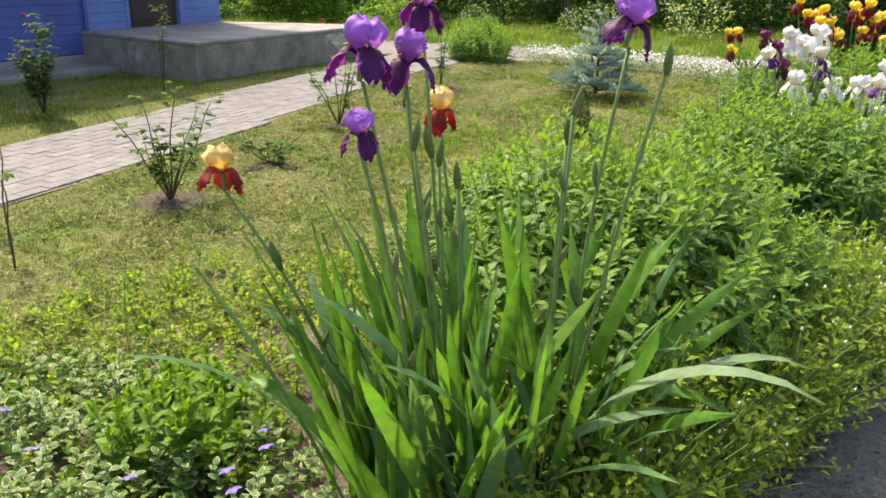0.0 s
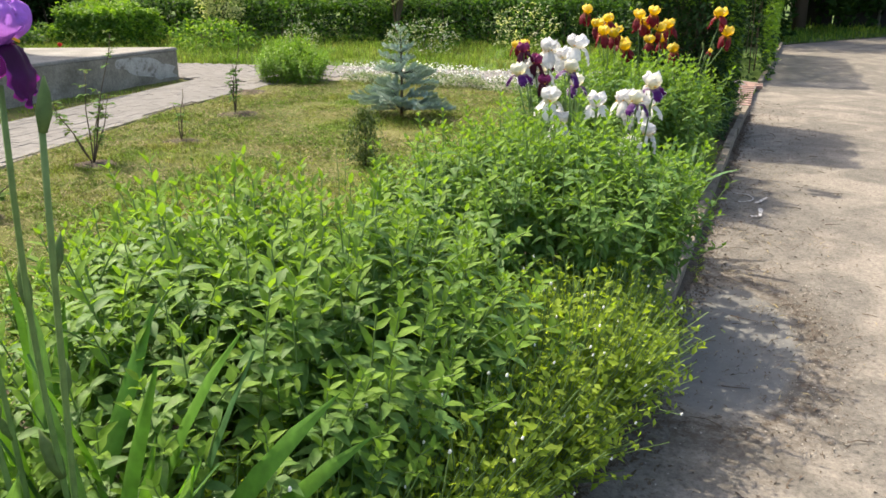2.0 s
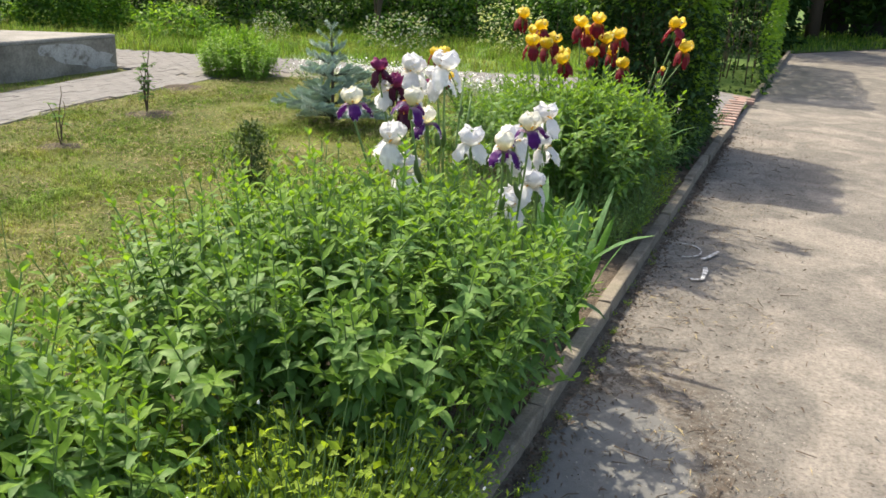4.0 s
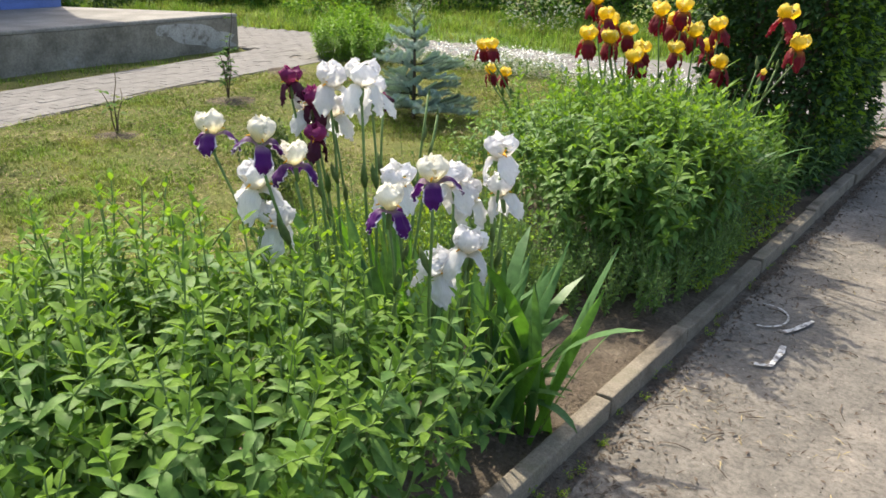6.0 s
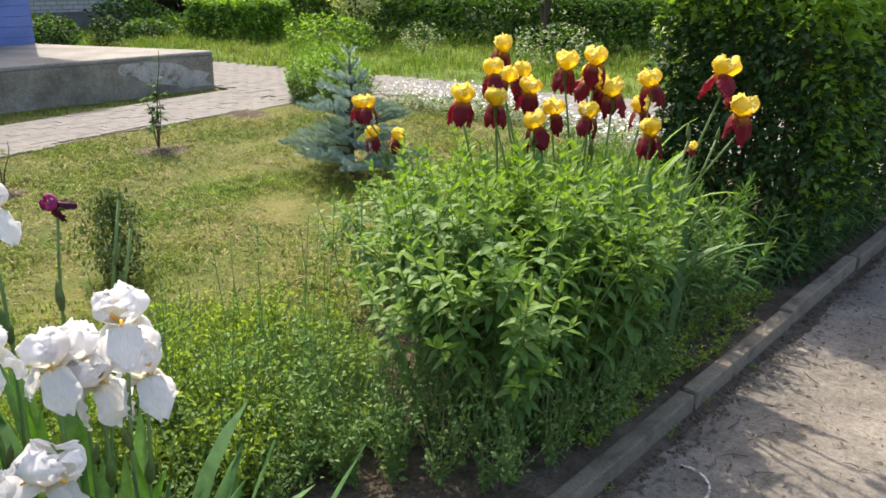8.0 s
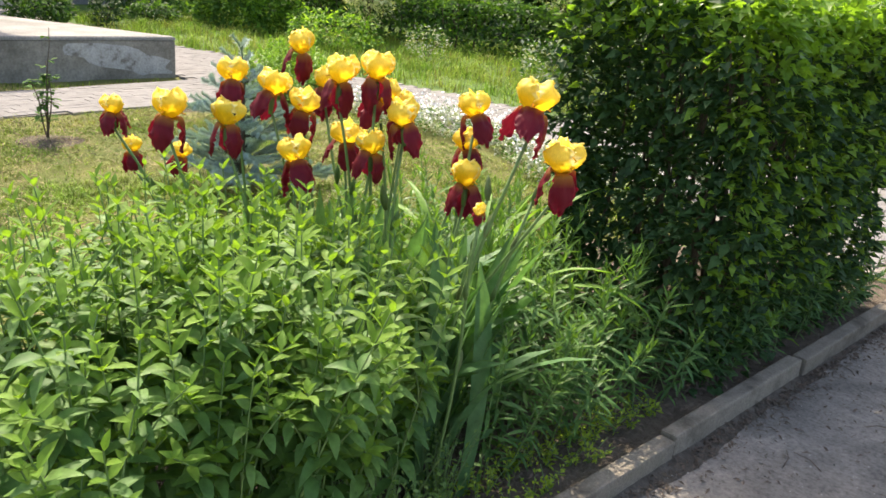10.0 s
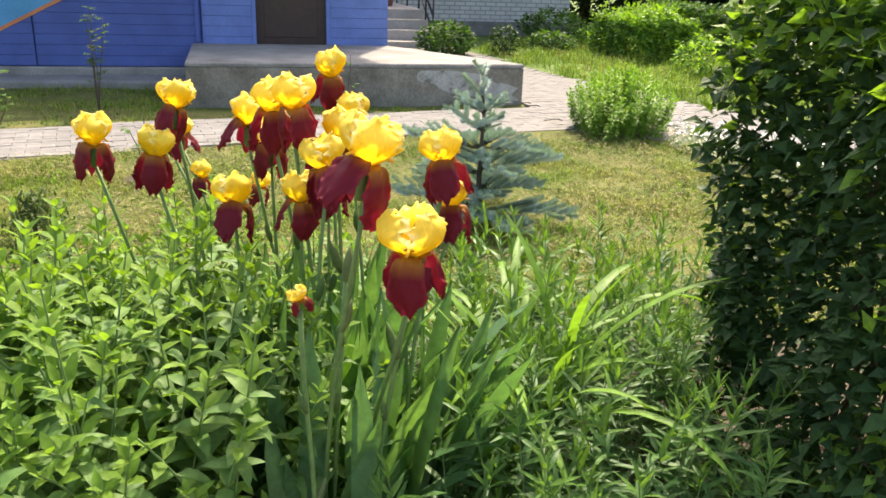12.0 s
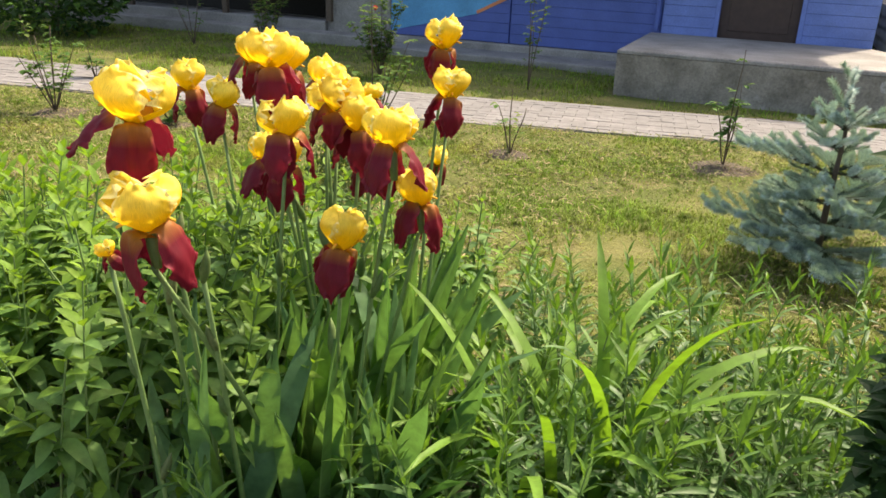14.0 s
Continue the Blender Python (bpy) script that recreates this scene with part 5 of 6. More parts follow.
# Periwinkle and a pale leafy plant at the start
def ground_cover(name, outline, n, size, mats, label, category, seed, height=0.14, ratio=0.6):
    r = np.random.default_rng(seed)
    xs, ys = [p[0] for p in outline], [p[1] for p in outline]
    pts = []
    while len(pts) < n:
        p = (r.uniform(min(xs), max(xs)), r.uniform(min(ys), max(ys)))
        if inside(p, outline):
            pts.append((*p, LAWN_Z + height * (r.random() ** 0.6) * (0.6 + 0.5 * noise.noise(Vector((p[0] * 4, p[1] * 4, 1))))))
    e = thing(name, (xs[0], ys[0], LAWN_Z), label, category)
    pts = np.array(pts) - np.array([xs[0], ys[0], LAWN_Z])
    me = leaf_mesh("foliage", pts, np.full(n, size), mats, 0.35, r.integers(0, len(mats), n), ratio, rng=r)
    piece("foliage", me, e, kind="stuff")
    return e


cover = ground_cover("periwinkle", [(-1.15, -4.35), (-1.35, -3.9), (-2.3, -3.75), (-2.8, -4.4), (-2.0, -4.9), (-1.2, -4.7)], 1500, 0.04, [SHRUB, SHRUB, MINT], "trailing periwinkle with cream-edged leaves", "periwinkle", 31, 0.17)


def periwinkle_sprig(seed):
    """A short trailing shoot with pairs of rounded leaves, green within a cream margin."""
    r = np.random.default_rng(seed)
    g = Geo()
    tip = np.array([0.05 * np.cos(seed), 0.05 * np.sin(seed), 0.17])
    g.add(*tube([tip * np.array([s * s, s * s, s]) for s in np.linspace(0, 1, 5)], 0.0016, 4, False), slot=2)
    for i in range(7):
        s = 0.3 + 0.7 * i / 6
        for k in range(2):
            ln = 0.042 * r.uniform(0.8, 1.15) * (1.1 - 0.4 * s)
            m = turn(i * 1.5 + np.pi * k + r.normal(0, 0.2), r.uniform(-0.1, 0.5) + 0.4 * s, r.normal(0, 0.2)).T
            v, f = leaf_shape(ln, ln * 0.62, 4, 0.15, 0.2, 0.45)
            g.add(v @ m + tip * np.array([s * s, s * s, s]), f, slot=1)
            v2 = v * np.array([0.80, 0.86, 1.0]) + np.array([0, ln * 0.06, 0.0011])
            g.add(v2 @ m + tip * np.array([s * s, s * s, s]), f, slot=0)
    return g.mesh("sprig", [MINT, PERI_EDGE, STEM])


patch("periwinkle", [(-1.1, -4.2), (-1.2, -3.95), (-1.5, -4.0), (-2.2, -3.85), (-2.6, -4.2), (-2.1, -4.7), (-1.3, -4.5)], 0.078, [periwinkle_sprig(s) for s in range(5)], 1.0, "periwinkle shoots with cream-margined leaves", "periwinkle", 17, "sprig", 14)
flower = Geo()
for k in range(5):
    v, f = leaf_shape(0.016, 0.012, 3, 0.1, 0.2, 0.65)
    flower.add(v @ turn(k * 1.2566, 0.15).T, f, uv=[(0.3, p[1] / 0.016) for p in v])
FLOWER5 = flower.mesh("violet_flower", [PERI_FLOWER])
for x, y in ((-1.86, -4.45), (-1.42, -4.06), (-1.36, -4.12), (-1.37, -4.25), (-2.1, -4.38), (-1.55, -4.4), (-1.30, -4.3)):
    piece("violet_flower", FLOWER5, cover, pose(x + 1.15, y + 4.35, 0.17, 20, 10, x * 90) @ Matrix.Scale(1.5, 4), "violet five-petalled flower")
patch("pale_leafy_plant", [(-1.5, -4.0), (-1.6, -3.85), (-1.85, -3.9), (-1.9, -4.15), (-1.72, -4.32), (-1.55, -4.2)], 0.055, [herb_mesh(90 + s, 0.27, 0.075, 0.036, 8, 3, 0.15, 0.8, 0.1, [MINT_YOUNG, STEM, MINT_YOUNG], 2) for s in range(3)], 1.0, "low plant with rounded bright green leaves", "perennial", 13, "leafy_stem", 12)

# Thin wispy weeds standing above the lawn edge
def wisp(x, y, h, seed):
    r = np.random.default_rng(seed)
    e = thing("tall_weed", (x, y, LAWN_Z), "thin wispy weed stalk with sparse leaves", "weed", "wispy weeds")
    g = Geo()
    pts = [(0.04 * s * np.sin(seed + 3 * s), 0.04 * s * np.cos(seed), h * s) for s in np.linspace(0, 1, 6)]
    g.add(*tube(pts, np.linspace(0.0028, 0.0012, 6), 4, False), slot=0)
    for i in range(14):
        s = r.uniform(0.2, 1)
        v, f = leaf_shape(r.uniform(0.02, 0.045), 0.009, 3, 0.2, 0.2)
        g.add(v @ turn(r.uniform(0, 6.28), r.uniform(0, 0.9)).T + np.array([0.04 * s * np.sin(seed + 3 * s), 0.04 * s * np.cos(seed), h * s]), f, slot=1)
    piece("stalk", g.mesh("stalk", [STEM, SHRUB]), e)


for i, (x, y, h) in enumerate([(-0.8, 0.25, 0.62), (-0.9, 0.4, 0.55), (-0.75, 0.5, 0.7), (-1.0, 0.2, 0.5), (-1.1, 0.55, 0.6), (-0.65, 0.15, 0.5), (-0.95, 0.7, 0.66), (-1.2, 0.35, 0.45), (-0.55, 0.3, 0.48),
                               (-1.7, -3.6, 0.4), (-2.0, -3.4, 0.5), (-1.55, -3.5, 0.55), (-2.3, -3.8, 0.42), (-2.5, -3.3, 0.4), (-1.35, -1.0, 0.5), (-1.25, -1.3, 0.62), (-0.95, -0.7, 0.6), (-0.7, 0.35, 0.78), (-0.85, 0.6, 0.72), (-1.05, 0.85, 0.7), (-0.92, 0.1, 0.66), (-1.15, 0.05, 0.6), (-1.3, 0.6, 0.62), (-0.62, 0.52, 0.66), (-1.0, 1.0, 0.74), (-0.78, -0.05, 0.6), (-1.15, -2.05, 0.78), (-1.35, -1.9, 0.72), (-1.5, -2.3, 0.8), (-1.2, -1.75, 0.7)]):
    wisp(x, y, h, 200 + i)


# ---------------- hedge, spruce, roses, shrubs ----------------
def box_points(n, lo, hi, shell, rng, bulge=0.06, top_only=False):
    """Points near the faces of a block, on an uneven surface, with their outward directions."""
    lo, hi = np.array(lo, float), np.array(hi, float)
    s = hi - lo
    area = np.array([s[1] * s[2], s[1] * s[2], s[0] * s[2], s[0] * s[2], s[0] * s[1]])
    face = rng.choice(5, n, p=area / area.sum()) if not top_only else np.full(n, 4)
    p = lo + rng.random((n, 3)) * s
    d = np.zeros((n, 3))
    for k, (axis, side) in enumerate(((0, 0), (0, 1), (1, 0), (1, 1), (2, 1))):
        m = face == k
        d[m, axis] = 1 if side else -1
        p[m, axis] = (hi if side else lo)[axis]
    wob = np.array([noise.noise(Vector(q * 3.1)) + 0.5 * noise.noise(Vector(q * 8.0)) for q in p])
    p += d * (wob * bulge)[:, None] - d * (rng.random(n) ** 2 * shell)[:, None]
    return p, d


def hedge(name, lo, hi, n, leaf, label, seed, fresh=0.15, stems=0, mats=(HEDGE, HEDGE_TOP), shell=0.16, bulge=0.06):
    r = np.random.default_rng(seed)
    base = ((lo[0] + hi[0]) / 2, (lo[1] + hi[1]) / 2, lo[2])
    e = thing(name, base, label, "hedge")
    p, d = box_points(n, lo, hi, shell, r, bulge)
    z = (p[:, 2] - lo[2]) / (hi[2] - lo[2])
    keep = r.random(n) < np.clip(0.30 + 1.7 * z, 0, 1)
    p, d, z = p[keep], d[keep], z[keep]
    # light leaves: fresh shoots, plus backlight painted along the top and +x edge
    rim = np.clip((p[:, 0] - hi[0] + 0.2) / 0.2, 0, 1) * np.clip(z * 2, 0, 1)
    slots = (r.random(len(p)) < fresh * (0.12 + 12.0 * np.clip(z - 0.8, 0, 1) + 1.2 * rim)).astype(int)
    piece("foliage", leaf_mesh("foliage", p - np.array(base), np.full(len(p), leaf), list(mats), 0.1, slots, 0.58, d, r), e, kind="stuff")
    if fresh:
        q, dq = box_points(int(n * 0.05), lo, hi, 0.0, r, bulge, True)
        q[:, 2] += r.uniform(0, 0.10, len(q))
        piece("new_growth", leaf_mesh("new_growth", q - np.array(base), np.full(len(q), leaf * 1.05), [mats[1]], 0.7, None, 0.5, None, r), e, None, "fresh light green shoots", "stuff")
    g = Geo()
    for i in range(stems):
        x, y = r.uniform(lo[0] + 0.12, hi[0] - 0.12) - base[0], r.uniform(lo[1] + 0.12, hi[1] - 0.12) - base[1]
        pts = [(x + r.normal(0, 0.02), y + r.normal(0, 0.02), (hi[2] - lo[2]) * s * 0.9) for s in np.linspace(0, 1, 5)]
        g.add(*tube(pts, np.linspace(0.011, 0.004, 5), 5))
    if stems:
        piece("branchwork", g.mesh("branchwork", [BARK]), e, None, "bare woody branches", "stuff")
    return e


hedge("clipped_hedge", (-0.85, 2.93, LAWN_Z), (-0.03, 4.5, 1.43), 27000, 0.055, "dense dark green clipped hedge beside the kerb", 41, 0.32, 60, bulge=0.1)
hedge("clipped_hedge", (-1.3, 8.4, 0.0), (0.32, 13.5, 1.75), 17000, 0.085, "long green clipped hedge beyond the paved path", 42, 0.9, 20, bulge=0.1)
hedge("clipped_hedge", (-12.9, 8.1, 0.0), (-11.3, 9.2, 0.78), 6000, 0.09, "rounded clipped hedge block near the brick house", 43, 0.6, 0, (SHRUB, BRIGHT), bulge=0.2)


def bush(name, at, rx, ry, rz, n, leaf, mats, label, category, seed, group="", up=0.3, trunk=0.0, ratio=0.5, lift=0.5):
    """A rounded shrub of many leaves with an uneven outline, on a few stems."""
    r = np.random.default_rng(seed)
    e = thing(name, at, label, category, group)
    d = r.normal(0, 1, (n, 3))
    d /= np.linalg.norm(d, axis=1)[:, None]
    rad = (1 - 0.5 * r.random(n) ** 2) * (1 + 0.28 * np.array([noise.noise(Vector((q[0] * 2.3 + seed, q[1] * 2.3, q[2] * 2.3))) for q in d]))
    p = d * rad[:, None] * np.array([rx, ry, rz]) + np.array([0, 0, rz * 2 * lift + trunk])
    p = p[p[:, 2] > 0.015]
    d = p - np.array([0, 0, rz + trunk])
    piece("foliage", leaf_mesh("foliage", p, np.full(len(p), leaf), list(mats), up, r.integers(0, len(mats), len(p)), ratio, d, r), e, kind="stuff")
    g = Geo()
    for i in range(7):
        a = r.uniform(0, 6.28)
        t = np.array([np.cos(a) * rx * 0.6, np.sin(a) * ry * 0.6, rz * 1.2 + trunk])
        w = 0.006 + 0.03 * trunk
        g.add(*tube([t * np.array([s * s, s * s, s]) for s in np.linspace(0, 1, 6)], np.linspace(w, w * 0.4, 6), 5))
    piece("stemwork", g.mesh("stemwork", [BARK]), e, None, "woody stems", "stuff")
    return e


def spruce_branch(seed, length):
    """A spruce branch along +y with side shoots, all set with needles."""
    r = np.random.default_rng(seed)
    g = Geo()
    shoots = [((0, 0, 0), 0.0, length)]
    for i in range(int(length / 0.06)):
        s = 0.2 + 0.75 * i / max(1, int(length / 0.06) - 1)
        for side in (-1, 1):
            shoots.append(((0, length * s, 0.01 + 0.05 * s * length), side * r.uniform(0.55, 0.95), (length * (1.02 - s) * 0.5 + 0.075) * r.uniform(0.8, 1.1)))
    nv, nt, ns = [], [], []
    count = 0
    for k, (o, a, ln) in enumerate(shoots):
        d = np.array([np.sin(a), np.cos(a), 0.12 + (0 if k == 0 else r.uniform(-0.05, 0.4))])
        d /= np.linalg.norm(d)
        o = np.array(o)
        g.add(*tube([o, o + d * ln * 0.5, o + d * ln], [0.004 if k == 0 else 0.0025, 0.003 if k == 0 else 0.002, 0.001], 4, False), slot=1)
        n = int(ln * 2000) + 30
        s = r.random(n) ** 0.8
        ang = r.uniform(0, 2 * np.pi, n)
        side = np.cross(d, [0, 0, 1])
        side /= np.linalg.norm(side)
        upv = np.cross(side, d)
        b = o + np.outer(s * ln, d)
        out = np.outer(np.cos(ang), side) + np.outer(np.abs(np.sin(ang)) * np.where(r.random(n) < 0.75, 1, -1), upv)
        tip = b + out * 0.023 + np.outer(np.full(n, 0.012), d)
        w = np.cross(out, d) * 0.0022
        nv.append(np.stack([b - w, b + w, tip], 1).reshape(-1, 3))
        # the inner part of each main shoot takes the darker needle colour
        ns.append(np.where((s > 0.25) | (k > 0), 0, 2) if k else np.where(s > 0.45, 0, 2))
    nv = np.concatenate(nv)
    ns = np.concatenate(ns)
    g.add(nv, [(3 * i, 3 * i + 1, 3 * i + 2) for i in range(len(nv) // 3)])
    g.m[-len(ns):] = ns.tolist()
    return g.mesh("branch", [NEEDLE, BARK, NEEDLE_INNER], False)


spruce = thing("blue_spruce", (-3.12, 2.95, LAWN_Z), "small blue spruce with frosted needles on the lawn", "spruce")
piece("trunk", Geo().add(*tube([(0, 0, -0.02), (0.01, 0, 0.3), (0, 0.01, 0.6), (0, 0, 0.8)], [0.018, 0.014, 0.009, 0.004], 7)).mesh("trunk", [BARK]), spruce)
BR = [spruce_branch(i, ln) for i, ln in enumerate((0.50, 0.44, 0.36, 0.28, 0.2, 0.13))]
r = np.random.default_rng(9)
for tier, (z, n, k, tilt) in enumerate(((0.09, 6, 0, -3), (0.19, 5, 0, 2), (0.31, 5, 1, 4), (0.43, 5, 2, 5), (0.54, 4, 4, 8), (0.64, 4, 5, 18))):
    for j in range(n):
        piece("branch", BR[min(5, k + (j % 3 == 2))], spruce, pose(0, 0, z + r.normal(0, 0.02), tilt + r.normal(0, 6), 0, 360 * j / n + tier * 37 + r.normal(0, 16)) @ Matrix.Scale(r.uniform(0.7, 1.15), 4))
piece("branch", BR[5], spruce, pose(0, 0, 0.70, 86, 0, 20) @ Matrix.Scale(1.15, 4))


def rose(at, height, stems, seed, leaves=40, red=0, spread=0.3, label="young rose bush with sparse leaves in bare soil"):
    r = np.random.default_rng(seed)
    e = thing("rose_bush", at, label, "rose", "young roses")
    g = Geo()
    for i in range(stems):
        a, ln = i * 2.4 + r.uniform(-0.6, 0.6), r.uniform(0.25, 1.0) * spread
        h = height * (1 if i == 0 else r.uniform(0.45, 0.9))
        t = np.array([np.cos(a) * ln, np.sin(a) * ln, h])
        pts = [t * np.array([s, s, s]) + np.array([0.012 * np.sin(9 * s + i), 0.012 * np.cos(7 * s + i), 0]) * s for s in np.linspace(0, 1, 8)]
        g.add(*tube(pts, np.linspace(0.006, 0.0025, 8), 5), slot=0)
        for k in range(leaves // stems):
            s = r.uniform(0.3, 1.02)
            c = t * s
            yaw = r.uniform(0, 6.28)
            for q in range(3):
                v, f = leaf_shape(0.056 * r.uniform(0.7, 1.2), 0.036, 3, 0.2, 0.25, 0.5)
                o = np.array([-np.sin(yaw), np.cos(yaw), 0.3]) * 0.03
                g.add(v @ turn(yaw + (q - 1) * 0.9, r.uniform(-0.2, 0.5)).T + c + o * (1 if q == 1 else 0.5), f, slot=1)
    piece("stems_and_leaves", g.mesh("rose", [BARK, ROSE_LEAF]), e)
    for i in range(red):
        fl = Geo()
        for k in range(7):
            v, f = leaf_shape(0.03, 0.028, 3, 0.4, -0.5, 0.6)
            fl.add(v @ turn(k * 0.9, 0.5 + 0.1 * k).T, f, uv=[(0.3, 0.7)] * len(v))
        piece("rose_bloom", fl.mesh("rose_bloom", [ROSE_RED]), e, pose(r.normal(0, 0.07), r.normal(0, 0.07), height * r.uniform(0.8, 1.0)), "red rose bloom")
    return e


for i, (x, y, h, st, lv, red) in enumerate([(-4.75, 2.42, 0.78, 5, 48, 0), (-4.35, 1.07, 0.45, 3, 10, 0), (-4.35, 0.05, 0.95, 7, 80, 1), (-3.75, -2.33, 0.72, 9, 120, 0), (-3.88, -1.33, 0.26, 6, 50, 0), (-5.05, -3.2, 0.3, 4, 30, 0),
                                        (-6.75, -1.1, 0.9, 12, 380, 1), (-6.95, 0.42, 0.95, 4, 40, 0), (-7.25, -2.8, 0.95, 7, 190, 0), (-7.6, -4.1, 0.8, 6, 20, 0),
                                        (-5.0, -5.2, 0.6, 5, 40, 0), (-3.45, -3.5, 0.62, 2, 4, 0)]):
    rose((x, y, LAWN_Z), h, st, 300 + i, lv, red, 0.3 if st > 5 else 0.12, "rose bush with glossy leaves and a red bloom" if red else "young rose bush with sparse leaves in bare soil")

# Small thuja, bright clump and flowers beside the paths
r = np.random.default_rng(77)
thuja = thing("young_thuja", (-2.45, 0.8, LAWN_Z), "small bronzed thuja on the lawn", "thuja")
pts = []
for i in range(1500):
    z = r.uniform(0.02, 0.42)
    w = 0.15 * np.interp(z, [0, 0.15, 0.3, 0.45], [0.6, 1.0, 0.8, 0.3])
    a = r.uniform(0, 6.28)
    q = w * np.sqrt(r.random()) * (1 + 0.4 * np.sin(5 * a))
    pts.append((q * np.cos(a), q * np.sin(a), z))
piece("foliage", leaf_mesh("foliage", np.array(pts), np.full(1500, 0.035), [THUJA], 0.9, None, 0.35, None, r), thuja, kind="stuff")
piece("trunk", Geo().add(*tube([(0, 0, 0), (0.01, 0, 0.2), (0, 0, 0.4)], [0.008, 0.006, 0.002], 5)).mesh("trunk", [BARK]), thuja)

patch("bright_herb_clump", [(-5.15, 4.65), (-5.3, 5.35), (-6.0, 5.55), (-6.25, 5.1), (-5.9, 4.7)], 0.06, [herb_mesh(70 + s, 0.55, 0.07, 0.026, 14, 3, 0.08, 0.5, 0.08, [BRIGHT, STEM, BRIGHT], 3) for s in range(4)], 1.05, "round bright yellow-green leafy clump beside the path", "perennial", 14, "leafy_stem", 18, edge_low=0.5)


def flower_carpet(outline, n, seed, label, density=0.5):
    e = ground_cover("flower_carpet", outline, n, 0.045, [SILVER, SILVER, SHRUB], label, "ground cover", seed, 0.2, 0.35)
    r = np.random.default_rng(seed + 1)
    xs, ys = [p[0] for p in outline], [p[1] for p in outline]
    pts = []
    while len(pts) < n * density:
        p = (r.uniform(min(xs), max(xs)), r.uniform(min(ys), max(ys)))
        if inside(p, outline):
            pts.append((p[0] - xs[0], p[1] - ys[0], r.uniform(0.12, 0.26)))
    piece("blossom", leaf_mesh("blossom", np.array(pts), np.full(len(pts), 0.028), [WHITE_DOT], 0.2, None, 0.9, None, r), e, None, "small white blossoms", "stuff")


flower_carpet([(-3.0, 5.35), (-3.3, 5.9), (-4.2, 6.0), (-5.0, 5.6), (-5.1, 5.2), (-4.2, 5.1)], 4200, 51, "silver-leaved carpet of small white flowers", 0.2)
flower_carpet([(-1.4, 4.9), (-1.5, 5.4), (-2.8, 5.8), (-3.2, 5.3), (-2.4, 4.8)], 2800, 53, "low carpet of white flowers beside the cross path", 0.15)

for i, a in enumerate([
        ("variegated_shrub", (-10.3, 9.9, 0), 0.5, 0.5, 0.95, 3200, 0.08, (VARIEG, VARIEG, VARIEG, SHRUB), "small tree-like shrub with white-variegated leaves", "shrub", 0.3),
        ("variegated_shrub", (-6.8, 10.9, 0), 0.66, 0.66, 0.62, 3200, 0.08, (VARIEG, VARIEG, VARIEG, SHRUB), "small tree-like shrub with white-variegated leaves", "shrub", 0.95),
        ("leafy_shrub", (-12.4, 5.15, 0), 0.5, 0.45, 0.30, 1300, 0.1, (SHRUB, HEDGE), "low leafy shrub in front of the brick house", "shrub", 0.0),
        ("leafy_shrub", (-12.6, 6.25, 0), 0.24, 0.24, 0.28, 500, 0.08, (HEDGE,), "small dark shrub in front of the brick house", "shrub", 0.0),
        ("leafy_shrub", (-13.2, 7.35, 0), 0.42, 0.4, 0.2, 800, 0.1, (SHRUB, HEDGE), "low leafy shrub at the lawn edge", "shrub", 0.0),
        ("leafy_shrub", (-13.9, 8.6, 0), 0.4, 0.4, 0.22, 600, 0.12, (BRIGHT, SHRUB), "yellow-green ferny clump at the lawn edge", "shrub", 0.0),
        ("leafy_shrub", (-15.2, 8.2, 0), 0.9, 0.7, 0.35, 900, 0.12, (SHRUB, HEDGE), "dark leafy shrub beside the brick house", "shrub", 0.0),
        ("leafy_shrub", (-9.6, 8.6, 0), 0.9, 0.6, 0.32, 1100, 0.09, (SHRUB, BRIGHT), "low green perennial clump on the far lawn", "shrub", 0.0),
        ("leafy_shrub", (-8.0, 9.2, 0), 0.35, 0.35, 0.3, 600, 0.05, (SILVER, SHRUB), "small grey-leaved shrub on the far lawn", "shrub", 0.0),
        ("leafy_shrub", (-5.6, 9.4, 0), 0.7, 0.6, 0.35, 900, 0.07, (SHRUB, SILVER), "tangled low shrub on the far lawn", "shrub", 0.0),
        ("leafy_shrub", (-4.0, 10.6, 0), 0.6, 0.6, 0.5, 900, 0.07, (SHRUB, VARIEG), "pale shrub in front of the far hedge", "shrub", 0.0),
        ("leafy_shrub", (-7.4, -6.1, 0.05), 0.9, 0.9, 0.6, 2600, 0.13, (HEDGE, HEDGE, SHRUB), "broad dark bush beside the parapet", "shrub", 0.0),
        ("leafy_shrub", (6.0, 21.5, 0), 1.2, 1.0, 0.9, 1200, 0.13, (HEDGE, SHRUB), "dark bush at the end of the road", "shrub", 0.0)]):
    name, at, rx, ry, rz, n, leaf, mats, label, cat, trunk = a
    bush(name, at, rx, ry, rz, n, leaf, mats, label, cat, 400 + i, trunk=trunk)


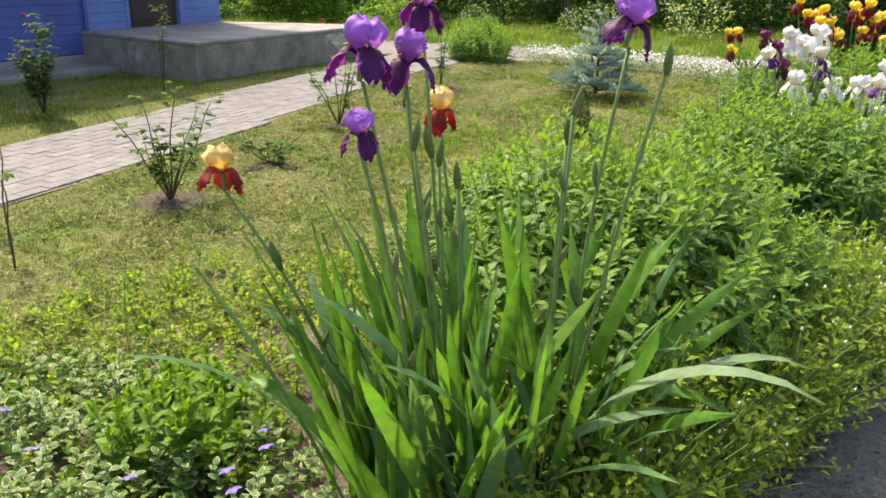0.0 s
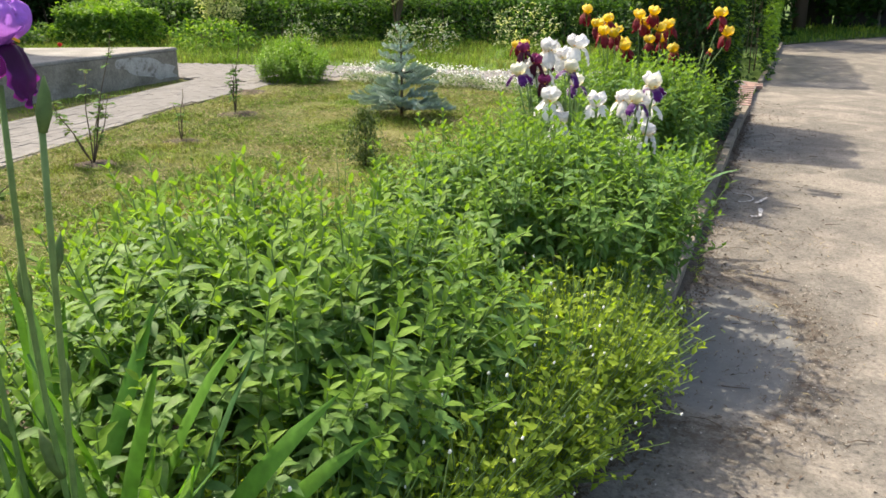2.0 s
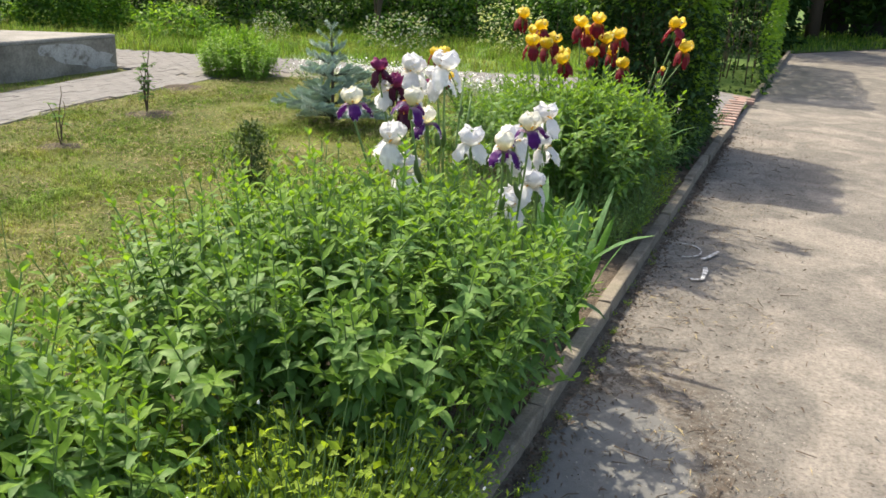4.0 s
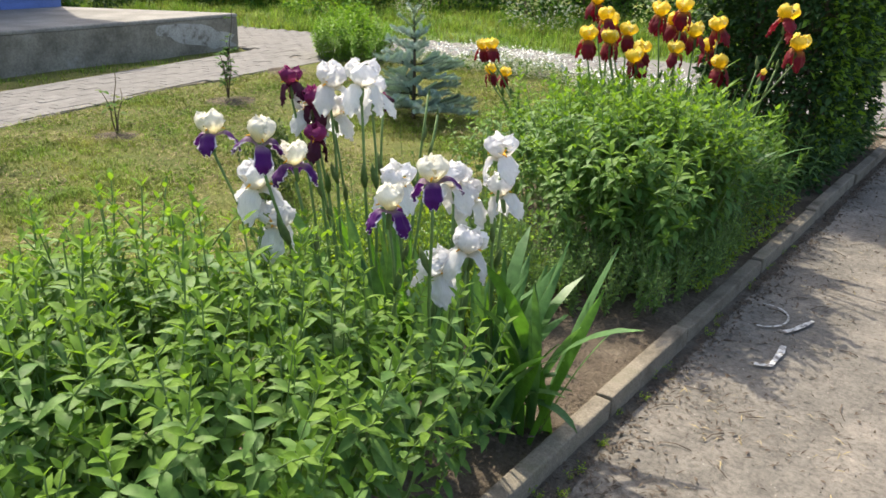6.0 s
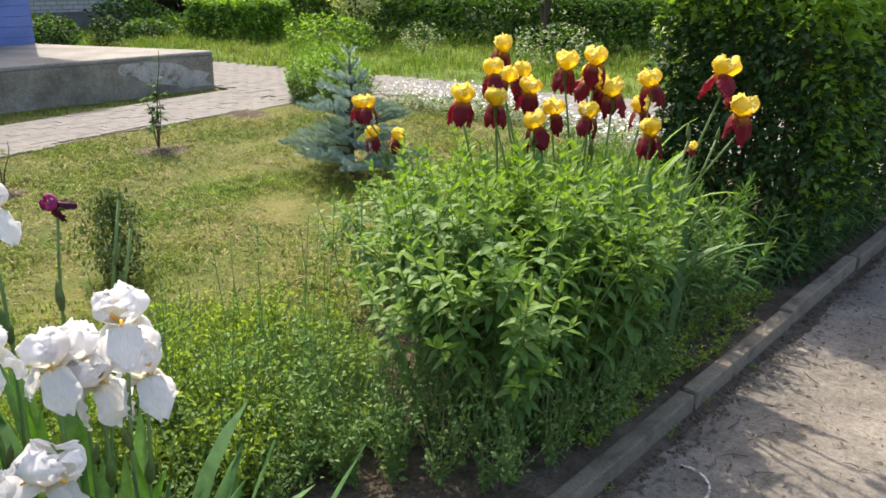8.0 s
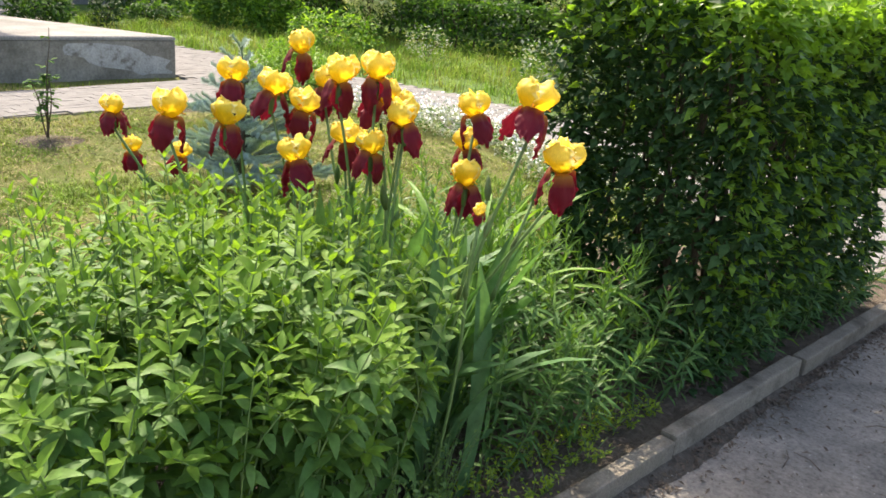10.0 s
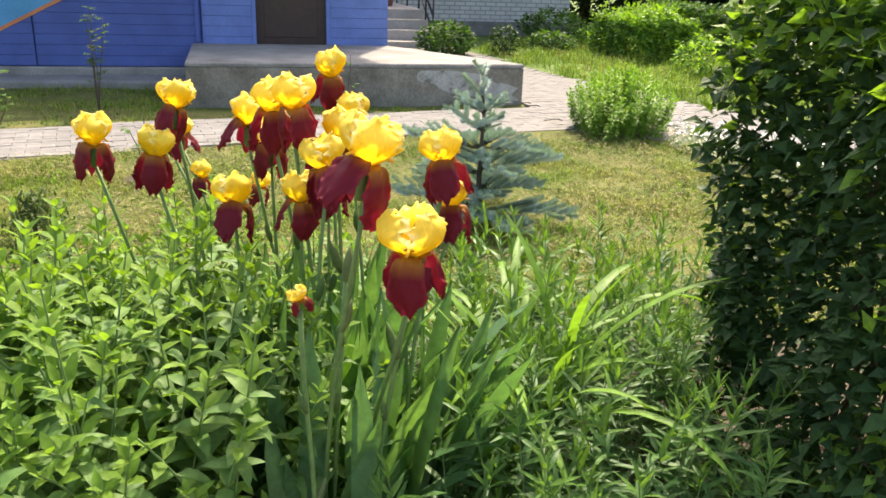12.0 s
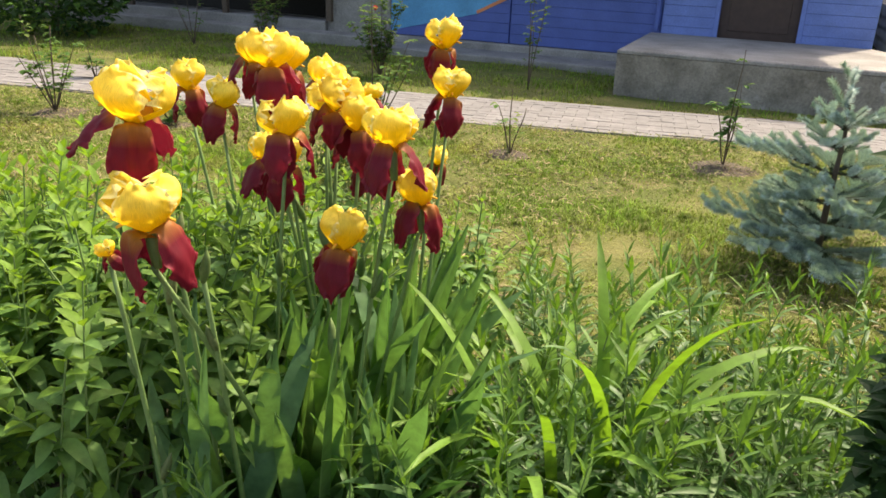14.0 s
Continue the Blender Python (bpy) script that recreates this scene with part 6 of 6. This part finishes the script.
# ---------------- far hedge, woods ----------------
def rowed_hedge(a, b, depth, height, n, leaf, label, seed):
    """A straight clipped hedge from a to b."""
    r = np.random.default_rng(seed)
    a, b = np.array(a, float), np.array(b, float)
    ln = np.linalg.norm(b - a)
    p, d = box_points(n, (0, -depth / 2, 0), (ln, depth / 2, height), 0.2, r, 0.12)
    ang = np.degrees(np.arctan2(b[1] - a[1], b[0] - a[0]))
    e = thing("far_hedge", (a[0], a[1], -0.02), label, "hedge", rz=ang)
    piece("foliage", leaf_mesh("foliage", p, np.full(n, leaf), [HEDGE, SHRUB, SHRUB], 0.15, r.integers(0, 3, n), 0.55, d, r), e, kind="stuff")
    g = Geo()
    for i in range(int(ln * 2)):
        x = r.uniform(0.1, ln - 0.1)
        g.add(*tube([(x, 0, 0), (x + 0.03, 0.02, height * 0.5), (x, 0, height * 0.9)], [0.02, 0.014, 0.006], 5))
    piece("branchwork", g.mesh("branchwork", [BARK]), e, None, "bare woody branches", "stuff")


rowed_hedge((-14.0, 9.9), (-7.6, 11.7), 0.9, 0.95, 9000, 0.11, "long clipped green hedge in front of the woods", 61)
rowed_hedge((-7.4, 11.75), (-1.6, 13.4), 0.9, 1.0, 9000, 0.11, "long clipped green hedge in front of the woods", 62)


def tree_meshes(seed, height, crown, n, leaf):
    """Trunk with limbs, and a crown of leaf clumps with gaps."""
    r = np.random.default_rng(seed)
    g = Geo()
    g.add(*tube([(0, 0, -0.1), (0.05, 0.02, height * 0.3), (-0.05, 0.05, height * 0.65), (0, 0, height * 0.95)], [0.2, 0.15, 0.09, 0.02], 9))
    pts = []
    for i in range(16):
        z = height * r.uniform(0.12, 0.9)
        a, ln = i * 2.4, crown * np.interp(z / height, [0.1, 0.4, 0.9], [0.8, 1.0, 0.35])
        tip = np.array([np.cos(a) * ln, np.sin(a) * ln, z + ln * 0.25])
        o = np.array([0, 0, z])
        g.add(*tube([o, o + (tip - o) * 0.5 + [0, 0, 0.15], tip], [0.05, 0.03, 0.008], 5))
        for k in range(5):
            c = o + (tip - o) * r.uniform(0.35, 1.05) + r.normal(0, 0.35, 3)
            m = n // 80
            d = r.normal(0, 1, (m, 3))
            d /= np.linalg.norm(d, axis=1)[:, None]
            pts.append(c + d * np.array([0.75, 0.75, 0.5]) * (0.5 + 0.5 * r.random((m, 1))))
    p = np.concatenate(pts)
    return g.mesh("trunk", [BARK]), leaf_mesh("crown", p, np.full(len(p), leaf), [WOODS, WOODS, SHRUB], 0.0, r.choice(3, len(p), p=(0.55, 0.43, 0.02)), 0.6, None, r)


def tree(at, meshes, label):
    e = thing("tree", at, label, "tree", "woodland trees")
    piece("trunk", meshes[0], e)
    piece("crown", meshes[1], e, kind="stuff")
    return e


TREES = [tree_meshes(s, h, c, 6400, 0.30) for s, h, c in ((1, 7.0, 2.5), (2, 8.0, 2.8), (3, 6.2, 2.3))]
r = np.random.default_rng(88)
masters = []
spots = [(-26, 15), (-22.5, 16.5), (-19, 15.5), (-16, 17.5), (-13, 16), (-10, 18), (-7.5, 16.6), (-4.5, 18.4), (-1.5, 18), (-29, 19), (-20, 21), (-12, 22), (-4, 23), (3.5, 25.5), (8, 27), (13, 27), (1, 21.5), (-33, 12), (-30, 6), (17, 21), (-25, 22), (-21.5, 12.8), (-25, 13.2), (-28, 13.5)]
for i, (x, y) in enumerate(spots):
    k = i % 3
    if i < 3:
        masters.append(tree((x, y, -0.05), TREES[k], "tall broad-leaved tree in the woods, shade coloured into its leaves"))
    else:
        copy_thing(masters[k], pose(x, y, -0.05, 0, 0, r.uniform(0, 360)))
# Dense undergrowth below the trees, its deep shade mixed into the leaf colours
for i, (a, b, h) in enumerate((((-24, 13.0), (-13.5, 14.8), 2.6), ((-13.5, 14.8), (-5, 16.2), 2.8), ((-5, 16.4), (0.4, 17.8), 2.6))):
    rr = np.random.default_rng(500 + i)
    a, b = np.array(a), np.array(b)
    ln = np.linalg.norm(b - a)
    p, d = box_points(7000, (0, -0.9, 0), (ln, 0.9, h), 0.7, rr, 0.5)
    e = thing("undergrowth", (a[0], a[1], -0.05), "shrubby undergrowth at the edge of the woods, shade coloured into its leaves", "undergrowth", rz=np.degrees(np.arctan2(b[1] - a[1], b[0] - a[0])))
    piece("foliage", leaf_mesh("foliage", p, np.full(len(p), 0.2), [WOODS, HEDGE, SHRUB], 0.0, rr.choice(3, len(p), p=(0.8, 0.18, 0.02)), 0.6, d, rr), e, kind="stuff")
    g = Geo()
    for k in range(12):
        x = rr.uniform(0.2, ln - 0.2)
        g.add(*tube([(x, 0, 0), (x + rr.normal(0, 0.2), 0.1, h * 0.9)], [0.035, 0.012], 6))
    piece("stemwork", g.mesh("stemwork", [BARK]), e, None, "thin dark stems", "stuff")

fence = thing("dark_fence", (0.8, 24.2, 0), "dark solid fence with a pale post beyond the verge", "fence")
for i in range(11):
    g = Geo().add(*box((i * 1.25, -0.02, 0.03), (i * 1.25 + 1.22, 0.02, 2.1), 0.008))
    piece("panel", g.mesh("panel", [DARK], False), fence)
for i in (0, 2, 4, 7, 10):
    g = Geo().add(*tube([(i * 1.25, -0.06, -0.05), (i * 1.25, -0.06, 2.3)], 0.05, 8))
    piece("post", g.mesh("post", [CONCRETE]), fence, None, "pale concrete post")

# ---------------- lawn blades, clippings, litter ----------------
def in_poly(xy, poly):
    x, y = xy[:, 0], xy[:, 1]
    hit = np.zeros(len(xy), bool)
    for (x1, y1), (x2, y2) in zip(poly, poly[1:] + poly[:1]):
        c = ((y1 > y) != (y2 > y)) & (x < (x2 - x1) * (y - y1) / (y2 - y1 + 1e-12) + x1)
        hit ^= c
    return hit


def blades(name, outline, n, height, width, mats, label, z, seed, flat=0.5, clear=()):
    """Very many grass blades over an area, in uneven tufts."""
    r = np.random.default_rng(seed)
    xs, ys = [p[0] for p in outline], [p[1] for p in outline]
    xy = np.stack([r.uniform(min(xs), max(xs), n), r.uniform(min(ys), max(ys), n)], 1)
    xy = xy[in_poly(xy, outline)]
    den = np.array([noise.noise(Vector((q[0] * 1.7, q[1] * 1.7, 4.0))) + 0.5 * noise.noise(Vector((q[0] * 6, q[1] * 6, 8.0))) + 0.6 * noise.noise(Vector((q[0] * 17, q[1] * 17, 3.0))) for q in xy])
    ok = r.random(len(xy)) < np.clip(0.65 + 1.1 * den, 0.3, 1)
    for cx, cy, rad in clear:
        ok &= np.hypot(xy[:, 0] - cx, xy[:, 1] - cy) > rad * (0.7 + 0.5 * r.random(len(xy)))
    xy, den = xy[ok], den[ok]
    m = len(xy)
    h = height * r.uniform(0.5, 1.3, m) * (1 + 0.8 * den)
    a, lean = r.uniform(0, 2 * np.pi, m), np.abs(r.normal(flat, 0.35, m))
    dx, dy = np.cos(a), np.sin(a)
    b = np.stack([xy[:, 0], xy[:, 1], np.full(m, z)], 1)
    mid = b + np.stack([dx * lean * 0.35 * h, dy * lean * 0.35 * h, 0.6 * h], 1)
    tip = b + np.stack([dx * lean * h, dy * lean * h, h * np.clip(1.05 - 0.35 * lean, 0.35, 1)], 1)
    w = np.stack([-dy, dx, np.zeros(m)], 1) * (width / 2 * r.uniform(0.7, 1.3, m))[:, None]
    v = np.stack([b - w, b + w, mid - w * 0.8, mid + w * 0.8, tip], 1).reshape(-1, 3)
    t = (np.array([(0, 1, 3), (0, 3, 2), (2, 3, 4)])[None] + (np.arange(m) * 5)[:, None, None]).reshape(-1, 3)
    slots = np.repeat(r.choice(len(mats), m), 3)
    return tagged(new(name, quick_mesh(name, v, t, mats, slots)), label, "grass", kind="stuff")


CLEAR = [(-4.75, 2.4, 0.22), (-4.35, 1.07, 0.16), (-4.35, 0.05, 0.16), (-3.75, -2.33, 0.26), (-3.88, -1.33, 0.13), (-5.6, 3.85, 0.25)]
NEAR_LAWN = [(-0.9, -6), (-2.4, -5.0), (-2.2, -3.6), (-1.95, -2.4), (-1.45, -1.2), (-0.95, -0.3), (-1.0, 0.9), (-1.4, 2.0), (-1.45, 3.6), (-1.1, 4.8), (-3.9, 5.2), (-5.1, 5.2), (-5.7, 4.5), (-5.55, 2.4), (-5.1, 0.6), (-4.8, -0.5), (-4.45, -2.5), (-4.2, -4), (-4.0, -6)]
blades("lawn_grass", NEAR_LAWN, 360000, 0.042, 0.0055, [GRASS, GRASS, GRASS, GRASS_LUSH], "short mown grass blades with yellowed patches", LAWN_Z - 0.012, 91, 0.9, CLEAR)
blades("strip_grass", [(-5.2, -9), (-5.6, -4.0), (-5.85, -2.2), (-6.2, -0.3), (-6.5, 1.2), (-6.85, 3.0), (-7.15, 4.7), (-7.2, 1.1), (-8.5, 1.1), (-8.9, -2), (-8.9, -9)], 60000, 0.05, 0.007, [GRASS_LUSH, GRASS], "short grass beside the building", LAWN_Z - 0.03, 92, 0.7)
blades("meadow_grass", [(-4.0, 7.45), (-6.2, 7.2), (-7.6, 6.75), (-9.6, 6.2), (-13.4, 5.85), (-16.5, 8.5), (-14, 11.5), (-7, 13), (-1.4, 14.8), (-1.5, 8.5)], 90000, 0.16, 0.012, [GRASS_LUSH, GRASS_LUSH, GRASS], "longer bright green meadow grass", LAWN_Z - 0.05, 93, 0.6)
blades("verge_grass", [(0.6, 16.3), (3.2, 20.6), (13, 24), (13, 24.2), (0.6, 24.0), (-1, 17)], 20000, 0.18, 0.02, [GRASS_LUSH, SHRUB], "rough grass at the end of the road", -0.02, 94, 0.6)

r = np.random.default_rng(95)
n = 80000
xy = np.stack([r.uniform(-5.5, -0.9, n), r.uniform(-5, 5, n)], 1)
xy = xy[in_poly(xy, NEAR_LAWN)]
keep = np.array([noise.noise(Vector((q[0] * 1.1 + 5, q[1] * 1.1, 1.0))) > -0.18 for q in xy])
xy = xy[keep]
n = len(xy)
v, t = scatter_leaves(np.c_[xy, np.full(n, LAWN_Z + 0.026) + r.uniform(0, 0.026, n)], r.uniform(0, 6.28, n), r.normal(0, 0.25, n), r.normal(0, 0.5, n), r.uniform(0.02, 0.06, n), 0.11)
tagged(new("dry_clippings", quick_mesh("dry_clippings", v, t, [STRAW, CUT_GRASS, TWIG], np.repeat(r.choice(3, n, p=(0.35, 0.5, 0.15)), 4))), "scattered dry grass clippings on the lawn", "clippings", kind="stuff")

# Leaf litter and twigs on the soil and along the kerb
n = 5200
y = r.uniform(-5, 6, n)
x = np.array([kerb_x(q) for q in y])
x = np.where(r.random(n) < 0.5, x + 0.05 + np.abs(r.normal(0, 0.45, n)) ** 1.3, x - 0.06 - np.abs(r.normal(0, 0.2, n)))
z = np.where(x > np.array([kerb_x(q) for q in y]), 0.006, LAWN_Z + 0.03)
v, t = scatter_leaves(np.c_[x, y, z], r.uniform(0, 6.28, n), r.normal(0, 0.15, n), r.normal(0, 0.4, n), r.uniform(0.008, 0.035, n), 0.3)
tagged(new("leaf_litter", quick_mesh("leaf_litter", v, t, [TWIG, BARK], np.repeat(r.integers(0, 2, n), 4))), "dry leaf litter and dirt along the kerb", "litter", kind="stuff")
for i in range(80):
    y0 = r.uniform(-3.5, 4.5)
    x0 = kerb_x(y0) + 0.08 + abs(r.normal(0, 0.5))
    a, ln = r.uniform(0, 6.28), r.uniform(0.03, 0.12)
    e = thing("twig", (x0, y0, 0.006), "thin dry brown twig lying on the asphalt", "twig", "twigs")
    g = Geo().add(*tube([(0, 0, 0), (np.cos(a) * ln * 0.5, np.sin(a) * ln * 0.5, 0.004), (np.cos(a + 0.2) * ln, np.sin(a + 0.2) * ln, 0)], [0.0022, 0.0018, 0.001], 5))
    piece("stick", g.mesh("stick", [TWIG]), e)


# Low berm of washed dirt against the kerb
rows = []
for q in np.linspace(-4.6, 4.9, 380):
    hgt = 0.011 + 0.010 * noise.noise(Vector((q * 2.3, 1.0, 5.0))) + 0.007 * noise.noise(Vector((q * 11, 2.0, 5.0)))
    far_out = 0.06 + 0.05 * noise.noise(Vector((q * 1.7, 4.0, 2.0))) + 0.02 * noise.noise(Vector((q * 9, 4.0, 2.0)))
    rows.append([(kerb_x(q) + 0.012, q, hgt), (kerb_x(q) + 0.027 + far_out * 0.4, q, hgt * 0.62 + 0.004 * noise.noise(Vector((q * 30, 0.0, 1.0)))), (kerb_x(q) + 0.027 + far_out, q, -0.004)])
bv = [p for row in rows for p in row]
bf = [(3 * i + k, 3 * i + k + 1, 3 * i + k + 4, 3 * i + k + 3) for i in range(len(rows) - 1) for k in (0, 1)]
tagged(new("kerb_berm", Geo().add(bv, bf).mesh("kerb_berm", [BERM])), "low uneven berm of washed dirt against the kerb", "dirt", kind="stuff")

# Heaps of washed-up straw, twigs and dirt on the asphalt
for hx, hy, rad, count in ((0.24, 0.36, 0.09, 90), (0.30, -0.35, 0.14, 120), (0.38, 0.16, 0.10, 80), (0.63, 0.25, 0.2, 130), (0.44, -0.84, 0.12, 150), (0.33, -0.5, 0.12, 110), (0.65, -1.08, 0.2, 160), (0.55, -1.6, 0.22, 140), (0.35, 1.6, 0.12, 80), (0.5, 2.3, 0.2, 90), (0.22, -2.7, 0.1, 120), (-0.1, -3.1, 0.1, 160)):
    c = np.c_[r.normal(0, rad, count) * 1.0, r.normal(0, rad, count) * 0.6, np.full(count, 0.004)]
    v, t = scatter_leaves(c, r.uniform(0, 6.28, count), r.normal(0, 0.15, count), r.normal(0, 0.4, count), r.uniform(0.01, 0.055, count), 0.09)
    heap = tagged(new("litter_heap", quick_mesh("litter_heap", v, t, [TWIG, BARK, STRAW], np.repeat(r.choice(3, count, p=(0.5, 0.3, 0.2)), 4))), "small scatter of dry straw and twigs on asphalt", "litter", "litter heaps", kind="stuff")
    heap.matrix_basis = pose(hx, hy, 0.006, 0, 0, hx * 200)


# Dirt, crumbs and twig bits gathered at the foot of the kerb
n = 5200
y = r.uniform(-4.5, 5.0, n)
x = np.array([kerb_x(q) for q in y]) + 0.032 + np.abs(r.normal(0, 0.07, n)) * (0.6 + 0.9 * np.array([max(0, noise.noise(Vector((q * 1.9, 0.4, 7.0)))) for q in y]) * 2)
v, t = scatter_leaves(np.c_[x, y, np.full(n, 0.008)], r.uniform(0, 6.28, n), r.normal(0, 0.3, n), r.normal(0, 0.4, n), r.uniform(0.006, 0.034, n), 0.35)
tagged(new("kerb_dirt", quick_mesh("kerb_dirt", v, t, [TWIG, SOIL, BARK], np.repeat(r.integers(0, 3, n), 4))), "dark crumbs and twig bits along the kerb foot", "litter", kind="stuff")

# Grit and washed-up dirt on the asphalt
n = 9000
x, y = np.abs(r.normal(0, 0.9, n)) + 0.06, r.uniform(-4.5, 6, n)
k = n // 5
x[:k], y[:k] = 0.60 + r.normal(0, 0.11, k), r.uniform(-2.1, -0.5, k)
x += np.array([kerb_x(q) for q in y])
v, t = scatter_leaves(np.c_[x, y, np.full(n, 0.007)], r.uniform(0, 6.28, n), r.normal(0, 0.4, n), r.normal(0, 0.5, n), r.uniform(0.003, 0.010, n), 0.75)
tagged(new("grit", quick_mesh("grit", v, t, [TWIG, SILT, PUDDLE], np.repeat(r.integers(0, 3, n), 4))), "fine grit and dirt crumbs on the asphalt", "grit", kind="stuff")

# Chalk drawing on the asphalt
def chalk(points, width, label):
    p = np.array(points, float)
    d = np.gradient(p, axis=0)
    nrm = np.stack([-d[:, 1], d[:, 0]], 1)
    nrm /= np.linalg.norm(nrm, axis=1)[:, None]
    rr = np.random.default_rng(len(p))
    w = (width / 2 * rr.uniform(0.7, 1.25, len(p)))[:, None]
    top = np.c_[p + nrm * w, np.full(len(p), 0.0125)]
    low = np.c_[p - nrm * w, np.full(len(p), 0.0125)]
    g = Geo().add(np.concatenate([top, low]), [(i, i + 1, len(p) + i + 1, len(p) + i) for i in range(len(p) - 1)])
    tagged(new("chalk_mark", g.mesh("chalk_mark", [CHALK])), label, "chalk mark", "chalk marks")


a = np.linspace(1.9, -1.5, 12)
chalk([(0.20 + 0.10 * np.cos(t), 1.13 + 0.12 * np.sin(t)) for t in a], 0.009, "curved white chalk line on the asphalt")
chalk([(0.315, 1.02), (0.34, 1.06), (0.36, 1.12), (0.385, 1.20)], 0.02, "short white chalk stroke on the asphalt")
chalk([(0.295, 0.675), (0.32, 0.68), (0.35, 0.695), (0.352, 0.76), (0.353, 0.83), (0.345, 0.89)], 0.022, "angular white chalk mark on the asphalt")

# ---------------- kerb stones and pavers ----------------
kerb = tagged(new("kerb"), "row of worn concrete kerb stones", "kerb", kind="structure")
joints = [-13.0, -12, -11, -10, -9, -8, -7, -6, -5, -4.02, -3.0, -2.02, -1.0, 0.0, 0.66, 1.6, 2.57, 3.55, 4.55, 5.1]
rk = np.random.default_rng(15)
v, f = box((-0.034, -0.5, -0.15), (0.027, 0.5, 0.083), 0.009)
KERB_MESH = Geo().add(v, f).mesh("kerb_stone", [KERB_M], False)
for y0, y1 in list(zip(joints[:-1], joints[1:])) + [(7.7 + i, 8.7 + i) for i in range(8)]:
    xa, xb = kerb_x(y0), kerb_x(y1)
    piece("kerb_stone", KERB_MESH, kerb, pose((xa + xb) / 2 + rk.normal(0, 0.003), (y0 + y1) / 2, rk.normal(-0.006, 0.004), rk.normal(0, 0.25), rk.normal(0, 1.2), -np.degrees(np.arctan2(xb - xa, y1 - y0)) + rk.normal(0, 0.15)) @ Matrix.Diagonal((1, (y1 - y0) - 0.012, 1, 1)))

paving = tagged(new("footpath"), "footpath of small grey concrete pavers", "path", kind="structure")
v, f = box((-0.0482, -0.0982, -0.03), (0.0482, 0.0982, 0.014), 0.004)
PAVER = Geo().add(v, f).mesh("paver", [PAVER_M], False)
PAVER_R = Geo().add(v, f).mesh("paver", [PAVER_RED], False)
rest = Geo()
near = []


def lay(poly, angle, red=False):
    """Pavers in running bond over an area."""
    xs, ys = [p[0] for p in poly], [p[1] for p in poly]
    cx, cy = (min(xs) + max(xs)) / 2, (min(ys) + max(ys)) / 2
    reach = max(max(xs) - min(xs), max(ys) - min(ys)) / 2 + 1.0
    c, s = np.cos(angle), np.sin(angle)
    row = 0
    for u in np.arange(-reach, reach, 0.1):
        row += 1
        for w in np.arange(-reach + (0.1 if row % 2 else 0), reach, 0.2):
            x, y = cx + u * c - w * s, cy + u * s + w * c
            if inside((x, y), poly):
                near.append((x, y, angle, red))


STRIP = [(x, y) for y, x in PATH_NEAR] + [(x, y) for y, x in reversed(PATH_FAR)]
lay(STRIP, np.radians(9))
lay([(-5.78, 4.62), (-6.3, 5.65), (-7.5, 6.58), (-9.6, 6.03), (-12.5, 5.7), (-12.5, 4.8), (-9.5, 4.8), (-6.95, 4.72)], np.radians(8))
lay([(-6.2, 5.65), (-4.0, 5.95), (-3.2, 5.95), (-1.4, 5.45), (-0.05, 5.2), (0.02, 7.5), (-0.95, 8.35), (-3.9, 7.28), (-6.2, 7.03), (-7.4, 6.6)], np.radians(12))
lay([(-0.02, 5.18), (0.1, 5.18), (0.18, 7.55), (0.05, 7.5)], np.radians(90), True)
near.sort(key=lambda q: abs(q[0] + 4.6) + abs(q[1] + 0.5))
rp = np.random.default_rng(16)
pv, pf = box((-0.0482, -0.0982, -0.03), (0.0482, 0.0982, 0.014), 0.0)
for i, (x, y, angle, red) in enumerate(near):
    dz, tx, ty = rp.normal(0, 0.0012), rp.normal(0, 0.4), rp.normal(0, 0.4)
    if i < 300 or red:
        piece("paver", PAVER_R if red else PAVER, paving, pose(x, y, LAWN_Z + dz, tx, ty, np.degrees(angle) + rp.normal(0, 0.6)))
    else:
        m = np.array(pose(0, 0, 0, tx, ty, np.degrees(angle) + rp.normal(0, 0.6)).to_3x3())
        rest.add(pv @ m.T + np.array([x, y, LAWN_Z + dz]), pf)
piece("paver_field", rest.mesh("paver_field", [PAVER_M], False), paving, None, "further pavers of the same path", "stuff")
